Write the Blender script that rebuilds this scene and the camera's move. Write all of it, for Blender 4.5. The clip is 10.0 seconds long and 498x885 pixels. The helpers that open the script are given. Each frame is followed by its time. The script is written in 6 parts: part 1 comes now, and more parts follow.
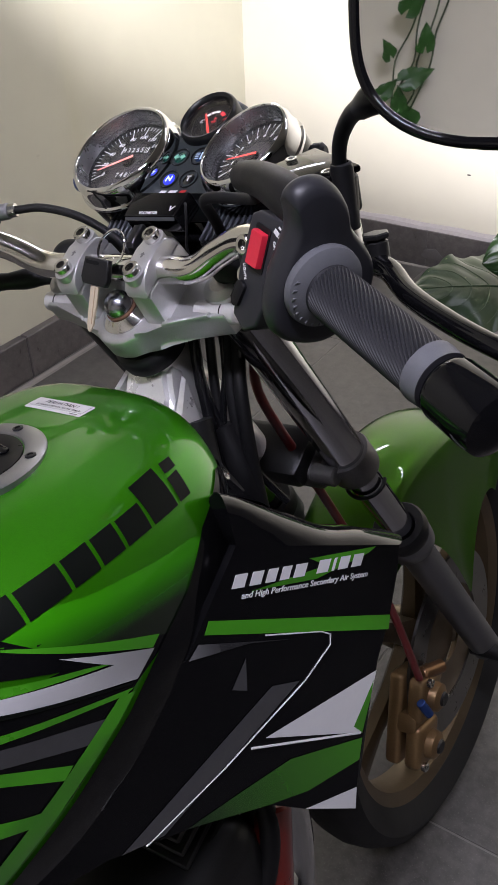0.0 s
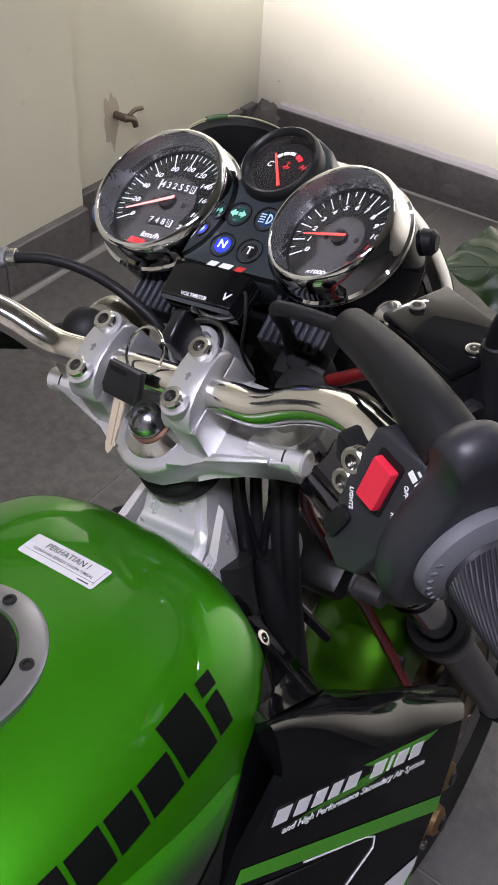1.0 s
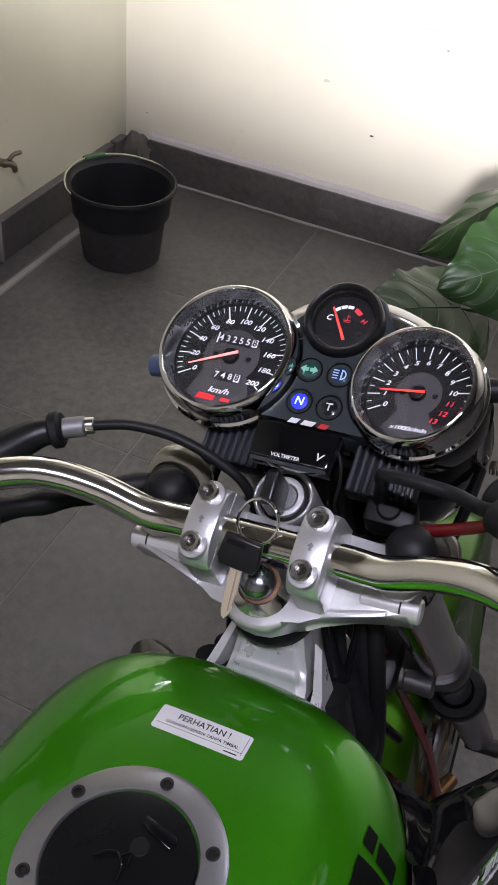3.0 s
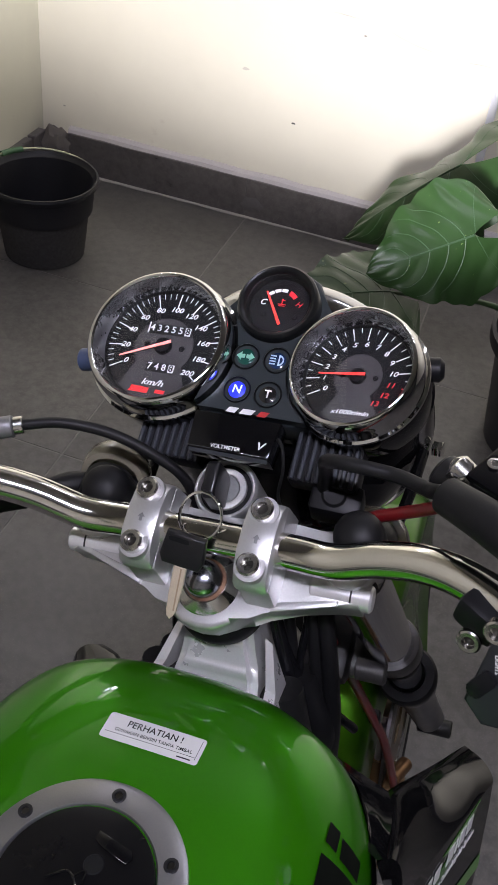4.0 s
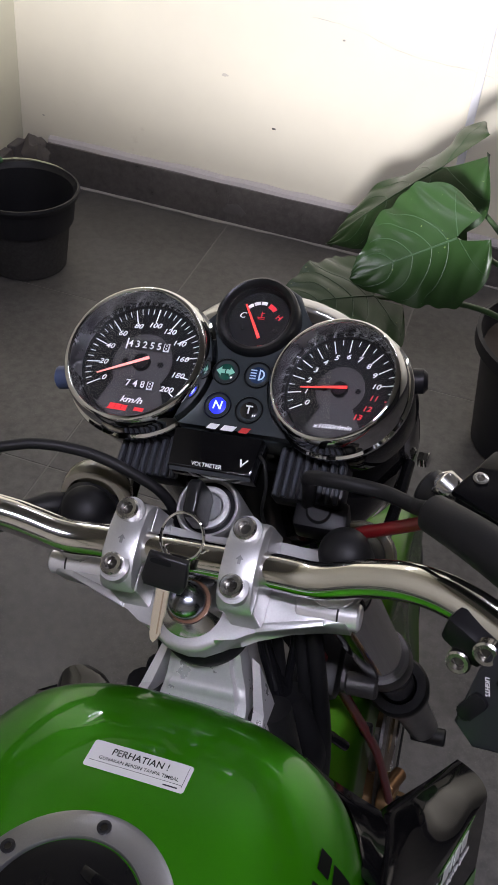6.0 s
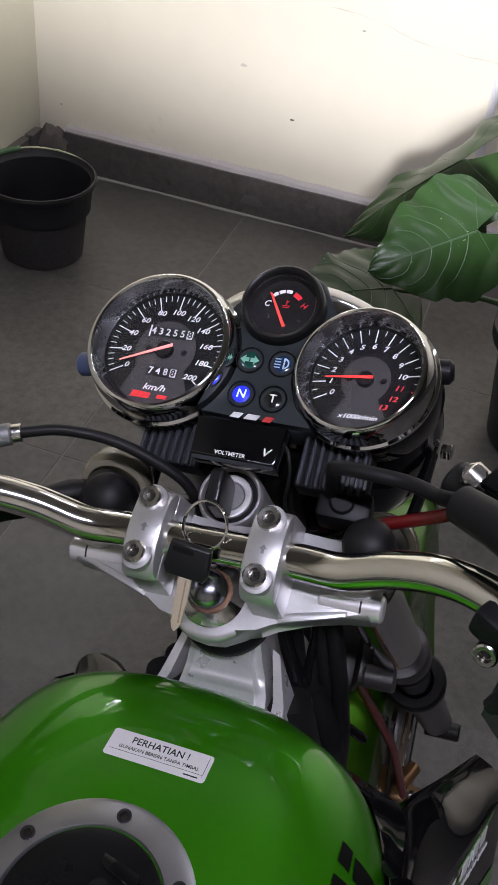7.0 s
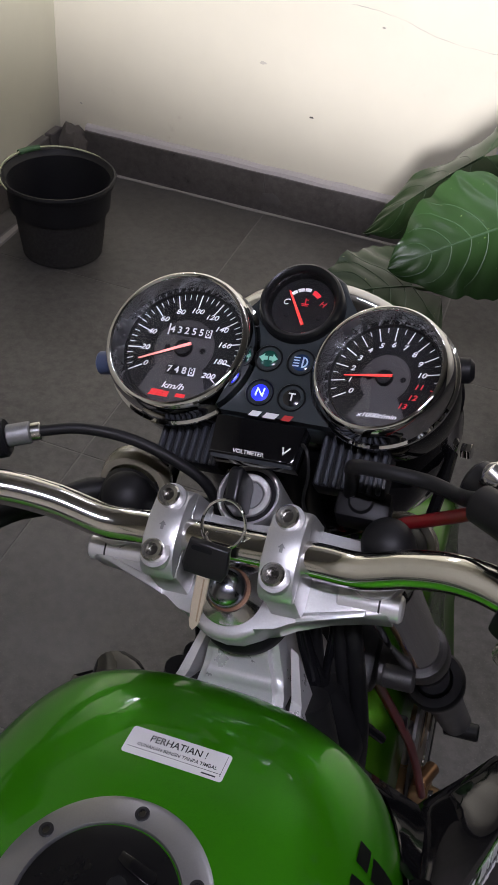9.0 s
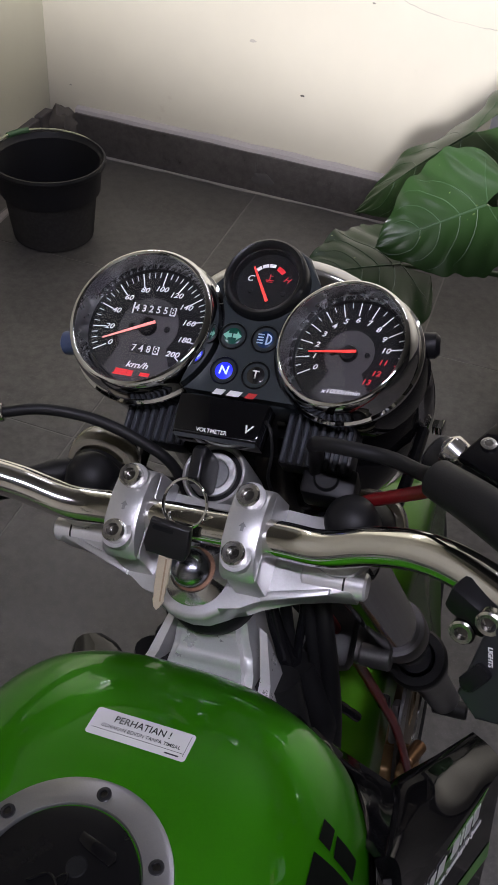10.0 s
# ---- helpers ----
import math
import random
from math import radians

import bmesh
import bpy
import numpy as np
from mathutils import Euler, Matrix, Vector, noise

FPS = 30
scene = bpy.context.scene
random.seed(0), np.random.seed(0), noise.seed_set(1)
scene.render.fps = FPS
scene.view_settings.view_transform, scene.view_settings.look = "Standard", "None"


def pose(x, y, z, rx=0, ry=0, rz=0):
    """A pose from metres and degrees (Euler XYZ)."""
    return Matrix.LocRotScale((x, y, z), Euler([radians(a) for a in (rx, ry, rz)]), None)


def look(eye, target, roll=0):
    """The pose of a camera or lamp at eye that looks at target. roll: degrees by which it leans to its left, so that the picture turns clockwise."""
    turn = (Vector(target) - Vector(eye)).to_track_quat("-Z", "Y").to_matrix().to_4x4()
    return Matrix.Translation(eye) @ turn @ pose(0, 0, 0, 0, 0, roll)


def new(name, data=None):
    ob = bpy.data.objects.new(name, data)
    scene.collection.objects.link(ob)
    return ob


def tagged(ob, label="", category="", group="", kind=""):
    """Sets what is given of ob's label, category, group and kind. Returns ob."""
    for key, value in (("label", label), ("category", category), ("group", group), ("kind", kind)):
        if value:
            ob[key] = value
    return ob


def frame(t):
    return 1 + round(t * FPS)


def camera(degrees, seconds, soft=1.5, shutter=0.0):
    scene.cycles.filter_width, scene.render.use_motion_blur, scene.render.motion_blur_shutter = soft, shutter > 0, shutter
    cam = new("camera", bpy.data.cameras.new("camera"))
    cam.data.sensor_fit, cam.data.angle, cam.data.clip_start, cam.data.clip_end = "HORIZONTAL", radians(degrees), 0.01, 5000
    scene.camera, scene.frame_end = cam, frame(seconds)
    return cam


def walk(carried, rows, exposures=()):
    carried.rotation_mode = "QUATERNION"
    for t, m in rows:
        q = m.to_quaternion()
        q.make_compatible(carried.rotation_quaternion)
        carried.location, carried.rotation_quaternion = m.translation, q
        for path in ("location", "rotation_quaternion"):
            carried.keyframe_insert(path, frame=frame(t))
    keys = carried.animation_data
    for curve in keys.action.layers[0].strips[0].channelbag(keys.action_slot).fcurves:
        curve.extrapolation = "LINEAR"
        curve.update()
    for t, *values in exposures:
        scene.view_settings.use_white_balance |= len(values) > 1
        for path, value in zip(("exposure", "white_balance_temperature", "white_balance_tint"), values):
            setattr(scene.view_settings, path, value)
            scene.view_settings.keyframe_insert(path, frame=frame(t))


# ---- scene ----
cam = camera(30.8, 10.0)
METRES, EYE, TILT, LEAN, TURN = 0.6, 1.277, -34.54, 2.1, 33.4
ROWS = [
    (0.0, 0.0, 0.0, 0.0, 0.0, 0.0, 0.0),
    (0.5, 0.0152, 0.1899, 0.167, 2.51, -4.38, -4.48),
    (1.0, -0.1133, 0.2925, 0.3041, -1.87, -7.76, -5.09),
    (1.5, -0.2549, 0.2987, 0.4059, -7.4, -8.25, -2.81),
    (2.0, -0.3209, 0.284, 0.4559, -8.41, -8.78, -1.57),
    (2.5, -0.3731, 0.281, 0.4704, -9.41, -7.89, -1.64),
    (4.0, -0.3873, 0.3311, 0.4654, -16.25, -7.98, 1.36),
    (4.5, -0.378, 0.3489, 0.47, -16.4, -8.08, 1.57),
    (5.0, -0.3846, 0.3405, 0.4788, -16.67, -7.46, 1.96),
    (6.5, -0.3691, 0.3541, 0.472, -17.15, -8.02, 2.6),
    (7.0, -0.3839, 0.3602, 0.471, -16.3, -8.15, 1.89),
    (7.5, -0.3947, 0.3576, 0.4736, -15.75, -7.97, 1.72),
    (8.0, -0.3975, 0.3597, 0.4748, -15.36, -7.93, 1.75),
    (8.5, -0.3945, 0.3598, 0.4728, -15.19, -8.04, 1.89),
    (9.0, -0.3832, 0.3618, 0.4714, -15.11, -8.23, 1.97),
    (9.5, -0.3638, 0.3632, 0.4704, -14.99, -8.54, 2.14),
    (10.0, -0.3406, 0.3593, 0.4631, -15.01, -9.29, 2.74),
]
walk(cam, [(t, pose(0.301, -0.488, EYE, TILT, LEAN, TURN) @ pose(METRES * x, METRES * y, METRES * z, 90 + pitch, roll, yaw)) for t, x, y, z, yaw, pitch, roll in ROWS],
     exposures=[(0.0, 0.22), (0.5, 0.42), (1.0, 0.52), (1.5, 0.42), (2.0, 0.09), (2.5, 0.02), (4.0, -0.03), (5.2, -0.08), (6.5, -0.24), (8.0, -0.26), (10.0, -0.38)])

# ---- light ----
world = bpy.data.worlds.new("world")
scene.world = world
world.use_nodes = True
wn = world.node_tree.nodes
wsky = wn.new("ShaderNodeTexSky")
wsky.sky_type = 'NISHITA'
wsky.sun_disc = False
wsky.sun_elevation = radians(35)
wsky.sun_rotation = radians(200)
world.node_tree.links.new(wsky.outputs[0], wn["Background"].inputs[0])
wn["Background"].inputs[1].default_value = 0.08

LEAN_BIKE = -10.28
BIKE = pose(0, 0, 0, 0, LEAN_BIKE, 0)


def lamp(name, kind, place, energy, colour, **more):
    data = bpy.data.lights.new(name, kind)
    data.energy, data.color = energy, colour
    for key, value in more.items():
        if key == "size":
            data.size = value
        elif key == "size_y":
            data.shape = 'RECTANGLE'
            data.size_y = value
        elif key == "spot":
            data.spot_size = radians(value)
        elif key == "blend":
            data.spot_blend = value
        elif key == "radius":
            data.shadow_soft_size = value
    ob = new(name, data)
    ob.matrix_world = place
    return ob


# three fluorescent tubes, on the left wall and under the ceiling, and the bike's own headlight
TUBE_WHITE = (0.95, 0.925, 1.15)
lamp("wall_tube_light", 'AREA', look((-1.468, 1.74, 2.02), (0.2, 1.2, 0.5)), 6.0, TUBE_WHITE, size=0.82, size_y=0.04)
lamp("rear_tube_light", 'AREA', look((0.20, -0.95, 2.68), (0.20, -0.85, 0)), 46, TUBE_WHITE, size=1.15, size_y=0.04)
lamp("front_tube_light", 'AREA', look((0.45, 1.50, 2.68), (0.45, 1.49, 0)), 8, TUBE_WHITE, size=1.15, size_y=0.06)
lamp("headlight_beam", 'SPOT', look((-0.163, 0.36, 0.93), (-0.19, 1.36, 1.37)) @ Matrix.Diagonal((1.6, 1, 1, 1)), 242, (0.985, 0.955, 1.03), spot=102, blend=0.45, radius=0.06)

# ---- materials ----


class Nodes:
    """Short hand for one material's node tree."""

    def __init__(self, name):
        self.mat = bpy.data.materials.new(name)
        self.mat.use_nodes = True
        self.tree = self.mat.node_tree
        self.bsdf = self.tree.nodes["Principled BSDF"]

    def node(self, kind, **values):
        nd = self.tree.nodes.new(kind)
        for key, value in values.items():
            nd.inputs[key].default_value = value
        return nd

    def link(self, a, b):
        self.tree.links.new(a, b)

    def coords(self, scale=1.0):
        tc = self.tree.nodes.new("ShaderNodeTexCoord")
        mp = self.tree.nodes.new("ShaderNodeMapping")
        mp.inputs["Scale"].default_value = (scale,) * 3 if not isinstance(scale, tuple) else scale
        self.link(tc.outputs["Object"], mp.inputs[0])
        return mp.outputs[0]

    def noise(self, scale, detail=4, rough=0.6, at=None):
        nd = self.node("ShaderNodeTexNoise", Scale=scale, Detail=detail, Roughness=rough)
        self.link(at or self.coords(), nd.inputs["Vector"])
        return nd.outputs["Fac"]

    def ramp(self, fac, stops):
        nd = self.tree.nodes.new("ShaderNodeValToRGB")
        els = nd.color_ramp.elements
        while len(els) < len(stops):
            els.new(0.5)
        for el, (p, c) in zip(els, stops):
            el.position = p
            el.color = (*c, 1) if len(c) == 3 else c
        self.link(fac, nd.inputs[0])
        return nd.outputs[0]

    def mix(self, fac, a, b, how='MIX'):
        nd = self.tree.nodes.new("ShaderNodeMix")
        nd.data_type = 'RGBA'
        nd.blend_type = how
        for slot, value in ((0, fac), (6, a), (7, b)):
            if isinstance(value, bpy.types.NodeSocket):
                self.link(value, nd.inputs[slot])
            elif slot == 0:
                nd.inputs[0].default_value = value
            else:
                nd.inputs[slot].default_value = (*value, 1)
        return nd.outputs[2]

    def bump(self, height, strength=0.2, distance=0.001):
        nd = self.node("ShaderNodeBump", Strength=strength, Distance=distance)
        self.link(height, nd.inputs["Height"])
        self.link(nd.outputs[0], self.bsdf.inputs["Normal"])

    def base(self, colour, rough=0.5, metal=0.0, coat=0.0, spec=0.5):
        for key, value in (("Base Color", colour), ("Roughness", rough), ("Metallic", metal), ("Coat Weight", coat), ("Specular IOR Level", spec)):
            if isinstance(value, bpy.types.NodeSocket):
                self.link(value, self.bsdf.inputs[key])
            elif key == "Base Color":
                self.bsdf.inputs[key].default_value = (*value, 1)
            else:
                self.bsdf.inputs[key].default_value = value
        self.bsdf.inputs["Coat Roughness"].default_value = 0.03
        return self.mat


def simple(name, colour, rough=0.5, metal=0.0, coat=0.0, grain=60.0, vary=0.25, bump=0.0, spec=0.5, smudge=0.05):
    """A material with grain in colour and gloss at two scales."""
    k = Nodes(name)
    dark = tuple(c * (1 - vary) for c in colour)
    light = tuple(min(1, c * (1 + vary * 0.6)) for c in colour)
    fine, broad = k.noise(grain * 8, 3), k.noise(grain, 4)
    col = k.mix(k.mix(0.35, fine, broad), dark, light)
    r = k.ramp(k.noise(grain * 0.3, 5, 0.7), [(0.25, (max(0, rough - smudge),) * 3), (0.75, (min(1, rough + smudge),) * 3)])
    mat = k.base(col, r, metal, coat, spec)
    if bump:
        k.bump(fine, bump, 0.0005)
    return mat


def glowing(name, colour, power, base=(0.02, 0.02, 0.02)):
    k = Nodes(name)
    k.base(base, 0.3)
    k.bsdf.inputs["Emission Color"].default_value = (*colour, 1)
    k.bsdf.inputs["Emission Strength"].default_value = power
    return k.mat


def wall_paint(name, colour, stain):
    k = Nodes(name)
    broad, fine = k.noise(1.6, 5, 0.65), k.noise(55, 4)
    col = k.mix(k.ramp(broad, [(0.35, (0, 0, 0)), (0.75, (1, 1, 1))]), colour, tuple(c * 0.9 for c in colour))
    spots = k.ramp(k.noise(9, 6, 0.7), [(0.66, (0, 0, 0)), (0.74, (1, 1, 1))])
    col = k.mix(k.mix(0.8, (0, 0, 0), spots, 'MIX'), col, stain)
    k.base(col, 0.62, spec=0.3)
    k.bump(k.mix(0.4, fine, broad), 0.25, 0.002)
    return k.mat


def tile_stone(name, colour, rough, vary=0.35):
    k = Nodes(name)
    info = k.tree.nodes.new("ShaderNodeObjectInfo")
    broad, fine, grit = k.noise(3.2, 6, 0.7), k.noise(40, 5, 0.7), k.noise(320, 2)
    dark, light = tuple(c * (1 - vary) for c in colour), tuple(c * (1 + vary) for c in colour)
    col = k.mix(k.ramp(broad, [(0.3, (0, 0, 0)), (0.72, (1, 1, 1))]), dark, light)
    col = k.mix(0.5, col, k.ramp(fine, [(0.38, dark), (0.64, light)]))
    col = k.mix(k.ramp(grit, [(0.62, (0, 0, 0)), (0.70, (0.45, 0.45, 0.45))]), col, tuple(c * 2.2 for c in colour))
    tone = k.ramp(info.outputs["Random"], [(0, (0.9, 0.9, 0.9)), (1, (1.1, 1.1, 1.1))])
    col = k.mix(1.0, col, tone, 'MULTIPLY')
    k.base(col, k.ramp(fine, [(0.3, (rough - 0.12,) * 3), (0.7, (rough + 0.12,) * 3)]), spec=0.4)
    k.bump(k.mix(0.5, fine, grit), 0.15, 0.001)
    return k.mat


def metallic_green(name, light, dark):
    k = Nodes(name)
    flake = k.tree.nodes.new("ShaderNodeTexVoronoi")
    flake.inputs["Scale"].default_value = 2600
    k.link(k.coords(), flake.inputs["Vector"])
    col = k.mix(k.ramp(flake.outputs["Distance"], [(0.2, (0, 0, 0)), (0.8, (1, 1, 1))]), light, dark)
    k.base(col, 0.38, 0.65, 1.0, spec=0.2)
    k.bsdf.inputs["Coat Roughness"].default_value = 0.025
    return k.mat


def faded(name, one, two, axis, start, end):
    """Sprayed fade of a decal from one colour to another along a direction of the bike."""
    k = Nodes(name)
    tc = k.tree.nodes.new("ShaderNodeTexCoord")
    dot = k.tree.nodes.new("ShaderNodeVectorMath")
    dot.operation = 'DOT_PRODUCT'
    dot.inputs[1].default_value = axis
    k.link(tc.outputs["Object"], dot.inputs[0])
    mr = k.tree.nodes.new("ShaderNodeMapRange")
    mr.inputs[1].default_value, mr.inputs[2].default_value = start, end
    k.link(dot.outputs["Value"], mr.inputs[0])
    grain = k.noise(900, 2)
    fac = k.mix(0.05, mr.outputs[0], grain)
    k.base(k.mix(fac, one, two), 0.25, 0.1, 1.0)
    return k.mat


def leaf_green(name, colour):
    k = Nodes(name)
    col = k.mix(k.noise(18, 5), tuple(c * 0.6 for c in colour), tuple(c * 1.35 for c in colour))
    spots = k.ramp(k.noise(130, 2), [(0.72, (0, 0, 0)), (0.76, (1, 1, 1))])
    col = k.mix(spots, col, (0.16, 0.2, 0.08))
    k.base(col, 0.33, spec=0.4)
    k.bsdf.inputs["Subsurface Weight"].default_value = 0.0
    k.bump(k.noise(240, 3), 0.2, 0.001)
    return k.mat


def clear(name, rough=0.0, tint=(1, 1, 1), ior=1.45):
    k = Nodes(name)
    k.base(tint, rough)
    k.bsdf.inputs["Transmission Weight"].default_value = 1.0
    k.bsdf.inputs["IOR"].default_value = ior
    return k.mat


GREEN = metallic_green("green metallic paint", (0.047, 0.290, 0.003), (0.028, 0.195, 0.0018))
# Tank green yellowed for the mudguard: warm light painted into its colour.
FENDER_WARM_GREEN = metallic_green("green metallic paint, warm light put in", (0.085, 0.270, 0.008), (0.055, 0.190, 0.005))
BLACK_GLOSS = simple("black gloss paint", (0.004, 0.004, 0.0045), 0.06, 0, 0, 20, 0.2, 0, 0.27, smudge=0.03)
GREY_DECAL = simple("grey decal", (0.05, 0.05, 0.052), 0.25, 0, 1.0, 30, 0.2)
WHITE_DECAL = simple("white decal", (0.62, 0.62, 0.62), 0.3, 0, 0.8, 30, 0.06)
GREEN_DECAL = simple("green decal", (0.05, 0.27, 0.01), 0.3, 0, 1.0, 30, 0.1)
SILVER_FADE = faded("silver decal fading to black", (0.55, 0.55, 0.56), (0.012, 0.012, 0.013), (0, 1, 0), -0.24, -0.12)
GREEN_FADE = faded("green decal fading to black", (0.008, 0.01, 0.008), (0.06, 0.3, 0.012), (0, 1, 0), -0.2, 0.05)
TANK_FADE = faded("black fade of the tank", (0.035, 0.27, 0.002), (0.006, 0.006, 0.006), (0, -0.235, -0.972), -0.789, -0.762)
LOGO_BLACK = simple("black lettering film", (0.004, 0.005, 0.004), 0.35, 0, 0, 60, 0.2, 0, 0.15)
ALLOY = simple("cast aluminium", (0.58, 0.58, 0.575), 0.36, 0.78, 0, 90, 0.16, 0.18)
SILVER_PAINT = simple("silver frame paint", (0.74, 0.73, 0.72), 0.30, 0.6, 0.3, 90, 0.12)
ALLOY_DULL = simple("dull grey cast metal", (0.26, 0.26, 0.26), 0.48, 0.7, 0, 70, 0.3, 0.2)
ALLOY_BRUSHED = simple("brushed aluminium", (0.34, 0.34, 0.35), 0.34, 0.9, 0, 140, 0.14, 0.12)
STEEL = simple("polished bolt steel", (0.62, 0.61, 0.58), 0.22, 1.0, 0, 200, 0.15)
# Darker bolt steel: the shade inside the hexagon sockets is painted in.
SOCKET_SHADE = simple("shaded socket steel", (0.10, 0.095, 0.085), 0.30, 1.0, 0, 200, 0.3)
CHROME = simple("chrome", (0.74, 0.74, 0.74), 0.04, 1.0, 0, 25, 0.05, smudge=0.02)
BAR_CHROME = simple("warm polished bar", (0.82, 0.80, 0.76), 0.11, 1.0, 0, 25, 0.06, smudge=0.05)
NUT_STEEL = simple("smooth blue-grey nut steel", (0.30, 0.31, 0.34), 0.22, 1.0, 0, 90, 0.2, smudge=0.06)
WASHER_CHROME = simple("polished washer", (0.70, 0.69, 0.68), 0.14, 1.0, 0, 60, 0.12, smudge=0.05)
FORK_CHROME = simple("fork tube chrome", (0.5, 0.5, 0.52), 0.1, 1.0, 0, 25, 0.08, smudge=0.04)
FORK_GREY = simple("grey painted fork leg", (0.09, 0.09, 0.094), 0.42, 0.3, 0.2, 50, 0.15)
RUST = simple("rusty steel", (0.16, 0.085, 0.05), 0.5, 0.7, 0, 160, 0.5, 0.4)
PLASTIC = simple("black plastic", (0.007, 0.007, 0.008), 0.45, 0, 0, 120, 0.2, 0.1, 0.22)
PLASTIC_SATIN = simple("satin black plastic", (0.007, 0.0075, 0.008), 0.34, 0, 0, 80, 0.15, 0.05, 0.26)
PANEL_BLUE = simple("blue-black instrument panel", (0.0220, 0.0280, 0.0310), 0.4, 0, 0, 140, 0.2, 0.1, 0.35)
HOUSING = simple("blue-black moulded plastic", (0.021, 0.0215, 0.025), 0.42, 0, 0, 160, 0.2, 0.1, 0.35)
KEY_BLACK = simple("rubbed black key plastic", (0.009, 0.009, 0.010), 0.32, 0, 0, 90, 0.4, 0.1, 0.4)
RIB_GREY = simple("blue-grey ribbed plastic", (0.034, 0.038, 0.046), 0.4, 0, 0, 140, 0.2, 0.1, 0.4)
RUBBER = simple("black rubber", (0.007, 0.007, 0.0075), 0.5, 0, 0, 140, 0.3, 0.2, 0.25)
# Paler copy of the grip rubber: the light on it is put into colour.
GRIP_LIT = simple("lit pale grip rubber", (0.115, 0.118, 0.128), 0.5, 0, 0, 220, 0.3, 0.2, 0.3)
GRIP_RUBBER = simple("grey-black grip rubber", (0.020, 0.020, 0.023), 0.52, 0, 0, 160, 0.2, 0.2, 0.28)
DARK = simple("dark oily metal", (0.02, 0.02, 0.02), 0.4, 0.5, 0, 60, 0.5, 0.3)
DIAL_BLACK = simple("dial black", (0.006, 0.006, 0.007), 0.45, 0, 0, 120, 0.2, spec=0.2)
DIAL_GREY = simple("dial grey", (0.045, 0.043, 0.044), 0.5, 0, 0, 120, 0.12, spec=0.2)
PRINT = glowing("backlit white print", (0.9, 0.93, 1.0), 0.22, (0.65, 0.65, 0.65))
PRINT_RED = glowing("red print", (0.9, 0.03, 0.04), 0.25, (0.5, 0.02, 0.03))
WHITE = simple("white print", (0.75, 0.75, 0.74), 0.5, 0, 0, 60, 0.08)
RED_PRINT = simple("red print paint", (0.5, 0.02, 0.02), 0.5, 0, 0, 60, 0.1)
NEEDLE = glowing("red needle", (1.0, 0.08, 0.06), 0.55, (0.7, 0.03, 0.03))
NEEDLE_PALE = glowing("lit needle", (1.0, 0.30, 0.28), 0.7, (0.8, 0.22, 0.2))
BLUE_LIGHT = glowing("blue lit lamp", (0.008, 0.02, 1.0), 1.7)
RED_LED = glowing("red lit display", (1.0, 0.02, 0.03), 1.0)
GREEN_LENS = simple("dark green lens", (0.008, 0.07, 0.05), 0.15, 0, 0.6, 60, 0.2)
BLUE_LENS = simple("dark blue lens", (0.01, 0.03, 0.09), 0.15, 0, 0.6, 60, 0.2)
BLACK_LENS = simple("black lens", (0.01, 0.01, 0.011), 0.15, 0, 0.6, 60, 0.2)
ICON_GREEN = simple("pale green symbol", (0.25, 0.6, 0.45), 0.5)
ICON_BLUE = simple("pale blue symbol", (0.5, 0.65, 0.85), 0.5)
RED_BUTTON = simple("red plastic", (0.62, 0.02, 0.045), 0.4, 0, 0, 120, 0.12, 0.1)
BLUE_PLASTIC = simple("blue-grey plastic", (0.05, 0.07, 0.13), 0.4, 0, 0, 120, 0.2, 0.1)
RED_HOSE = simple("red hose", (0.16, 0.008, 0.01), 0.3, 0, 0.5, 90, 0.2)
BRONZE = simple("bronze painted alloy", (0.15, 0.11, 0.065), 0.42, 0.6, 0.1, 60, 0.25, 0.1)
GOLD = simple("gold anodised caliper", (0.30, 0.19, 0.09), 0.4, 0.7, 0, 60, 0.3, 0.2)
DISC = simple("brake disc steel", (0.2, 0.195, 0.19), 0.3, 1.0, 0, 120, 0.2)
TYRE = simple("tyre rubber", (0.008, 0.008, 0.008), 0.75, 0, 0, 90, 0.3, 0.3)
AMBER = simple("pale amber plastic", (0.30, 0.275, 0.20), 0.2, 0, 0.6, 120, 0.15)
AMBER.node_tree.nodes["Principled BSDF"].inputs["Transmission Weight"].default_value = 0.35
GLASS = clear("dial glass", 0.0, ior=1.3)
MIRROR = simple("mirror silver", (0.86, 0.86, 0.84), 0.015, 1.0, 0, 5, 0.01, smudge=0.005)
BRASS = simple("worn brass key", (0.74, 0.63, 0.48), 0.36, 0.5, 0, 220, 0.3, 0.2)
BRASS_DARK = simple("tarnished brass", (0.50, 0.36, 0.24), 0.5, 0.4, 0, 220, 0.3)
STICKER = simple("white sticker", (0.6, 0.6, 0.58), 0.35, 0, 0.3, 60, 0.06)
# Same cream darker on the left wall; rear copy lightened to stand for light.
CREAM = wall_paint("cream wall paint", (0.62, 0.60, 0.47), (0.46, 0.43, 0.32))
CREAM_REAR = wall_paint("lightened cream wall paint", (0.80, 0.77, 0.66), (0.7, 0.66, 0.55))
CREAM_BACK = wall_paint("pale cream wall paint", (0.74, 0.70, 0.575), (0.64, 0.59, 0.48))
# Unseen ceiling, kept dark so that tank and chrome reflect less light.
CEILING_DARK = wall_paint("darkened unseen ceiling", (0.16, 0.157, 0.15), (0.12, 0.115, 0.11))
# Unseen right wall, made nearly black so gloss parts reflect darkness.
DARK_WALL = wall_paint("unseen dark wall", (0.05, 0.05, 0.05), (0.035, 0.035, 0.035))
FLOOR_TILE = tile_stone("dark grey floor tile", (0.080, 0.076, 0.071), 0.42, 0.5)
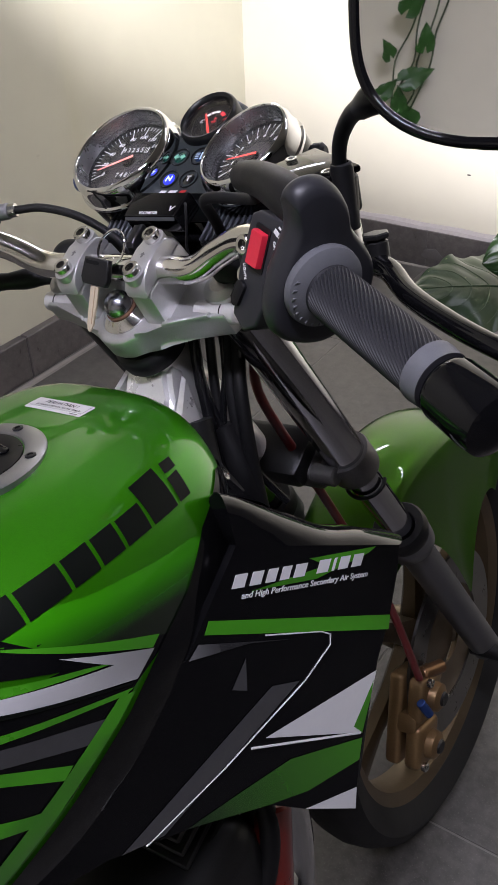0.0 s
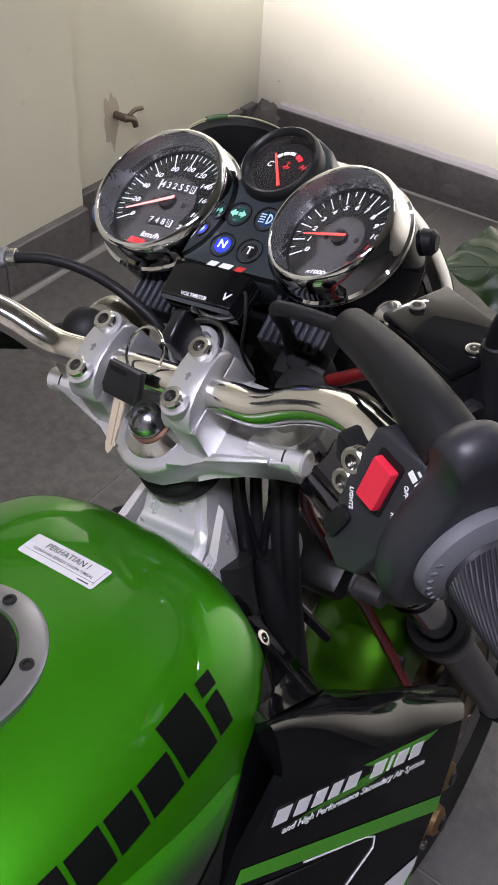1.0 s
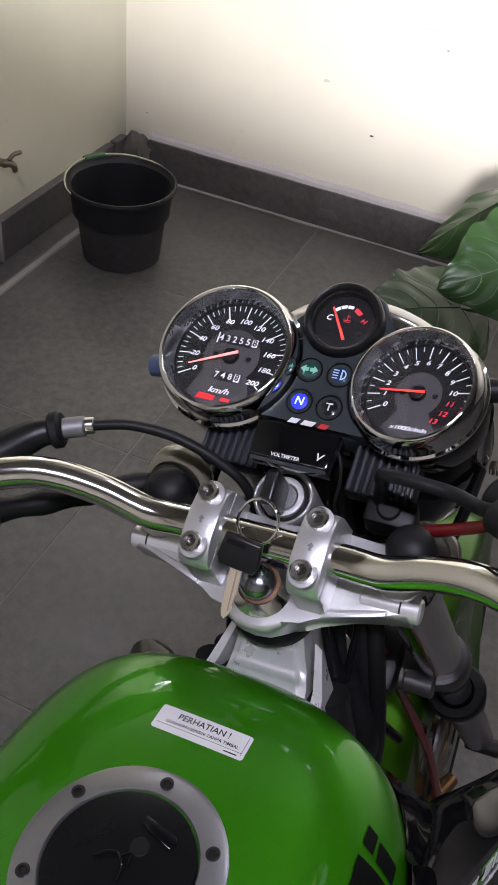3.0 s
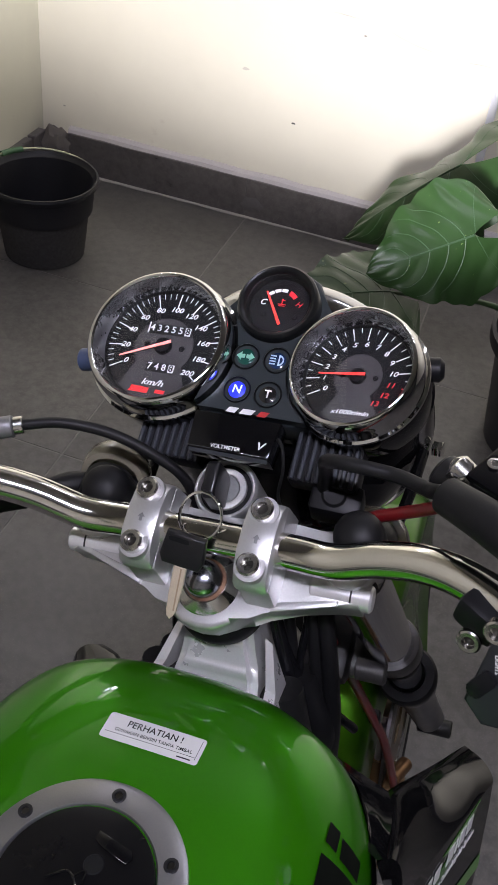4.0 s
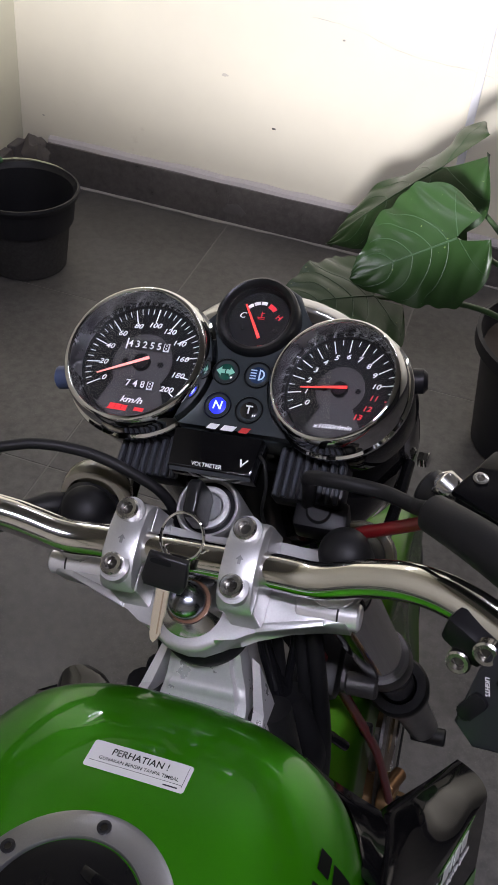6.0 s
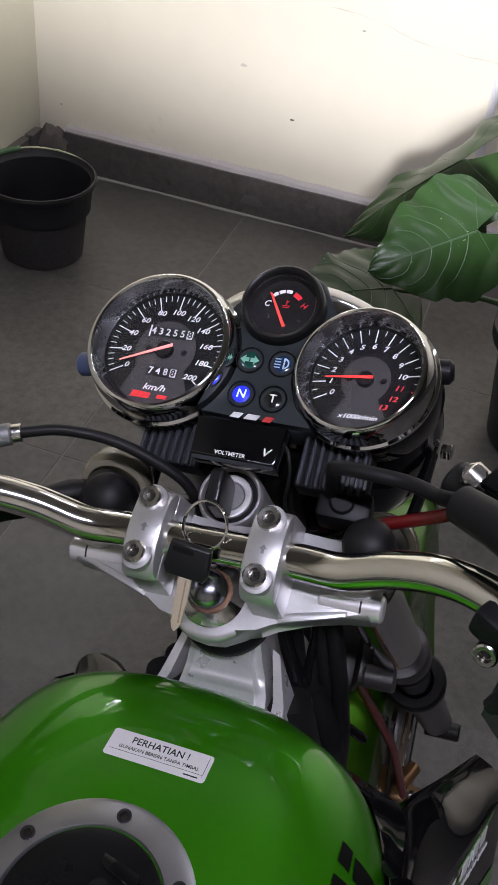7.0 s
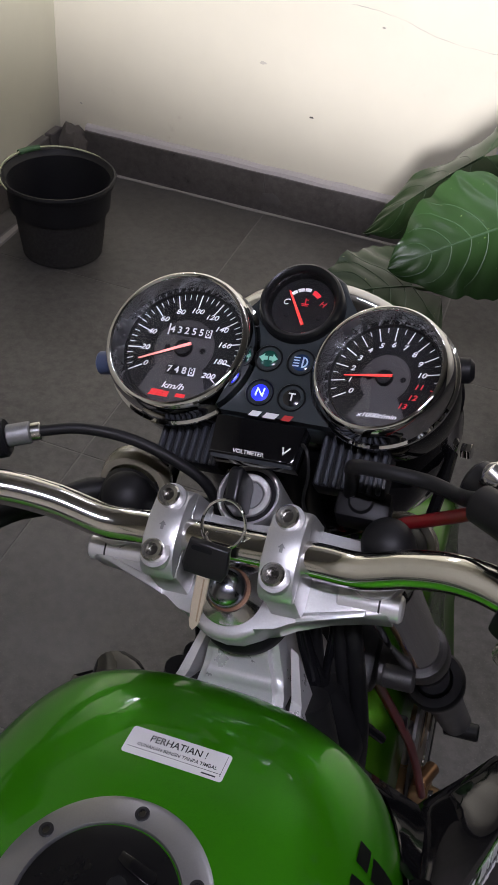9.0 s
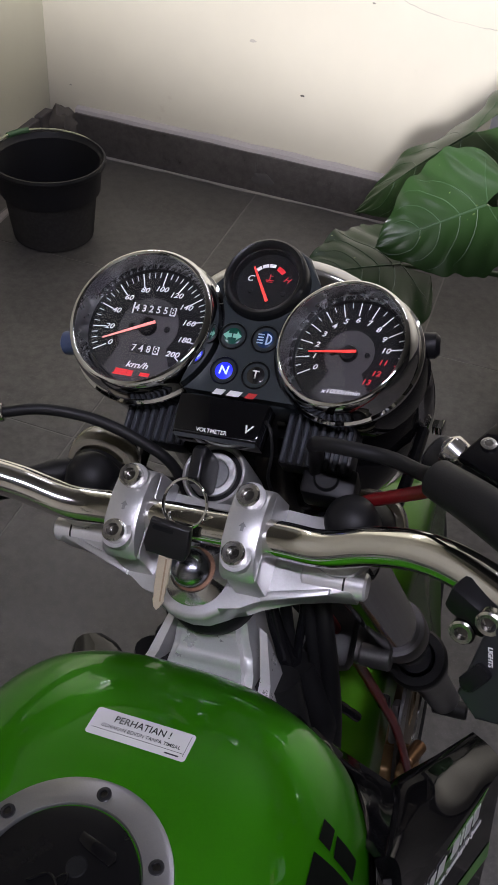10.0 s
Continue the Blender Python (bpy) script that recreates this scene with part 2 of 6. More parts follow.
JOINT_GREY = simple("grey joint mortar", (0.115, 0.107, 0.103), 0.85, 0, 0, 60, 0.4, 0.4)
SKIRT_TILE = tile_stone("dark skirting tile", (0.100, 0.091, 0.087), 0.38)
GROUT = simple("pale cement grout", (0.16, 0.152, 0.142), 0.8, 0, 0, 90, 0.3, 0.3)
MORTAR_DARK = simple("dirty dark mortar", (0.13, 0.115, 0.10), 0.9, 0, 0, 45, 0.5, 0.6)
CEMENT = simple("cement mortar", (0.28, 0.26, 0.24), 0.85, 0, 0, 45, 0.35, 0.5)
PVC = simple("white plastic conduit", (0.7, 0.7, 0.72), 0.4, 0, 0, 30, 0.06)
BUCKET_DUST = simple("dusty black plastic", (0.042, 0.040, 0.039), 0.75, 0, 0, 14, 0.75, 0.1, 0.2)
BUCKET = simple("black recycled plastic", (0.012, 0.012, 0.014), 0.5, 0, 0, 25, 0.4, 0.1, 0.3)
LEAF = leaf_green("dark glossy leaf", (0.014, 0.035, 0.009))
STALK = simple("dark green stalk", (0.03, 0.06, 0.02), 0.4)
VINE = leaf_green("vine leaf", (0.03, 0.10, 0.02))
SOIL = simple("dark soil", (0.04, 0.03, 0.022), 0.9, 0, 0, 60, 0.5, 0.8)
TAP_METAL = simple("tarnished brass tap", (0.20, 0.165, 0.125), 0.5, 0.8, 0, 90, 0.4, 0.3)
STAIN = simple("water stained plaster", (0.46, 0.41, 0.31), 0.8, 0, 0, 30, 0.4)
LAMP_GLOW = glowing("lit fluorescent tube", (1.0, 0.96, 0.92), 6.0)

# ---- mesh helpers ----


def mesh_of(name, bm, material, smooth=True, angle=40):
    me = bpy.data.meshes.new(name)
    bmesh.ops.recalc_face_normals(bm, faces=bm.faces)
    if smooth:
        lim = math.cos(radians(angle))
        for f in bm.faces:
            f.smooth = True
        for e in bm.edges:
            if len(e.link_faces) == 2 and e.link_faces[0].normal.dot(e.link_faces[1].normal) < lim:
                e.smooth = False
    bm.to_mesh(me)
    bm.free()
    me.materials.append(material)
    return me


def part(name, bm, material, parent=None, label="", smooth=True, angle=40):
    """One mesh object, under a thing or a part if a parent is given."""
    ob = new(name, mesh_of(name, bm, material, smooth, angle))
    ob.parent = parent
    if label:
        ob["label"] = label
    return ob


def thing(name, label, category, place=None, group="", kind=""):
    ob = new(name)
    ob.empty_display_size = 0.05
    if place is not None:
        ob.matrix_world = place
    return tagged(ob, label, category, group, kind)


def frame_of(origin, n, u=(1, 0, 0)):
    """A matrix at origin with its z along n and its x near u."""
    z = Vector(n).normalized()
    x = (Vector(u) - z * Vector(u).dot(z)).normalized()
    y = z.cross(x)
    m = Matrix((x, y, z)).transposed().to_4x4()
    m.translation = origin
    return m


def join(*bms):
    out = bmesh.new()
    for b in bms:
        me = bpy.data.meshes.new("tmp")
        b.to_mesh(me)
        b.free()
        out.from_mesh(me)
        bpy.data.meshes.remove(me)
    return out


def box(size, m=None, bevel=0.0, seg=2):
    bm = bmesh.new()
    bmesh.ops.create_cube(bm, size=1)
    bmesh.ops.scale(bm, vec=size, verts=bm.verts)
    if bevel:
        bmesh.ops.bevel(bm, geom=bm.edges[:], offset=bevel, segments=seg, profile=0.5, affect='EDGES')
    if m is not None:
        bmesh.ops.transform(bm, matrix=m, verts=bm.verts)
    return bm


def lathe(profile, m=None, seg=48, full=True, caps=False):
    """Turns (radius, height) points round z."""
    bm = bmesh.new()
    rings = []
    for r, h in profile:
        if r < 1e-6:
            rings.append([bm.verts.new((0, 0, h))])
        else:
            rings.append([bm.verts.new((r * math.cos(2 * math.pi * i / seg), r * math.sin(2 * math.pi * i / seg), h)) for i in range(seg)])
    for a, b in zip(rings, rings[1:]):
        for i in range(seg):
            j = (i + 1) % seg
            if len(a) == 1 and len(b) > 1:
                bm.faces.new((a[0], b[i], b[j]))
            elif len(b) == 1 and len(a) > 1:
                bm.faces.new((a[i], a[j], b[0]))
            elif len(a) > 1:
                bm.faces.new((a[i], a[j], b[j], b[i]))
    if m is not None:
        bmesh.ops.transform(bm, matrix=m, verts=bm.verts)
    return bm


def rod(a, b, r, seg=24, bevel=0.0, r2=None):
    """A capped round bar from a to b."""
    a, b = Vector(a), Vector(b)
    length = (b - a).length
    r2 = r if r2 is None else r2
    c = min(bevel, r * 0.6)
    prof = [(0, 0), (r - c, 0), (r, c), (r2, length - c), (r2 - c, length), (0, length)] if c else [(0, 0), (r, 0), (r2, length), (0, length)]
    return lathe(prof, frame_of(a, b - a, (0, 0, 1) if abs((b - a).normalized().z) < 0.9 else (1, 0, 0)), seg)


def smooth_path(points, step=8):
    """Catmull-Rom through the points."""
    pts = [Vector(p) for p in points]
    ext = [pts[0] * 2 - pts[1], *pts, pts[-1] * 2 - pts[-2]]
    out = []
    for i in range(1, len(ext) - 2):
        p0, p1, p2, p3 = ext[i - 1:i + 3]
        for k in range(step):
            t = k / step
            out.append(0.5 * ((2 * p1) + (p2 - p0) * t + (2 * p0 - 5 * p1 + 4 * p2 - p3) * t * t + (3 * p1 - p0 - 3 * p2 + p3) * t ** 3))
    out.append(pts[-1])
    return out


def tube(points, radius, seg=16, step=8, caps=True):
    """A round tube along a smooth path; radius is a number or a function of 0..1."""
    pts = smooth_path(points, step) if step else [Vector(p) for p in points]
    bm = bmesh.new()
    rings = []
    side = None
    for i, p in enumerate(pts):
        d = (pts[min(i + 1, len(pts) - 1)] - pts[max(i - 1, 0)]).normalized()
        if side is None:
            side = d.orthogonal().normalized()
        side = (side - d * side.dot(d)).normalized()
        up = d.cross(side)
        r = radius(i / (len(pts) - 1)) if callable(radius) else radius
        rings.append([bm.verts.new(p + (side * math.cos(2 * math.pi * k / seg) + up * math.sin(2 * math.pi * k / seg)) * r) for k in range(seg)])
    for a, b in zip(rings, rings[1:]):
        for k in range(seg):
            bm.faces.new((a[k], a[(k + 1) % seg], b[(k + 1) % seg], b[k]))
    if caps:
        bm.faces.new(rings[0])
        bm.faces.new(rings[-1])
    return bm


def loft(rings, closed=True, caps=True):
    bm = bmesh.new()
    rows = [[bm.verts.new(p) for p in ring] for ring in rings]
    n = len(rows[0])
    for a, b in zip(rows, rows[1:]):
        for k in range(n if closed else n - 1):
            j = (k + 1) % n
            bm.faces.new((a[k], a[j], b[j], b[k]))
    if caps and closed:
        bm.faces.new(rows[0])
        bm.faces.new(rows[-1])
    return bm


def slab(outline, thick, m=None, bevel=0.0, seg=2):
    """A plate of the 2D outline, from z = 0 up to thick."""
    bm = bmesh.new()
    low = [bm.verts.new((x, y, 0)) for x, y in outline]
    high = [bm.verts.new((x, y, thick)) for x, y in outline]
    n = len(outline)
    bm.faces.new(low[::-1])
    bm.faces.new(high)
    for i in range(n):
        bm.faces.new((low[i], low[(i + 1) % n], high[(i + 1) % n], high[i]))
    if bevel:
        rim = [e for e in bm.edges if (e.verts[0].co.z > thick / 2) == (e.verts[1].co.z > thick / 2)]
        bmesh.ops.bevel(bm, geom=rim, offset=bevel, segments=seg, profile=0.5, affect='EDGES')
    if m is not None:
        bmesh.ops.transform(bm, matrix=m, verts=bm.verts)
    return bm


def text(body, size, m, thick=0.0003, shear=0.0, align='CENTER', widen=1.0):
    """Raised writing in the built-in font, standing on the xy plane of m."""
    cu = bpy.data.curves.new("writing", 'FONT')
    cu.body, cu.size, cu.extrude, cu.shear, cu.offset = body, size, thick, shear, size * 0.012
    cu.align_x, cu.align_y, cu.resolution_u = align, 'CENTER', 3
    ob = bpy.data.objects.new("writing", cu)
    me = bpy.data.meshes.new_from_object(ob)
    bm = bmesh.new()
    bm.from_mesh(me)
    bpy.data.meshes.remove(me)
    bpy.data.objects.remove(ob)
    bpy.data.curves.remove(cu)
    bmesh.ops.transform(bm, matrix=m @ Matrix.Diagonal((widen, 1, 1, 1)), verts=bm.verts)
    return bm


def arc(r, a0, a1, n):
    """Points on a circle; degrees clockwise from straight up."""
    return [(r * math.sin(radians(a0 + (a1 - a0) * i / n)), r * math.cos(radians(a0 + (a1 - a0) * i / n))) for i in range(n + 1)]


def rounded(w, h, r, n=5):
    out = []
    for cx, cy, a in ((w / 2 - r, h / 2 - r, 0), (-w / 2 + r, h / 2 - r, 90), (-w / 2 + r, -h / 2 + r, 180), (w / 2 - r, -h / 2 + r, 270)):
        out += [(cx + r * math.cos(radians(a + 90 * i / n)), cy + r * math.sin(radians(a + 90 * i / n))) for i in range(n + 1)]
    return out

# ---- room ----
LEFT, BACK, RIGHT, REAR, TOP = -1.555, 2.25, 4.6, -3.0, 2.8


def structure(name, bm, material, label, category="wall"):
    return tagged(part(name, bm, material, None, "", False), label, category, kind="structure")


def block(lo, hi):
    lo, hi = Vector(lo), Vector(hi)
    return box(hi - lo, Matrix.Translation((lo + hi) / 2))


structure("floor", block((LEFT - 0.2, REAR - 0.2, -0.1), (RIGHT + 0.2, BACK + 0.2, -0.0012)), GROUT, "floor bed of pale grout under dark grey tiles", "floor")
structure("wall_back", block((LEFT - 0.2, BACK, -0.1), (RIGHT + 0.2, BACK + 0.2, TOP)), CREAM_BACK, "pale cream painted wall with fine cracks and specks")
structure("wall_right", block((RIGHT, REAR, -0.1), (RIGHT + 0.2, BACK, TOP)), DARK_WALL, "plain unseen wall, darkened to keep reflections black")
structure("wall_rear", block((LEFT - 0.2, REAR - 0.2, -0.1), (RIGHT + 0.2, REAR, TOP)), CREAM_REAR, "plain cream painted wall behind the motorcycle")
structure("ceiling", block((LEFT - 0.2, REAR - 0.2, TOP), (RIGHT + 0.2, BACK + 0.2, TOP + 0.1)), CEILING_DARK, "unseen ceiling, darkened to keep reflections dark", "ceiling")
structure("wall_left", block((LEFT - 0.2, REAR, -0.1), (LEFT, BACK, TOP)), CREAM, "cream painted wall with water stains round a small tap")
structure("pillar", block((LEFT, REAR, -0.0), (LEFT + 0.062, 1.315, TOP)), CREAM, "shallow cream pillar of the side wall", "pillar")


def tube_lamp(name, label, place, long=1.188):
    """A fluorescent tube on its white body; the tube runs along x and hangs below."""
    root = thing(name, label, "lamp", place, group="fluorescent lamps")
    part("lamp_body", box((long + 0.072, 0.06, 0.05), pose(0, 0, 0.055), 0.006, 2), PVC, root)
    for sx in (-long / 2 - 0.011, long / 2 + 0.011):
        part("lamp_socket", box((0.022, 0.03, 0.05), pose(sx, 0, 0.010), 0.004, 2), PVC, root)
    part("tube", rod((-long / 2, 0, 0.012), (long / 2, 0, 0.012), 0.012, 20), LAMP_GLOW, root, "lit fluorescent tube")
    return root


tube_lamp("tube_lamp", "white fluorescent tube lamp on the side wall", Matrix.Translation((-1.475, 1.74, 2.04)) @ pose(0, 0, 0, 0, 0, 90) @ pose(0, 0, 0, -90, 0, 0) @ Matrix.Translation((0, 0, 0)), 0.80)
tube_lamp("tube_lamp", "white fluorescent tube lamp under the ceiling", Matrix.Translation((0.20, -0.95, TOP - 0.081)))
tube_lamp("tube_lamp", "white fluorescent tube lamp under the ceiling by the pale wall", Matrix.Translation((0.45, 1.50, TOP - 0.081)))

# skirting tiles: back wall, left wall, pillar
SK, SKT = 0.128, 0.028


def skirting(name, runs, axis, at, label):
    """Skirting tiles along x ('x') or y ('y'), each its own piece."""
    root = thing(name, label, "skirting", kind="structure")
    for a, b in runs:
        if axis == "x":
            bm = box((b - a - 0.003, SKT, SK), Matrix.Translation(((a + b) / 2, at - SKT / 2, SK / 2)), 0.0012, 1)
        else:
            bm = box((SKT, b - a - 0.003, SK), Matrix.Translation((at + SKT / 2, (a + b) / 2, SK / 2)), 0.003, 1)
        part("skirting_tile", bm, SKIRT_TILE, root, smooth=False)
    return root


TILE = 0.65
skirting("baseboard_back", [(max(LEFT + 0.10, -0.825 + TILE * i), min(RIGHT, -0.825 + TILE * (i + 1))) for i in range(-1, 9)], "x", BACK, "dark grey skirting tiles along the pale wall")
skirting("baseboard_left", [(1.317, 1.49), (1.5, 2.13), (2.14, 2.215)], "y", LEFT, "dark grey skirting tiles along the stained wall")
skirting("baseboard_pillar", [(-2.9 + TILE * i, min(1.31, -2.9 + TILE * (i + 1))) for i in range(7)], "y", LEFT + 0.062, "dark skirting tiles on the pillar")
for x in [-0.825 + TILE * i for i in range(5)]:
    tagged(part("joint_mortar", box((0.006, 0.024, SK - 0.004), pose(x, BACK - 0.0152, SK / 2, 0, 0, 0), 0.001, 1), JOINT_GREY, None), "grey mortar joint between two skirting tiles", "trim", group="skirting joints", kind="structure")
random.seed(9)
for x, z, r in ((-0.80, 0.046, 0.030), (-0.35, 0.036, 0.022)):
    ring = [(r * (1.3 + random.uniform(-0.5, 0.5)) * math.cos(a), r * (0.8 + random.uniform(-0.35, 0.35)) * math.sin(a)) for a in (2 * math.pi * i / 18 for i in range(18))]
    rings = [[(x + a * k, BACK - SKT - d, z + b * k) for a, b in ring] for k, d in ((1.0, -0.002), (1.0, 0.0006), (0.8, 0.0022), (0.4, 0.0026))]
    tagged(part("mortar_smear", loft(rings), JOINT_GREY, None), "grey cement smear left on the skirting tile", "stain", group="cement smears", kind="structure")
# pale mortar ledge over the back skirting, uneven
random.seed(4)
xs = [LEFT + 0.10 + (RIGHT - LEFT - 0.1) * i / 90 for i in range(91)]
rows = []
for x in xs:
    d, h = SKT - 0.006 + random.uniform(-0.003, 0.002), 0.017 + random.uniform(-0.002, 0.003)
    rows.append([(x, BACK + 0.001, SK), (x, BACK - d, SK), (x, BACK - d + 0.004, SK + h * 0.6), (x, BACK - 0.004, SK + h), (x, BACK + 0.001, SK + h)])
tagged(part("trim_ledge", loft(rows), simple("grey plaster ledge", (0.47, 0.44, 0.435), 0.8, 0, 0, 40, 0.3, 0.4), None, "", False), "pale rough plaster ledge on top of the skirting", "trim", kind="structure")
# floor seam of mortar along the back skirting, and the mortar strip by the left wall
rows = []
for x in xs:
    d = 0.009 + random.uniform(-0.005, 0.005)
    rows.append([(x, BACK - SKT + 0.002, 0.0), (x, BACK - SKT - d, 0.0), (x, BACK - SKT - d, 0.0012), (x, BACK - SKT + 0.002, 0.004)])
tagged(part("trim_seam", loft(rows), CEMENT, None, "", False), "ragged cement seam along the foot of the skirting", "trim", kind="structure")
rows = []
for i in range(60):
    y = REAR + (2.1 - REAR) * i / 59
    w = 0.010 + random.uniform(-0.003, 0.003)
    rows.append([(-1.444 - w, y, 0.0), (-1.444 + w, y, 0.0), (-1.444 + w * 0.8, y, 0.006), (-1.444 - w * 0.8, y, 0.006)])
tagged(part("trim_strip", loft(rows), CEMENT, None, "", False), "pale cement strip along the floor edge", "trim", kind="structure")
# mortar lump and joint in the corner
lump = bmesh.new()
bmesh.ops.create_icosphere(lump, subdivisions=3, radius=1)
for v in lump.verts:
    v.co = Vector((v.co.x * 0.055, v.co.y * 0.04, v.co.z * 0.065)) * (1 + 0.35 * noise.noise(v.co * 2.3))
bmesh.ops.translate(lump, vec=(LEFT + 0.055, BACK - 0.03, 0.075), verts=lump.verts)
tagged(part("corner_mortar", lump, MORTAR_DARK, None), "broken cement mortar lump in the wall corner", "mortar", kind="structure")
tagged(part("joint_mortar", box((0.012, 0.011, 0.125), pose(LEFT + 0.027, 1.4955, 0.064), 0.003, 1), CEMENT, None), "pale mortar joint between two skirting tiles", "trim", kind="structure")

# pale plastic conduit up the back wall
tagged(part("conduit", box((0.022, 0.012, TOP - 0.14), Matrix.Translation((-0.172, BACK - 0.006, 0.14 + (TOP - 0.14) / 2)) @ pose(0, 0, 0, 0, -1.2, 0), 0.003, 2), PVC, None), "white plastic cable conduit up the wall", "conduit")

# hair cracks and chips of the back wall
random.seed(11)
pts = []
for i in range(60):
    k = i / 59
    pts.append((-0.64 + 0.56 * k, BACK - 0.0002, 0.655 - 0.075 * k + 0.008 * math.sin(9 * k) + random.uniform(-0.002, 0.002)))
tagged(part("wall_crack", tube(pts, lambda k: 0.0007 * (0.15 + abs(math.sin(9 * k + 1)) * abs(math.sin(23 * k))), 5, 0), simple("crack shadow grey", (0.3, 0.28, 0.25), 0.9), None), "hair crack across the pale wall", "crack", kind="structure")


def chip(x, z, r, seed):
    bm = bmesh.new()
    ring = []
    for i in range(14):
        a = 2 * math.pi * i / 14
        k = r * (1 + 0.6 * noise.noise((math.cos(a) + seed * 5.3, math.sin(a), seed)))
        ring.append((x + 1.5 * k * math.cos(a), z + 0.7 * k * math.sin(a)))
    front = [bm.verts.new((a, BACK - 0.0006, b)) for a, b in ring]
    back = [bm.verts.new((a, BACK + 0.0010, b)) for a, b in ring]
    bm.faces.new(front)
    for i in range(14):
        bm.faces.new((front[i], front[(i + 1) % 14], back[(i + 1) % 14], back[i]))
    return bm


for i, (x, z, r, tone) in enumerate(((-0.709, 0.325, 0.0042, 0.10), (-0.876, 0.452, 0.0065, 0.55), (-0.54, 0.612, 0.003, 0.25), (-1.475, 0.205, 0.003, 0.4))):
    tagged(part("wall_chip", chip(x, z, r, i + 1), simple("chipped plaster", (tone, tone * 0.93, tone * 0.8), 0.9), None), "small chip in the wall paint", "chip", group="chips in the wall", kind="structure")

# floor tiles, laid last of the room
flat_tile = box((TILE - 0.0035, TILE - 0.0035, 0.012), Matrix.Translation((0, 0, -0.006)), 0.0006, 1)
tile_mesh = mesh_of("floor_tile", flat_tile, FLOOR_TILE, False)
floor_ob = bpy.data.objects["floor"]
for i in range(-2, 9):
    for j in range(-6, 4):
        cx, cy = -0.815 + TILE * (i + 0.5), 0.32 + TILE * (j + 0.5)
        if LEFT - TILE < cx < RIGHT + TILE and REAR - TILE < cy < BACK + TILE:
            ob = new("floor_tile", tile_mesh)
            ob.parent = floor_ob
            ob.location = (cx, cy, random.uniform(-0.0003, 0.0003))

# ---- bucket in the corner ----


def bucket():
    root = thing("bucket", "black plastic bucket with a dusty lower half and wire handle", "bucket", pose(-1.268, 1.724, 0, 0, 0, 20))
    low = [(0, 0.006), (0.100, 0.006), (0.106, 0.0), (0.113, 0.004), (0.120, 0.06), (0.1285, 0.1415)]
    high = [(0.1285, 0.1415), (0.139, 0.143), (0.1455, 0.214), (0.154, 0.217), (0.1585, 0.229), (0.156, 0.236), (0.151, 0.236), (0.147, 0.228), (0.141, 0.222), (0.1255, 0.1425), (0.117, 0.06), (0.108, 0.012), (0, 0.012)]
    part("lower_shell", lathe(low, None, 64), BUCKET_DUST, root, "dusty grey lower half", angle=30)
    part("upper_shell", lathe(high, None, 64), BUCKET, root, angle=30)
    wire = [(0.158 * math.cos(radians(a)), 0.158 * math.sin(radians(a)), 0.229 + 0.014 * math.sin(radians(a - 40))) for a in range(40, 221, 12)]
    part("handle", tube(wire, 0.0028, 8, 3), simple("pale plastic coated wire", (0.45, 0.47, 0.3), 0.5), root, "pale green wire handle")
    part("handle_grip", tube([(0.160 * math.cos(radians(a)), 0.160 * math.sin(radians(a)), 0.240) for a in (118, 130, 142)], 0.009, 10, 4), simple("green plastic sleeve", (0.05, 0.12, 0.05), 0.5), root, "green plastic grip sleeve")
    return root


bucket()

# ---- water tap on the left wall ----
tap = thing("water_tap", "small tarnished brass water tap on the stained wall", "tap")
part("pipe", rod((LEFT - 0.01, 1.53, 0.292), (LEFT + 0.045, 1.53, 0.292), 0.011, 16, 0.002), TAP_METAL, tap)
part("body", tube([(LEFT + 0.035, 1.53, 0.292), (LEFT + 0.048, 1.537, 0.293), (LEFT + 0.057, 1.543, 0.287), (LEFT + 0.060, 1.546, 0.270)], lambda k: 0.012 - 0.004 * k, 14), TAP_METAL, tap)
part("handle", tube([(LEFT + 0.050, 1.533, 0.303), (LEFT + 0.053, 1.552, 0.313), (LEFT + 0.056, 1.580, 0.311)], 0.006, 10), TAP_METAL, tap)
stain = bmesh.new()
ring = []
for i in range(28):
    a = 2 * math.pi * i / 28
    ring.append(stain.verts.new((LEFT + 0.0008, 1.512 + 0.03 * math.cos(a) * (1 + 0.5 * noise.noise((math.cos(a) * 2, math.sin(a) * 2, 3))), 0.285 + 0.075 * math.sin(a) * (1 + 0.6 * noise.noise((math.cos(a) * 2, math.sin(a) * 2, 7))))))
stain.faces.new(ring)
tagged(part("wall_stain", stain, STAIN, None, "", False), "damp brown stain on the wall round the tap", "stain", kind="structure")

# ---- potted plant by the wall ----


def leaf_shape(y, ph, blunt=1.5):
    """Half width and inner edge of a heart-shaped leaf of length 1 at y, from its lobes (-0.3) to its tip (1)."""
    if y < 0:
        return 0.50 * math.sqrt(max(0.0, 1 - (y / 0.30) ** 2)) ** 0.8 * 0.92 + 0.02, 0.10 * (-y / 0.30) ** 0.7
    return 0.50 * (1 - y ** blunt) ** 0.95 * (1 + 0.045 * math.sin(15 * y + ph) + 0.025 * math.sin(31 * y + 2 * ph)) + 0.004, 0.0


def leaf_height(x, y, t, side, droop, fold, ph):
    quilt = 0.034 * abs(math.sin(math.pi * (y * 4.2 - t * 1.6))) * t * (1 - 0.6 * t)
    wave = (0.045 * math.sin(8 * y + ph + 2 * side) + 0.018 * math.sin(21 * y + 3 * ph)) * t * t
    return fold * x - droop * max(0, y) ** 2 - 0.35 * x * x + quilt + wave


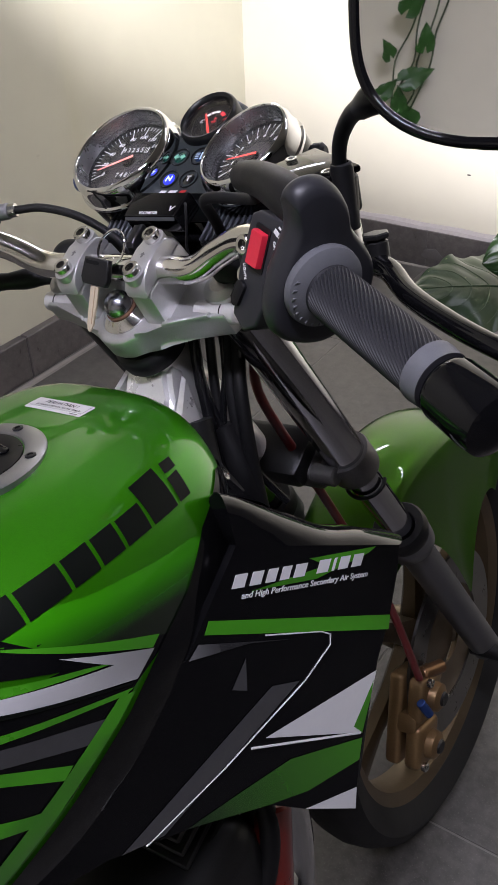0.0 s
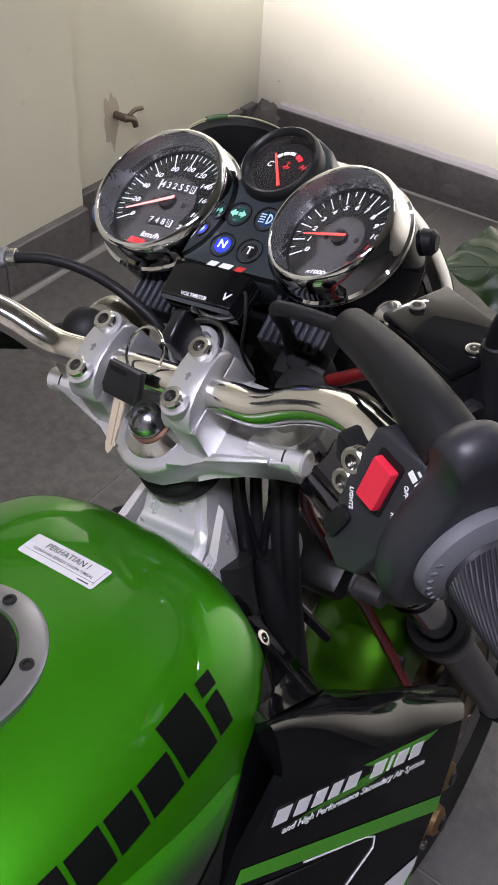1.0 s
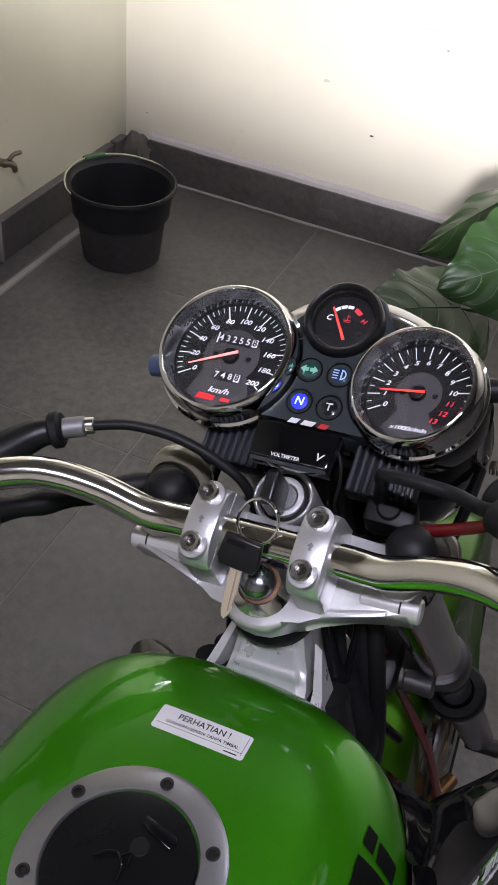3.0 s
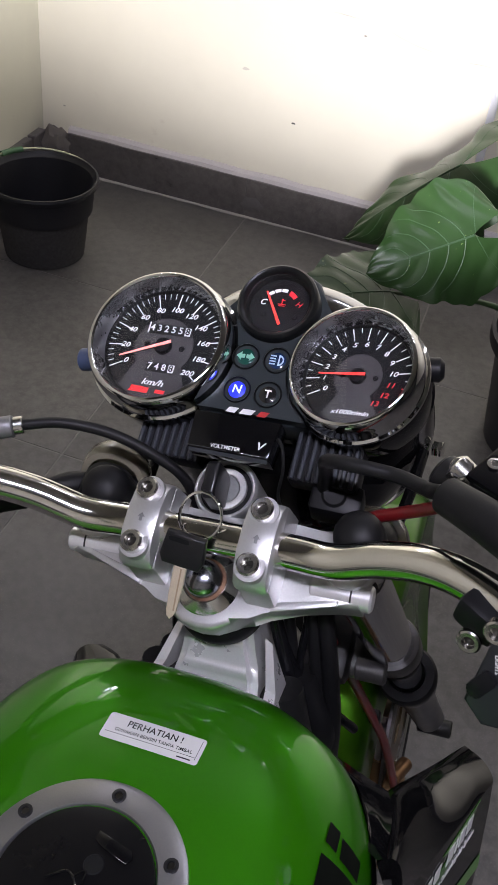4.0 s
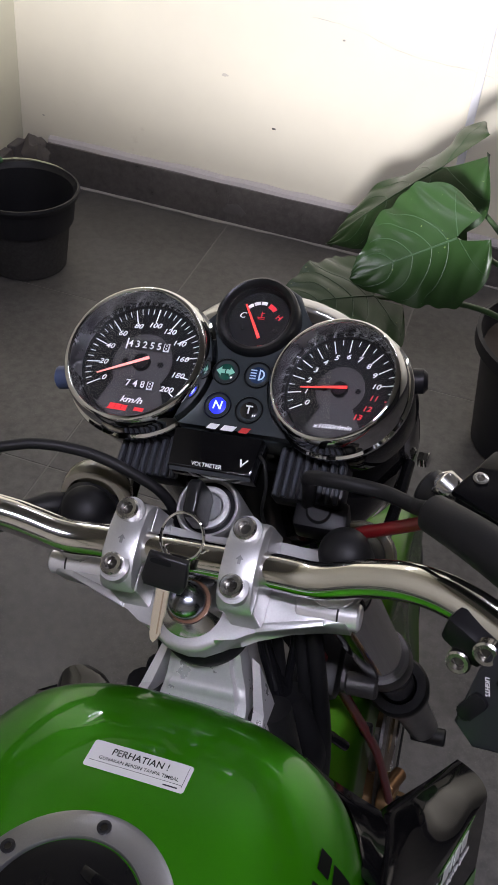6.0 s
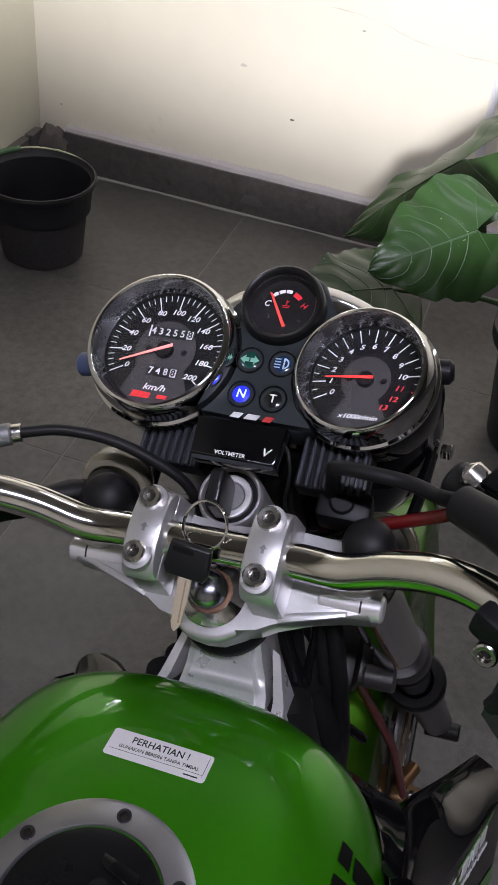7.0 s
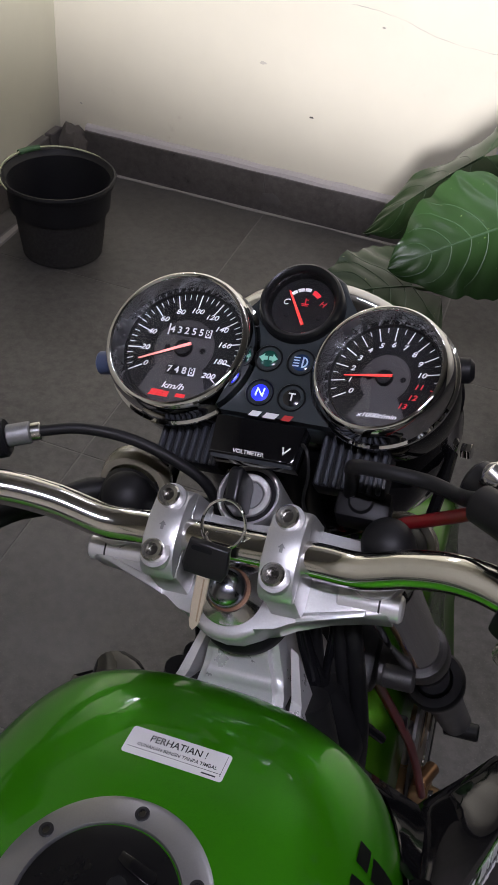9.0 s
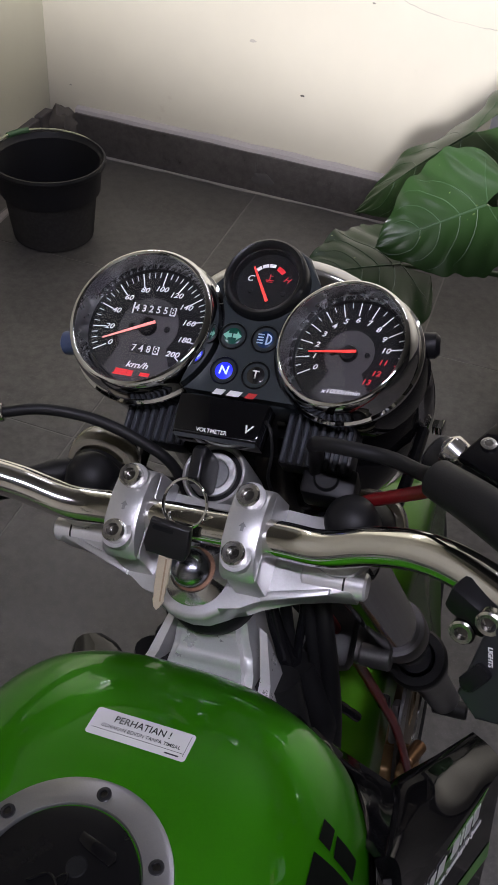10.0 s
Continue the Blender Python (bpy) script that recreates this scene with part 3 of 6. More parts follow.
def leaf_mesh(length, width, droop, fold, seed, nu=44, nv=16, blunt=1.5):
    """A heart-shaped leaf, its stalk joint at the origin, its tip along +y, curving down."""
    bm = bmesh.new()
    grid = []
    ph = random.Random(seed).uniform(0, 6)
    for i in range(nu + 1):
        y = -0.30 + 1.30 * i / nu
        half, inner = leaf_shape(y, ph, blunt)
        row = []
        for side in (-1, 1):
            for j in range(nv + 1):
                t = j / nv
                x = inner + (max(half, inner) - inner) * t
                z = leaf_height(x, y, t, side, droop, fold, ph) * length
                thick = 0.0009 * (1 - t ** 4) * (0 if i in (0, nu) else 1)
                row.append([bm.verts.new((side * x * width, y * length, z - d)) for d in (0, thick)])
        grid.append(row)
    for a, b in zip(grid, grid[1:]):
        for h in (0, nv + 1):
            for j in range(nv):
                for d in (0, 1):
                    bm.faces.new((a[h + j][d], a[h + j + 1][d], b[h + j + 1][d], b[h + j][d]))
    bmesh.ops.remove_doubles(bm, verts=bm.verts, dist=0.00005)
    return bm


plant = thing("potted_plant", "large elephant-ear plant with dark glossy leaves in a black pot", "plant")
pot_at = Matrix.Translation((0.21, 1.50, 0))
part("pot", lathe([(0, 0.005), (0.13, 0.0), (0.145, 0.01), (0.185, 0.27), (0.205, 0.275), (0.207, 0.305), (0.198, 0.307), (0.18, 0.26), (0, 0.26)], pot_at, 56), BUCKET, plant, "black plastic plant pot")
part("soil", lathe([(0, 0.272), (0.1, 0.274), (0.183, 0.262)], pot_at, 32), SOIL, plant)


RIB = simple("leaf rib green", (0.030, 0.062, 0.028), 0.4)


def leaf(joint, tip, normal, width, droop, fold, seed, root=(0.2, 1.5, 0.27), blunt=1.5):
    joint, tip = Vector(joint), Vector(tip)
    length = (tip - joint).length
    y = (tip - joint).normalized()
    z = (Vector(normal) - y * Vector(normal).dot(y)).normalized()
    m = Matrix((y.cross(z), y, z)).transposed().to_4x4()
    m.translation = joint
    bm = leaf_mesh(length, width, droop, fold, seed, 60, 20, blunt)
    bmesh.ops.transform(bm, matrix=m, verts=bm.verts)
    ob = part("leaf", bm, LEAF, plant, angle=80)
    r = Vector(root)
    mid = (r + joint) / 2 + Vector((0, 0.03, 0.03))
    part("stalk", tube([r, mid, joint - z * 0.004], lambda k: 0.009 - 0.005 * k, 10), STALK, plant)
    ph = random.Random(seed).uniform(0, 6)
    part("midrib", tube([m @ Vector((0, i / 11 * 0.95 * length, -droop * (i / 11 * 0.95) ** 2 * length + 0.0006)) for i in range(12)], lambda k: 0.0022 * (1 - 0.8 * k), 6, 0), RIB, ob)
    for side in (-1, 1):
        for y0 in (-0.02, 0.08, 0.24, 0.42, 0.60):
            pts = []
            for i in range(9):
                t = i / 8 * 0.94
                yy = y0 + (0.30 * t * t + 0.12 * t if y0 > 0 else -0.20 * t)
                half, inner = leaf_shape(min(yy, 0.97), ph, blunt)
                x = inner + (half - inner) * t
                pts.append(m @ Vector((side * x * width, yy * length, leaf_height(x, yy, t, side, droop, fold, ph) * length + 0.0002)))
            part("vein", tube(pts, lambda k: 0.0011 * (1 - 0.75 * k), 5, 0), RIB, ob)


leaf((-0.160, 1.56, 0.612), (-0.418, 1.62, 0.351), (-0.50, -0.46, 0.66), 0.27, 0.10, -0.22, 1)
leaf((-0.088, 1.255, 0.612), (-0.250, 1.13, 0.552), (0.36, -0.66, 0.60), 0.24, 0.10, -0.30, 2, blunt=2.0)
leaf((-0.215, 1.23, 0.465), (-0.360, 1.06, 0.515), (-0.22, -0.62, 0.72), 0.25, 0.12, -0.08, 3, blunt=1.8)

# ---- motorcycle, in its own upright frame: x right, y ahead, z up; it leans on its side stand ----
bike = thing("motorcycle", "green and black motorcycle leaning on its side stand", "motorcycle", BIKE)
BODY = pose(0, 0, 0, 0, 0, -2.8)
RAKE = 29.0
AX = Vector((0, -math.sin(radians(RAKE)), math.cos(radians(RAKE))))
TRI = frame_of((0, 0.02, 0.955), AX)


def mirrored(bm):
    bmesh.ops.scale(bm, vec=(-1, 1, 1), verts=bm.verts)
    bmesh.ops.reverse_faces(bm, faces=bm.faces)
    return bm


def at(x, y, z, m=TRI):
    return m @ Vector((x, y, z))


def socket_bolt(m, r, h, name="bolt", parent=None, mat=None):
    """A round bolt head with a hexagon socket, standing on the xy plane of m."""
    prof = [(0, h * 0.35), (r * 0.52, h * 0.35), (r * 0.55, h * 0.98), (r * 0.85, h), (r, h * 0.85), (r, 0), (0, 0)]
    ob = part(name, lathe(prof, m, 24), mat or STEEL, parent)
    part("socket", slab([(r * 0.5 * math.cos(radians(60 * i)), r * 0.5 * math.sin(radians(60 * i))) for i in range(6)], h * 0.02 + 0.0001, m @ Matrix.Translation((0, 0, h * 0.36))), SOCKET_SHADE, ob if parent is None or parent.parent is bike or parent is bike else parent)
    return ob


def hex_bolt(m, r, h, parent, mat=None, name="bolt"):
    return part(name, slab([(r * math.cos(radians(60 * i)), r * math.sin(radians(60 * i))) for i in range(6)], h, m, r * 0.14, 2), mat or STEEL, parent)


# -- fuel tank --
TANK_ROWS = [(-0.007, 0.036, 0.889, 0.845, 0.815), (-0.011, 0.074, 0.898, 0.825, 0.795), (-0.018, 0.100, 0.905, 0.81, 0.77), (-0.030, 0.120, 0.911, 0.805, 0.755), (-0.049, 0.134, 0.915, 0.80, 0.74),
             (-0.075, 0.143, 0.9175, 0.80, 0.715), (-0.11, 0.148, 0.919, 0.80, 0.70), (-0.16, 0.151, 0.919, 0.80, 0.69), (-0.22, 0.152, 0.917, 0.80, 0.68), (-0.29, 0.148, 0.910, 0.795, 0.68), (-0.36, 0.135, 0.895, 0.79, 0.69), (-0.42, 0.105, 0.872, 0.785, 0.70), (-0.45, 0.07, 0.85, 0.78, 0.72)]


def tank_rows(n):
    """The rows of the tank, drawn fine between the given ones."""
    keys = [Vector((y, w, t, 0, 0)[:3]) for y, w, t, m, b in TANK_ROWS]
    keys2 = [Vector((m, b, 0)) for y, w, t, m, b in TANK_ROWS]
    return list(zip(smooth_path(keys, n), smooth_path(keys2, n)))


def tank_ring(y, w, top, mid, bot):
    ring = []
    p = 3.2
    for i in range(41):
        a = math.pi * i / 40
        c, s = math.cos(a), math.sin(a)
        ring.append((-0.0025 + w * math.copysign(abs(c) ** (2 / p), c), y, mid + (top - mid) * abs(s) ** (2 / p)))
    low = [(-w * (1 - 0.16 * k * k), y, mid - (mid - bot) * k) for k in (0.2, 0.4, 0.6, 0.8, 1.0)]
    return ring + low + [(-x, yy, z) for x, yy, z in reversed(low)]


tank_bm = loft([tank_ring(a.x, a.y, a.z, b.x, b.y) for a, b in tank_rows(5)])
bmesh.ops.transform(tank_bm, matrix=BODY, verts=tank_bm.verts)
tank = part("fuel_tank", tank_bm, GREEN, bike, "glossy metallic green fuel tank", angle=60)
from mathutils.bvhtree import BVHTree
tank_tree = BVHTree.FromPolygons([v.co for v in tank.data.vertices], [p.vertices for p in tank.data.polygons])


def fill(outline, step):
    """Splits a flat outline into small cells, so that it can follow a curved surface."""
    bm = bmesh.new()
    bm.faces.new([bm.verts.new((x, y, 0)) for x, y in outline])
    for axis in (0, 1):
        lo, hi = min(p[axis] for p in outline), max(p[axis] for p in outline)
        k = lo + step
        while k < hi:
            no = (1, 0, 0) if axis == 0 else (0, 1, 0)
            bmesh.ops.bisect_plane(bm, geom=bm.verts[:] + bm.edges[:] + bm.faces[:], plane_co=tuple(n * k for n in no), plane_no=no)
            k += step
    return bm


def on_tank(outline, axis, lift=0.0006, step=0.006):
    """A thin film laid on the tank: outline in (y, z) seen from the right ('x'), or (x, y) seen from above ('z')."""
    bm = fill(outline, step)
    for v in bm.verts:
        a, b = v.co.x, v.co.y
        o, d = (Vector((0.5, a, b)), Vector((-1, 0, 0))) if axis == "x" else (Vector((a, b, 1.3)), Vector((0, 0, -1)))
        hit, nor, _, _ = tank_tree.ray_cast(o, d)
        if hit is None:
            hit, nor, _, _ = tank_tree.find_nearest(o + d * 0.35)
        if nor.dot(d) > 0:
            nor = -nor
        v.co = hit + nor * lift
    return bm


# black lower flank of the tank, its spray fade and stripes
part("flank_decal", on_tank([(-0.111, 0.808), (-0.146, 0.795), (-0.168, 0.796), (-0.199, 0.789), (-0.228, 0.772), (-0.263, 0.755), (-0.319, 0.733), (-0.376, 0.718), (-0.404, 0.762), (-0.351, 0.878), (-0.296, 0.854), (-0.246, 0.840), (-0.278, 0.876), (-0.259, 0.867)], "x", 0.0004), BLACK_GLOSS, tank, "black lower flank film")
part("flank_fade", on_tank([(-0.094, 0.838), (-0.111, 0.808), (-0.146, 0.795), (-0.167, 0.806), (-0.259, 0.867), (-0.299, 0.894), (-0.279, 0.891), (-0.253, 0.883), (-0.204, 0.867), (-0.146, 0.854), (-0.109, 0.848)], "x", 0.0005), TANK_FADE, tank, "black spray fade under the maker's mark")
part("stripe", on_tank([(-0.262, 0.869), (-0.166, 0.807), (-0.175, 0.802), (-0.278, 0.878)], "x", 0.0009), GREEN_DECAL, tank, "bright green stripe")
part("stripe", on_tank([(-0.349, 0.883), (-0.293, 0.862), (-0.232, 0.831), (-0.202, 0.814), (-0.296, 0.856), (-0.352, 0.876)], "x", 0.0009), GREEN_DECAL, tank)
part("stripe", on_tank([(-0.352, 0.876), (-0.296, 0.856), (-0.210, 0.816), (-0.243, 0.848), (-0.174, 0.801), (-0.196, 0.792), (-0.299, 0.847), (-0.357, 0.866)], "x", 0.0011), SILVER_FADE, tank, "silver arrow stripe")
part("stripe", on_tank([(-0.355, 0.871), (-0.299, 0.848), (-0.200, 0.793), (-0.202, 0.792), (-0.300, 0.845), (-0.356, 0.867)], "x", 0.0013), LOGO_BLACK, tank, "thin black line")
part("stripe", on_tank([(-0.359, 0.860), (-0.304, 0.836), (-0.201, 0.789), (-0.209, 0.789), (-0.306, 0.831), (-0.361, 0.855)], "x", 0.0011), GREEN_DECAL, tank)
part("panel", on_tank([(-0.341, 0.845), (-0.307, 0.828), (-0.220, 0.781), (-0.235, 0.772), (-0.312, 0.817), (-0.345, 0.836)], "x", 0.0007), GREY_DECAL, tank, "dark grey panel")
part("stripe", on_tank([(-0.214, 0.792), (-0.201, 0.786), (-0.250, 0.763), (-0.319, 0.733), (-0.380, 0.710), (-0.388, 0.723), (-0.330, 0.747), (-0.265, 0.774)], "x", 0.0013), GREEN_DECAL, tank)
part("stripe", on_tank([(-0.348, 0.843), (-0.313, 0.816), (-0.262, 0.776), (-0.271, 0.771), (-0.316, 0.808), (-0.352, 0.834)], "x", 0.0010), GREEN_DECAL, tank)
part("stripe", on_tank([(-0.356, 0.796), (-0.326, 0.785), (-0.287, 0.759), (-0.296, 0.754), (-0.330, 0.775), (-0.362, 0.783)], "x", 0.0010), GREEN_DECAL, tank)

part("flank_decal", on_tank([(-0.305, 0.915), (-0.280, 0.891), (-0.246, 0.856), (-0.215, 0.823), (-0.254, 0.845), (-0.291, 0.866), (-0.320, 0.880)], "x", 0.0006), BLACK_GLOSS, tank)
part("flank_front", on_tank([(-0.096, 0.848), (-0.05, 0.866), (-0.026, 0.858), (-0.018, 0.84), (-0.018, 0.79), (-0.04, 0.735), (-0.10, 0.705), (-0.25, 0.685), (-0.39, 0.69), (-0.352, 0.712), (-0.280, 0.742), (-0.222, 0.770), (-0.174, 0.795), (-0.132, 0.816)], "x", 0.0014), BLACK_GLOSS, tank, "glossy black front edge")

# maker's mark on the flank: plain slanted blocks in black
for y0, y1, tall in ((-0.0905, -0.1030, 0), (-0.1065, -0.1330, 1), (-0.1365, -0.1600, 0), (-0.1630, -0.1835, 0), (-0.1865, -0.2090, 0), (-0.2120, -0.2450, 0), (-0.2480, -0.2720, 0), (-0.2750, -0.3050, 1)):
    zb = 0.8720 + 0.026 * (-0.09 - y0)
    zt = zb + (0.0245 if tall else 0.0160)
    part("maker_mark", on_tank([(y0, zb), (y1, zb + 0.0005), (y1 + 0.003, zt), (y0 + 0.003, zt)], "x", 0.0012, 0.004), LOGO_BLACK, tank, "plain black block of the maker's mark")
part("maker_mark", on_tank([(-0.0855, 0.8895), (-0.0985, 0.8905), (-0.0960, 0.8960), (-0.0835, 0.8950)], "x", 0.0012, 0.004), LOGO_BLACK, tank)

# caution sticker
cx, cy = -0.0033, -0.075
STK = Matrix.Translation((cx, cy, 0)) @ pose(0, 0, 0, 0, 0, -2.0)


def flat_on_tank(bm, lift):
    for v in bm.verts:
        hit, nor, _, _ = tank_tree.ray_cast(Vector((v.co.x, v.co.y, 1.3)), Vector((0, 0, -1)))
        if nor.z < 0:
            nor = -nor
        v.co = hit + nor * lift
    return bm


def sticker_cells(outline, lift):
    bm = fill(outline, 0.004)
    bmesh.ops.transform(bm, matrix=STK, verts=bm.verts)
    return flat_on_tank(bm, lift)


sticker = part("caution_sticker", sticker_cells(rounded(0.0650, 0.0185, 0.002), 0.0005), STICKER, tank, "white caution sticker with black print")
w1, w2 = text("PERHATIAN !", 0.0064, STK @ Matrix.Translation((0.0, 0.0038, 0)), 0), text("GUNAKAN BENSIN TANPA TIMBAL", 0.0033, STK @ Matrix.Translation((0.001, -0.0018, 0)), 0)
part("writing", flat_on_tank(join(w1, w2), 0.0008), LOGO_BLACK, sticker)
lines = join(*[sticker_cells([(a, b), (c, b), (c, d), (a, d)], 0.0008) for a, b, c, d in ((-0.030, -0.0048, 0.030, -0.0045), (0.0300, -0.0062, 0.0303, 0.0075), (0.019, -0.0075, 0.028, -0.0066))])
part("rule_lines", lines, GREY_DECAL, sticker)

# filler cap
CAP_BOLT = simple("black cap bolt", (0.03, 0.03, 0.032), 0.3, 0.6)
CAP = BODY @ frame_of((0.0005, -0.1700, 0.9185), (0, 0.02, 1))
ring_p = [(0.0450, -0.004), (0.0450, 0.0018), (0.0460, 0.0030), (0.0590, 0.0030), (0.0618, 0.0016), (0.0622, -0.006)]
cap = part("filler_cap", lathe(ring_p, CAP, 72), ALLOY_BRUSHED, bike, "brushed aluminium fuel filler ring with a black lid")
part("lid", lathe([(0, 0.0040), (0.036, 0.0036), (0.0440, 0.0024), (0.0447, 0.0), (0.0447, -0.006)], CAP, 64), simple("black lid", (0.0035, 0.0035, 0.004), 0.30, 0, 0, 60, 0.2, 0, 0.2), cap, "black locking lid")
part("key_flap", slab([(-0.0125, 0.0040), (0.0110, 0.0040), (0.0135, 0.0005), (0.0120, -0.0040), (-0.0060, -0.0030), (-0.0115, -0.0015)][::-1], 0.0022, CAP @ pose(0.012, 0.024, 0.0034, 0, 0, -12), 0.0007), BLACK_GLOSS, cap)
part("lock_cover", lathe([(0, 0.0008), (0.0052, 0.0008), (0.0060, 0.0)], CAP @ pose(0.0065, 0.0125, 0.0037), 32), PLASTIC_SATIN, cap)
part("lid_emblem", tube([at(-0.014, -0.003, 0.0052, CAP), at(-0.004, 0.004, 0.0056, CAP), at(0.004, -0.002, 0.0056, CAP), at(0.006, -0.010, 0.0052, CAP)], 0.0009, 8), BLACK_GLOSS, cap)
part("lid_emblem", tube([at(0.000, 0.003, 0.0052, CAP), at(0.005, 0.007, 0.0054, CAP), at(0.007, -0.001, 0.0054, CAP)], 0.0007, 8), BLACK_GLOSS, cap)
for i in range(6):
    a = radians(90 + 60 * i)
    m = CAP @ Matrix.Translation((0.0530 * math.cos(a), 0.0530 * math.sin(a), 0.0026))
    socket_bolt(m, 0.0042, 0.0016, "cap_bolt", cap, CAP_BOLT)

# -- steering head of the frame --
HEADF = frame_of((0, 0.031, 0.935), AX)
head = part("frame_head", join(rod(at(0, 0, -0.20, HEADF), at(0, 0, -0.024, HEADF), 0.027, 40, 0.002)), SILVER_PAINT, bike, "silver painted steering head of the frame")
part("head_seal", lathe([(0.0, -0.004), (0.027, -0.004), (0.0315, -0.008), (0.0325, -0.014), (0.0315, -0.022), (0.028, -0.025), (0, -0.025)], HEADF, 48), RUBBER, head, "black rubber bearing seal")
gusset = loft([[(-0.021, 0.035, 0.917), (0.021, 0.035, 0.917), (0.023, 0.050, 0.905), (-0.023, 0.050, 0.905)],
               [(-0.024, 0.022, 0.900), (0.024, 0.022, 0.900), (0.027, 0.045, 0.885), (-0.027, 0.045, 0.885)],
               [(-0.030, 0.014, 0.876), (0.030, 0.014, 0.876), (0.034, 0.04, 0.84), (-0.034, 0.04, 0.84)],
               [(-0.036, -0.02, 0.855), (0.036, -0.02, 0.855), (0.040, 0.0, 0.80), (-0.040, 0.0, 0.80)]])
bmesh.ops.bevel(gusset, geom=gusset.edges[:], offset=0.006, segments=4, affect='EDGES')
part("gusset", gusset, SILVER_PAINT, head, angle=60)
for s in (-1, 1):
    g = loft([[(s * 0.030, 0.034, 0.896), (s * 0.036, 0.032, 0.894), (s * 0.050, 0.040, 0.80), (s * 0.042, 0.044, 0.80)],
              [(s * 0.038, 0.010, 0.874), (s * 0.046, 0.008, 0.872), (s * 0.070, 0.02, 0.77), (s * 0.06, 0.022, 0.77)],
              [(s * 0.05, -0.06, 0.86), (s * 0.06, -0.06, 0.86), (s * 0.10, -0.06, 0.72), (s * 0.09, -0.06, 0.72)]])
    bmesh.ops.transform(g, matrix=BODY, verts=g.verts)
    part("side_plate", g, SILVER_PAINT, head, smooth=False)

# -- triple clamp --
half = [(0.0, -0.0300), (0.011, -0.0285), (0.022, -0.0225), (0.030, -0.0135), (0.040, -0.0075), (0.062, -0.003), (0.082, 0.002), (0.1005, 0.0035), (0.1005, 0.0215), (0.1085, 0.028), (0.1085, 0.042), (0.099, 0.052), (0.078, 0.052), (0.05, 0.046), (0.0, 0.046)]
outline = half + [(-x, y) for x, y in reversed(half[1:-1])]
clamp = part("triple_clamp", slab(outline, 0.024, TRI @ Matrix.Translation((0, 0, -0.022)), 0.004, 3), ALLOY, bike, "cast aluminium upper fork clamp")
for s in (1, -1):
    part("rib", slab([(s * 0.045, -0.0105), (s * 0.086, 0.002), (s * 0.086, 0.006), (s * 0.045, -0.004)][::s], 0.005, TRI @ Matrix.Translation((0, 0, 0.0)), 0.0015), ALLOY, clamp)
for s in (1, -1):
    part("pinch_boss", rod(at(s * 0.066, 0.0125, -0.0045), at(s * 0.1065, 0.0125, -0.0045), 0.0088, 28, 0.0015), SILVER_PAINT, clamp)
    part("pinch_slot", rod(at(s * 0.0925, 0.0125, -0.0045), at(s * 0.0937, 0.0125, -0.0045), 0.0090, 28), DARK, clamp)
    hex_bolt(frame_of(at(s * 0.1062, 0.0125, -0.0045), (s, 0, 0)), 0.0074, 0.0100, clamp, STEEL, "pinch_bolt")
    part("fork_cap", lathe([(0, 0.010), (0.010, 0.010), (0.013, 0.007), (0.0175, 0.006), (0.0185, 0.0), (0.0185, -0.004)], TRI @ Matrix.Translation((s * 0.088, 0.031, 0.001)), 32), ALLOY, clamp)
    part("cap_cover", lathe([(0, 0.0165), (0.0055, 0.0158), (0.0105, 0.0135), (0.0140, 0.0100), (0.0160, 0.0050), (0.0166, 0.0), (0.0166, -0.0175)], TRI @ Matrix.Translation((s * 0.0880 + 0.0045, 0.0455, 0.0160)) , 40), RUBBER, clamp, "black rubber dome over the fork cap")
part("stem_washer", lathe([(0, 0.0), (0.0215, 0.0), (0.0218, 0.0015), (0.0205, 0.0030), (0.0150, 0.0080), (0.0, 0.0080)], TRI @ Matrix.Translation((0, 0, 0.002)), 48), WASHER_CHROME, clamp, "polished conical stem washer")
part("stem_ring", lathe([(0.0140, 0.0), (0.0140, 0.0016), (0.010, 0.0026)], TRI @ Matrix.Translation((0.0008, 0, 0.0098)), 32), RUST, clamp, "rusty washer")
part("nut_dome", lathe([(0, 0.0135), (0.0050, 0.0128), (0.0090, 0.0108), (0.0114, 0.0075), (0.0126, 0.0030), (0.0126, 0.0)], TRI @ Matrix.Translation((0, 0, 0.0120)), 40), NUT_STEEL, clamp, "chromed dome nut")

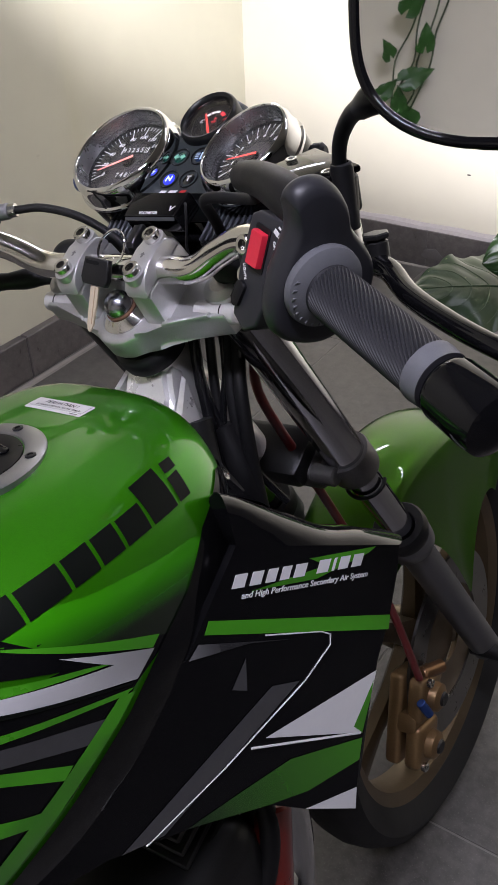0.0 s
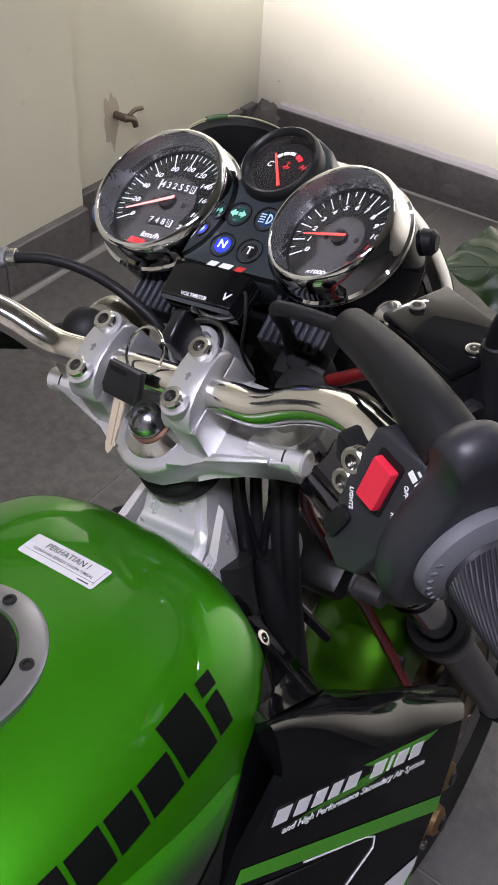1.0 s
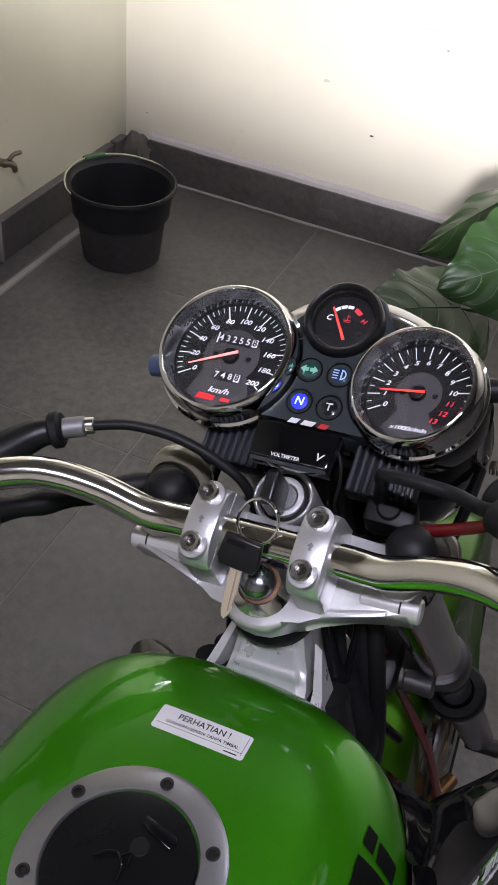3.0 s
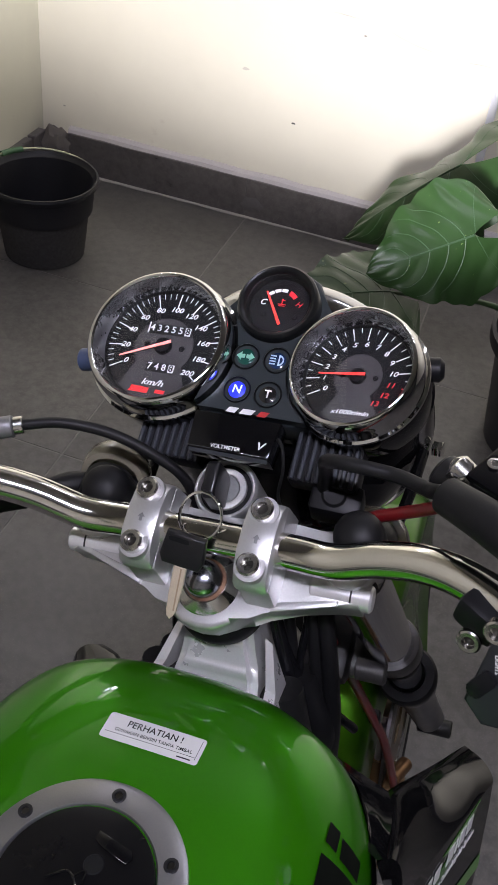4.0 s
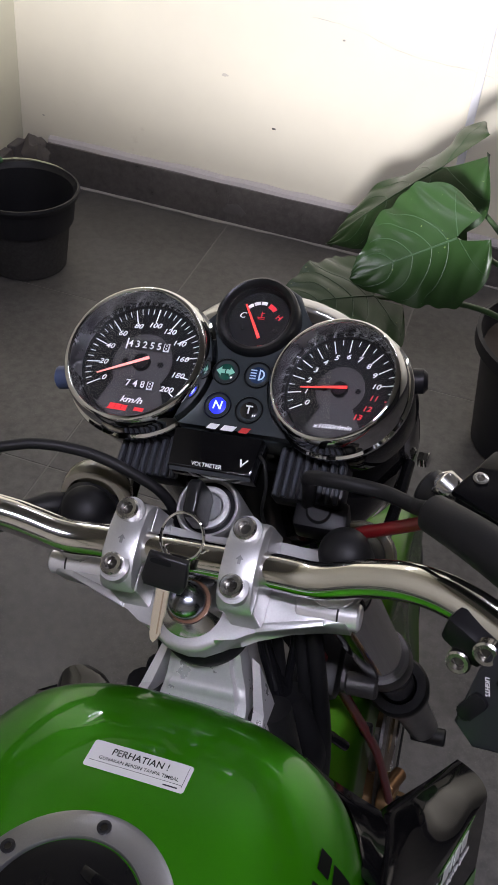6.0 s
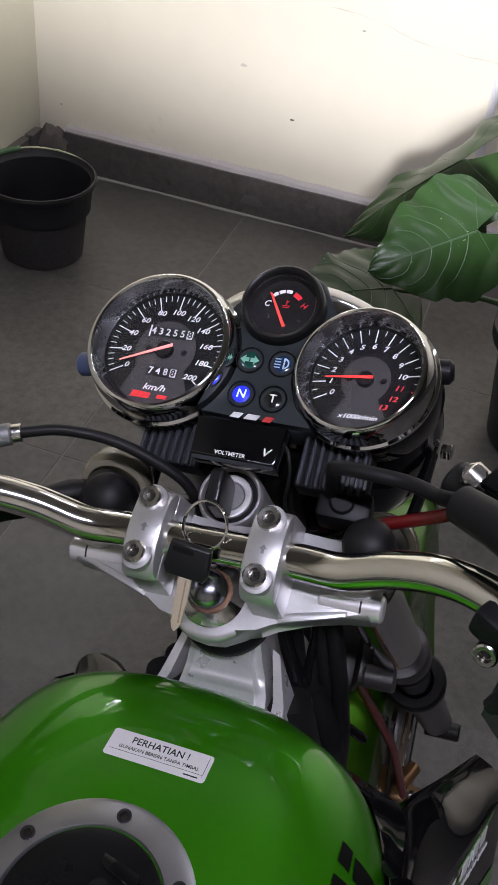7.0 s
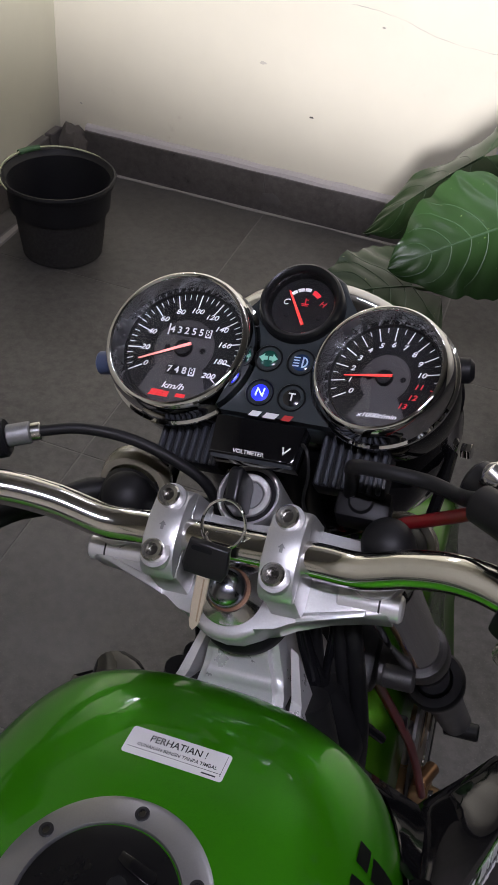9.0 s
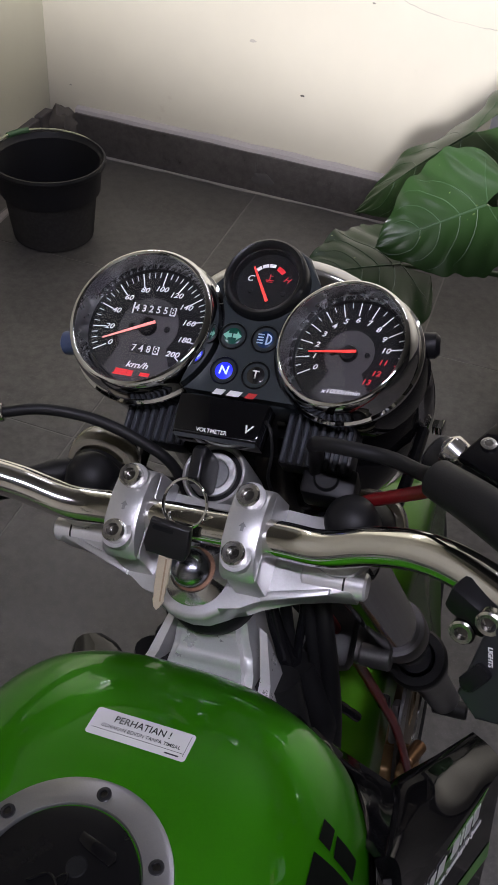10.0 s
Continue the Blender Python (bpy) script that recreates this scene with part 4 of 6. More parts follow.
# bar risers
for s in (1, -1):
    riser_o = [(-0.008, 0.0), (0.054, 0.0), (0.052, 0.030), (0.050, 0.0325), (0.0, 0.0325), (-0.004, 0.030)]
    m = TRI @ Matrix.Translation((s * 0.038 - 0.0135, 0, 0.0)) @ Matrix(((0, 0, 1, 0), (1, 0, 0, 0), (0, 1, 0, 0), (0, 0, 0, 1)))
    riser = part("bar_riser", slab(riser_o, 0.0215, m @ Matrix.Translation((0, 0, 0.00275)), 0.002, 2), ALLOY, bike, "cast aluminium handlebar riser")
    cap_o = [(-0.006, 0.0335), (0.051, 0.0335), (0.0495, 0.040), (0.043, 0.0475), (0.030, 0.0505), (0.014, 0.0505), (0.003, 0.0465), (-0.004, 0.0405)]
    part("riser_cap", slab(cap_o, 0.0225, m @ Matrix.Translation((0, 0, 0.00225)), 0.0025, 2), ALLOY, riser)
    part("arrow_mark", slab([(-0.0010, -0.0025), (0.0010, -0.0025), (0.0010, 0.0003), (0.0024, 0.0003), (0, 0.0030), (-0.0024, 0.0003), (-0.0010, 0.0003)], 0.0003, TRI @ Matrix.Translation((s * 0.038, 0.0225, 0.0504))), ALLOY_DULL, riser)
    for v in (0.0057, 0.0408):
        part("bolt_washer", lathe([(0, 0.0005), (0.0095, 0.0005), (0.0095, -0.006), (0, -0.006)], TRI @ Matrix.Translation((s * 0.038, v, 0.0490)), 28), ALLOY, riser)
        socket_bolt(TRI @ Matrix.Translation((s * 0.038, v, 0.0485)), 0.0072, 0.0078, "socket_bolt", riser)

# -- handlebar --
BAR_R = [(0.0, 0.0245, 0.995), (0.055, 0.0245, 0.995), (0.084, 0.021, 0.998), (0.115, 0.0155, 1.0135), (0.144, 0.006, 1.026), (0.17, -0.006, 1.030), (0.206, -0.028, 1.0275), (0.240, -0.0505, 1.0200), (0.285, -0.0755, 1.0065), (0.358, -0.1155, 0.986)]
bar_pts = [(-x, y, z) for x, y, z in reversed(BAR_R[1:])] + BAR_R
handlebar = part("handlebar", tube(bar_pts, 0.0111, 28, 10), BAR_CHROME, bike, "polished tubular handlebar")


def along(k, pts=BAR_R):
    """A point and the direction on the right half of the bar, k in 0..1 between its grip start and its end."""
    a, b = Vector(pts[7]), Vector(pts[9])
    return a + (b - a) * k, (b - a).normalized()


G0, GD = along(0.0)
GM = frame_of(G0, GD, (0, 0, 1))
prof = [(0.0255, 0.0), (0.0262, 0.002), (0.0255, 0.006), (0.0215, 0.0085), (0.0165, 0.010)]
prof += [(0.0160, 0.012), (0.0160, 0.104), (0.0178, 0.1045), (0.0180, 0.1075), (0.0176, 0.1090), (0.0172, 0.1165), (0.014, 0.1175)]


def ridges():
    """The fine ridges that wind round the grip."""
    rows = []
    for i in range(41):
        z = 0.0125 + 0.0910 * i / 40
        ring = []
        for k in range(168):
            r = 0.0161 + (0.0, 0.0009, 0.0011, 0.0002)[k % 4]
            a = 2 * math.pi * k / 168 + 34.0 * z
            ring.append(GM @ Vector((r * math.cos(a), r * math.sin(a), z)))
        rows.append(ring)
    return loft(rows, caps=False)


for s in (1, -1):
    bm = lathe([(0.0, 0.0)] + prof + [(0, 0.1175)], GM, 40)
    grip = part("grip", bm if s == 1 else mirrored(bm), GRIP_RUBBER, handlebar, "ribbed grey-black rubber grip", angle=25)
    for z0, ring in (("grip_flange", prof[:5]), ("grip_band", prof[6:11])):
        bm = lathe([(r + 0.0003, z) for r, z in ring], GM, 48)
        part(z0, bm if s == 1 else mirrored(bm), GRIP_LIT, handlebar, "pale grey rubber, light painted in", angle=40)
    bm = ridges()
    part("grip_sleeve", bm if s == 1 else mirrored(bm), GRIP_RUBBER, handlebar, angle=25)
    bm = lathe([(0, 0.118), (0.015, 0.118), (0.0172, 0.120), (0.0185, 0.124), (0.0190, 0.150), (0.0180, 0.158), (0.010, 0.163), (0, 0.164)], GM, 36)
    part("bar_end", bm if s == 1 else mirrored(bm), BLACK_GLOSS, handlebar, "black bar-end weight")
# raised maker's bars round the grip flange: plain blocks
for i in range(9):
    a = radians(62 + i * 13)
    m = GM @ Matrix.Rotation(a, 4, 'Z') @ Matrix.Translation((0.0222, 0, 0.0073)) @ pose(0, 0, 0, 0, 30, 90)
    part("flange_mark", box((0.0032, 0.0044, 0.0012), m, 0.0003, 1), GRIP_LIT, handlebar)

# right switch housing
HM = frame_of(Vector(BAR_R[6]) + Vector((0.006, -0.004, -0.001)), GD, (0, 0, 1))   # z along the bar, x up, y ahead-left
house_o = [(-0.046, -0.004), (-0.042, 0.014), (-0.033, 0.029), (-0.020, 0.0365), (-0.004, 0.0365), (0.010, 0.032), (0.026, 0.0235), (0.040, 0.0165), (0.052, 0.0170), (0.060, 0.0190), (0.066, 0.012), (0.0675, 0.0), (0.060, -0.012), (0.046, -0.020), (0.033, -0.0205), (0.021, -0.028), (0.006, -0.038), (-0.010, -0.040), (-0.026, -0.034), (-0.039, -0.020)]


def rounder(outline, times=2):
    """Cuts the corners of a closed outline."""
    for _ in range(times):
        out = []
        for (ax, ay), (bx, by) in zip(outline, outline[1:] + outline[:1]):
            out += [(ax * 0.75 + bx * 0.25, ay * 0.75 + by * 0.25), (ax * 0.25 + bx * 0.75, ay * 0.25 + by * 0.75)]
        outline = out
    return outline


def house_shell(outline):
    """The housing as one moulded body, rounded towards both faces."""
    cx, cy = 0.004, -0.004
    rings = []
    for z, k in ((0.0060, 0.48), (0.0068, 0.64), (0.0090, 0.77), (0.0125, 0.88), (0.0170, 0.96), (0.0220, 1.0), (0.0270, 0.99), (0.0310, 0.95), (0.0332, 0.90), (0.0340, 0.84)):
        rings.append([HM @ Vector((cx + (x - cx) * k, cy + (y - cy) * k, z)) for x, y in outline])
    return loft(rings)


switch = part("throttle_housing", house_shell(rounder(house_o, 2)), HOUSING, bike, "black throttle and switch housing", angle=60)
KM = frame_of((0.2005, -0.0530, 1.0420), (-0.33, -0.90, 0.30), (0.87, -0.40, -0.24))
box_o = [(-0.016, 0.017), (-0.010, 0.021), (0.016, 0.024), (0.022, 0.010), (0.020, -0.020), (0.012, -0.048), (0.0, -0.056), (-0.014, -0.050), (-0.018, -0.015)]
part("switch_box", slab(box_o[::-1], 0.044, KM @ Matrix.Translation((0, 0, -0.0455)), 0.0025, 3), HOUSING, switch, "flat black switch panel")
part("switch_well", slab(rounded(0.0155, 0.0290, 0.0015), 0.0006, KM @ Matrix.Translation((0, 0, -0.0014))), DIAL_BLACK, switch)
kill = part("kill_switch", loft([[(x, y, z + 0.0016 * abs(y) / 0.0125) for x, y in rounded(w, h, 0.001)] for w, h, z in ((0.0125, 0.0222, -0.004), (0.0125, 0.0222, 0.0008), (0.0116, 0.0212, 0.0022))]), RED_BUTTON, switch, "red rocker engine stop switch")
kill.data.transform(KM)
part("switch_writing", text("OFF", 0.0032, KM @ pose(0.0132, 0.0070, -0.0012, 0, 0, -62), 0.0002), WHITE, switch)
part("switch_writing", text("RUN", 0.0032, KM @ pose(0.0140, -0.0090, -0.0012, 0, 0, -62), 0.0002), WHITE, switch)
part("switch_symbol", join(box((0.0050, 0.0030, 0.0004), KM @ pose(0.0125, 0.0150, -0.0012, 0, 0, -20)), box((0.0010, 0.0065, 0.0004), KM @ pose(0.0168, 0.0155, -0.0012, 0, 0, -20)), box((0.0025, 0.0012, 0.0004), KM @ pose(0.0148, 0.0185, -0.0012, 0, 0, -20))), WHITE, switch, "white engine symbol")
part("light_switch", slab(rounded(0.009, 0.018, 0.003), 0.004, KM @ pose(-0.0105, -0.034, -0.003, 0, 0, -14), 0.0015), PLASTIC, switch)
part("switch_writing", text("LIGHTS", 0.0032, KM @ pose(-0.0100, -0.0190, -0.0012, 0, 0, -62), 0.0002), WHITE, switch)
# throttle cable boot and cable
part("cable_boot", tube([(0.147, 0.019, 1.067), (0.168, 0.003, 1.070), (0.190, -0.013, 1.070), (0.212, -0.029, 1.067), (0.230, -0.041, 1.060)], lambda k: 0.0105 + 0.004 * k, 24), RUBBER, switch, "thick rubber throttle cable boot")
part("throttle_cable", tube([(0.155, 0.013, 1.068), (0.144, 0.026, 1.062), (0.134, 0.046, 1.045), (0.114, 0.060, 1.039), (0.091, 0.062, 1.040), (0.074, 0.064, 1.039), (0.066, 0.070, 1.032), (0.062, 0.085, 1.010), (0.055, 0.100, 0.975)], 0.0046, 12), RUBBER, bike, "black throttle cable")

# brake master cylinder, lever and mirror
MC = frame_of((0.186, 0.039, 1.058), (0.06, -0.12, 0.98), (0.036, -0.019, -0.010))
master = part("brake_reservoir", box((0.056, 0.038, 0.028), MC @ Matrix.Translation((0, 0.004, -0.010)), 0.004, 3), PLASTIC_SATIN, bike, "black brake fluid reservoir")
part("reservoir_lid", box((0.058, 0.040, 0.005), MC @ Matrix.Translation((0, 0.004, 0.006)), 0.002, 2), BLACK_GLOSS, master)
for dx, dy in ((-0.0215, 0.000), (0.0215, 0.002)):
    socket_bolt(MC @ Matrix.Translation((dx, dy, 0.009)), 0.0042, 0.0013, "lid_screw", master)
part("cylinder", rod(at(-0.055, 0.000, -0.022, MC), at(0.034, -0.004, -0.026, MC), 0.012, 28, 0.002), DARK, master)
part("bar_clamp", box((0.020, 0.030, 0.026), frame_of((0.178, -0.016, 1.026), GD, (0, 0, 1)), 0.004, 2), PLASTIC, master)
for x, y, z in ((0.171, -0.028, 1.015), (0.184, -0.040, 1.040)):
    socket_bolt(frame_of(Vector((x, y, z)), (-0.2, -0.95, 0.3)), 0.0066, 0.006, "clamp_bolt", master)
part("banjo", join(rod((0.146, 0.056, 1.058), (0.158, 0.05, 1.052), 0.0085, 20, 0.001), rod((0.150, 0.050, 1.062), (0.152, 0.06, 1.046), 0.007, 20, 0.001)), STEEL, master, "bright brake hose banjo bolt")
part("hose_sleeve", tube([(0.150, 0.052, 1.050), (0.142, 0.064, 1.020), (0.113, 0.071, 0.999), (0.094, 0.076, 0.985), (0.080, 0.090, 0.950)], 0.0043, 12), RED_HOSE, master, "red brake hose")
lever_pts = [(0.212, 0.022, 1.024), (0.232, 0.013, 1.013), (0.258, 0.002, 1.009), (0.285, -0.026, 1.005), (0.325, -0.058, 1.003), (0.362, -0.083, 1.002), (0.405, -0.107, 1.0)]
part("brake_lever", tube(lever_pts, lambda k: 0.0085 - 0.003 * k + 0.002 * (k > 0.95), 14), BLACK_GLOSS, master, "black brake lever")
part("lever_pivot", join(rod((0.246, 0.012, 1.026), (0.248, 0.010, 1.003), 0.0075, 20, 0.002), rod((0.246, 0.012, 1.026), (0.2457, 0.0123, 1.030), 0.0095, 6, 0.001)), DARK, master)

mirror_n = Vector((0.05, -0.985, 0.16))
MM = frame_of((0.349, -0.018, 1.142), mirror_n, (1, 0, 0))
m_out = []
for i in range(56):
    a = 2 * math.pi * i / 56
    c, s = math.cos(a), math.sin(a)
    m_out.append((0.083 * math.copysign(abs(c) ** 0.62, c), (0.060 if s > 0 else 0.052) * math.copysign(abs(s) ** 0.75, s) - 0.012 * c))
mirror = part("mirror", slab(m_out, 0.012, MM @ Matrix.Translation((0, 0, -0.014)), 0.004, 3), BLACK_GLOSS, bike, "rear-view mirror in a black housing on a curved stalk")
part("mirror_rim", tube([MM @ Vector((x, y, -0.001)) for x, y in m_out + m_out[:1]], 0.0032, 10, 0, False), BLACK_GLOSS, mirror)
part("mirror_glass", slab([(x * 0.965, y * 0.955) for x, y in m_out], 0.001, MM @ Matrix.Translation((0, 0, -0.0015))), MIRROR, mirror, "mirror glass", smooth=False)
part("mirror_back", lathe([(0, -0.022), (0.04, -0.020), (0.066, -0.012), (0.07, -0.006)], MM @ Matrix.Diagonal((1.15, 0.8, 1, 1)), 36), BLACK_GLOSS, mirror)
part("mirror_stalk", tube([(0.214, 0.033, 1.045), (0.216, 0.030, 1.070), (0.223, 0.025, 1.088), (0.238, 0.016, 1.103), (0.262, -0.002, 1.113)], lambda k: 0.0048 + 0.0022 * k ** 3, 18), PLASTIC_SATIN, mirror)
part("stalk_boot", lathe([(0.0082, 0.0), (0.0086, 0.012), (0.0080, 0.013), (0.0080, 0.040), (0.0070, 0.044), (0.0052, 0.045)], frame_of((0.214, 0.034, 1.026), (0.06, -0.07, 1)), 28), RUBBER, mirror, "rubber boot at the foot of the stalk")
part("stalk_base", tube([(0.250, 0.006, 1.108), (0.268, -0.006, 1.116), (0.292, -0.010, 1.122)], lambda k: 0.007 + 0.006 * k, 18), PLASTIC_SATIN, mirror)
part("stalk_nut", rod((0.212, 0.035, 1.036), (0.2135, 0.035, 1.062), 0.0105, 20, 0.002), PLASTIC, mirror)

# left switch housing, clutch lever and cable
HL = frame_of((-0.208, -0.030, 1.020), (-GD.x, GD.y, GD.z), (0, 0, 1))
left = part("left_switch_housing", slab([(x, -y) for x, y in house_o], 0.045, HL @ Matrix.Translation((0, 0, -0.018)), 0.005, 3), PLASTIC_SATIN, bike, "black switch housing on the bar")
part("clutch_perch", tube([(-0.192, 0.010, 1.028), (-0.178, 0.030, 1.032), (-0.165, 0.040, 1.034)], lambda k: 0.014 - 0.005 * k, 16), PLASTIC_SATIN, left, "black clutch lever perch")
part("adjuster_wheel", rod((-0.166, 0.039, 1.034), (-0.158, 0.043, 1.035), 0.0135, 24, 0.002), PLASTIC, left)
part("adjuster_nut", rod((-0.158, 0.043, 1.035), (-0.144, 0.050, 1.0355), 0.0075, 14, 0.0008), ALLOY_DULL, left)
part("adjuster_end", rod((-0.144, 0.050, 1.0355), (-0.138, 0.053, 1.0355), 0.0062, 16, 0.0006), STEEL, left)
part("clutch_cable", tube([(-0.139, 0.0525, 1.0355), (-0.115, 0.063, 1.034), (-0.085, 0.072, 1.024), (-0.055, 0.075, 1.008), (-0.035, 0.078, 0.985), (-0.03, 0.085, 0.93)], 0.0038, 14), RUBBER, bike, "black clutch cable")
part("wiring_loom", tube([(-0.205, -0.01, 0.985), (-0.17, 0.035, 0.972), (-0.13, 0.075, 0.965), (-0.09, 0.095, 0.955), (-0.05, 0.10, 0.94)], lambda k: 0.009 + 0.001 * math.sin(40 * k), 14), RUBBER, bike, "ribbed black wiring loom")
part("clutch_lever", tube([(-0.20, 0.015, 1.03), (-0.235, 0.020, 1.022), (-0.262, 0.002, 1.006), (-0.30, -0.030, 0.999), (-0.385, -0.092, 0.994)], lambda k: 0.0085 - 0.003 * k, 14), BLACK_GLOSS, left, "black clutch lever")

# -- instruments --
CL = pose(0, 0, 0, 0, 0, 0) @ frame_of((0.0005, 0.1395, 1.0540), (0, -math.sin(radians(32)), math.cos(radians(32)))) @ pose(0, 0, 0, 0, 0, -0.8)


def cl(x, y, z=0.0, rz=0.0):
    return CL @ pose(x, y, z, 0, 0, rz)


panel_o = [(-0.030, -0.041), (0.032, -0.041), (0.044, -0.036), (0.060, 0.0), (0.052, 0.030), (0.040, 0.040), (0.035, 0.052), (0.026, 0.068), (0.012, 0.076), (-0.004, 0.076), (-0.018, 0.068), (-0.027, 0.052), (-0.032, 0.040), (-0.048, 0.028), (-0.058, 0.0), (-0.044, -0.036)]
panel = part("instrument_panel", slab(panel_o, 0.030, cl(0, 0, -0.040), 0.003, 3), PANEL_BLUE, bike, "blue-black instrument panel with warning lamps")
# raised middle of the panel, hollowed round the three instruments
raised = [(-0.0728 + 0.0552 * math.cos(a), 0.0002 + 0.0552 * math.sin(a)) for a in (radians(-46 + 74 * i / 14) for i in range(15))]
raised += [(0.0028 + 0.0296 * math.cos(a), 0.0430 + 0.0296 * math.sin(a)) for a in (radians(208 + 124 * i / 14) for i in range(15))]
raised += [(0.0682 - 0.0478 * math.cos(a), -0.0005 + 0.0478 * math.sin(a)) for a in (radians(32 - 88 * i / 14) for i in range(15))]
part("raised_panel", slab(raised[::-1], 0.0085, cl(0, 0, -0.0105)), PANEL_BLUE, panel, smooth=False)
part("panel_screw", lathe([(0, 0.0006), (0.001, 0.0006), (0.0012, 0)], cl(0.026, 0.0165, -0.0018), 12), STEEL, panel)


def tick_ring(m, r, angles, long_every, lengths, widths, z):
    out = []
    for i, a in enumerate(angles):
        big = i % long_every == 0
        ln, w = lengths[0 if big else 1], widths[0 if big else 1]
        out.append(box((w, ln, 0.0003), m @ Matrix.Rotation(-radians(a), 4, 'Z') @ Matrix.Translation((0, r - ln / 2, z))))
    return join(*out)


CONE = simple("satin chrome", (0.40, 0.40, 0.41), 0.26, 1.0, 0, 60, 0.1)


def gauge(name, label, x, y, size=1.0, tilt=0.0, seat=-0.005):
    """A round instrument: recessed dial, chromed bezel that flares to its foot, black rubber cup behind."""
    m = cl(x, y, seat) @ pose(0, 0, 0, 0, tilt, 0) @ Matrix.Diagonal((size, size, 1, 1)) @ Matrix.Translation((0, 0, 0.003))
    cup = part(name, lathe([(0.0, -0.056), (0.028, -0.054), (0.0400, -0.047), (0.0448, -0.036), (0.0458, -0.020), (0.0462, -0.0085), (0.0452, -0.0060), (0, -0.0060)], m, 64), BLACK_GLOSS, bike, label)
    bezel = [(0.0460, -0.0080), (0.0474, -0.0076), (0.0479, -0.0062), (0.0476, -0.0048), (0.0466, -0.0040), (0.0459, -0.0034), (0.0456, -0.0020), (0.0455, 0.0030), (0.0452, 0.0080), (0.0446, 0.0115), (0.0438, 0.0138), (0.0428, 0.0155), (0.0417, 0.0164), (0.0408, 0.0165), (0.0402, 0.0159), (0.0399, 0.0150)]
    part("bezel", lathe(bezel, m, 96), CHROME, cup, "chromed bezel ring", angle=35)
    part("bezel_cone", lathe([(0.0400, 0.0152), (0.0394, 0.0120), (0.0384, 0.0050), (0.0376, -0.0008)], m, 96), CONE, cup, "satin chrome cone inside the bezel")
    part("inner_ring", lathe([(0.0377, -0.0004), (0.0370, -0.0010), (0.0366, -0.0028)], m, 72), PLASTIC_SATIN, cup)
    part("dial", lathe([(0, -0.003), (0.0378, -0.003)], m, 64), DIAL_BLACK, cup, "black dial face")
    glass = part("dial_glass", lathe([(0, 0.0062), (0.020, 0.0058), (0.0384, 0.0046), (0.0384, 0.0036), (0.020, 0.0048), (0, 0.0052)], m, 64), GLASS, cup, "clear dial glass")
    glass.visible_shadow = False
    return cup, m


def sector(m, r0, r1, a0, a1, z, n=30):
    pts = arc(r1, a0, a1, n) + arc(r0, a1, a0, n)
    return slab(pts[::-1], 0.0003, m @ Matrix.Translation((0, 0, z)))


speedo, SM = gauge("speedometer", "speedometer with white figures on a black dial", -0.0728, 0.0002, 1.16)
part("dial_centre", slab([(x, y) for x, y in arc(0.0190, -128, 128, 40)][::-1] + [(-0.0215, -0.0285), (-0.010, -0.0350), (0.010, -0.0350), (0.0215, -0.0285)], 0.0003, SM @ Matrix.Translation((0, 0, -0.0028))), DIAL_GREY, speedo)
part("tick_marks", tick_ring(SM, 0.0360, [-120 + 24.7 / 4 * i for i in range(41)], 4, (0.0088, 0.0036), (0.00062, 0.00036), -0.0024), PRINT, speedo)
for i in range(11):
    a = radians(-120 + 24.7 * i)
    r = 0.0250
    part("figure", text(str(20 * i), 0.0046, SM @ Matrix.Translation((r * math.sin(a), r * math.cos(a), -0.0022)), 0.0001, 0.25, widen=1.22), PRINT, speedo)
part("unit_writing", text("km/h", 0.0054, SM @ Matrix.Translation((0.0, -0.0245, -0.0022)), 0.0001, 0.3, widen=1.3), PRINT, speedo)


def counter(m, digits, w, h, last_white=True):
    part("counter_window", slab(rounded(w, h, 0.0006), 0.0004, m), simple("counter black", (0.004, 0.004, 0.004), 0.4), speedo)
    n = len(digits)
    for i, d in enumerate(digits):
        x = -w / 2 + w * (i + 0.5) / n
        if i == n - 1:
            part("counter_drum", box((w / n * 0.8, h * 0.86, 0.0002), m @ Matrix.Translation((x, 0, 0.0005))), WHITE, speedo)
        part("counter_digit", text(d, h * 1.0, m @ Matrix.Translation((x, 0, 0.0008)), 0.0001), WHITE if i < n - 1 else LOGO_BLACK, speedo)


counter(SM @ Matrix.Translation((0.0014, 0.0112, -0.0024)), "432558", 0.0280, 0.0062)
part("counter_edge", box((0.0008, 0.0072, 0.0006), SM @ Matrix.Translation((-0.0126, 0.0112, -0.0018))), WHITE, speedo)
counter(SM @ Matrix.Translation((0.0022, -0.0142, -0.0024)), "7488", 0.0190, 0.0060)
for dx, dy, wd, hg in ((-0.0110, -0.0292, 0.0040, 0.0028), (-0.0070, -0.0296, 0.0036, 0.0034), (-0.0032, -0.0300, 0.0034, 0.0036), (-0.0085, -0.0312, 0.0110, 0.0010), (0.0062, -0.0298, 0.0060, 0.0022)):
    part("warning_display", slab([(-wd / 2, -hg / 2), (wd / 2, -hg / 2), (wd / 2 + 0.0006, hg / 2), (-wd / 2 + 0.0006, hg / 2)], 0.0004, SM @ Matrix.Translation((dx, dy, -0.0022))), RED_LED, speedo, "glowing red display")


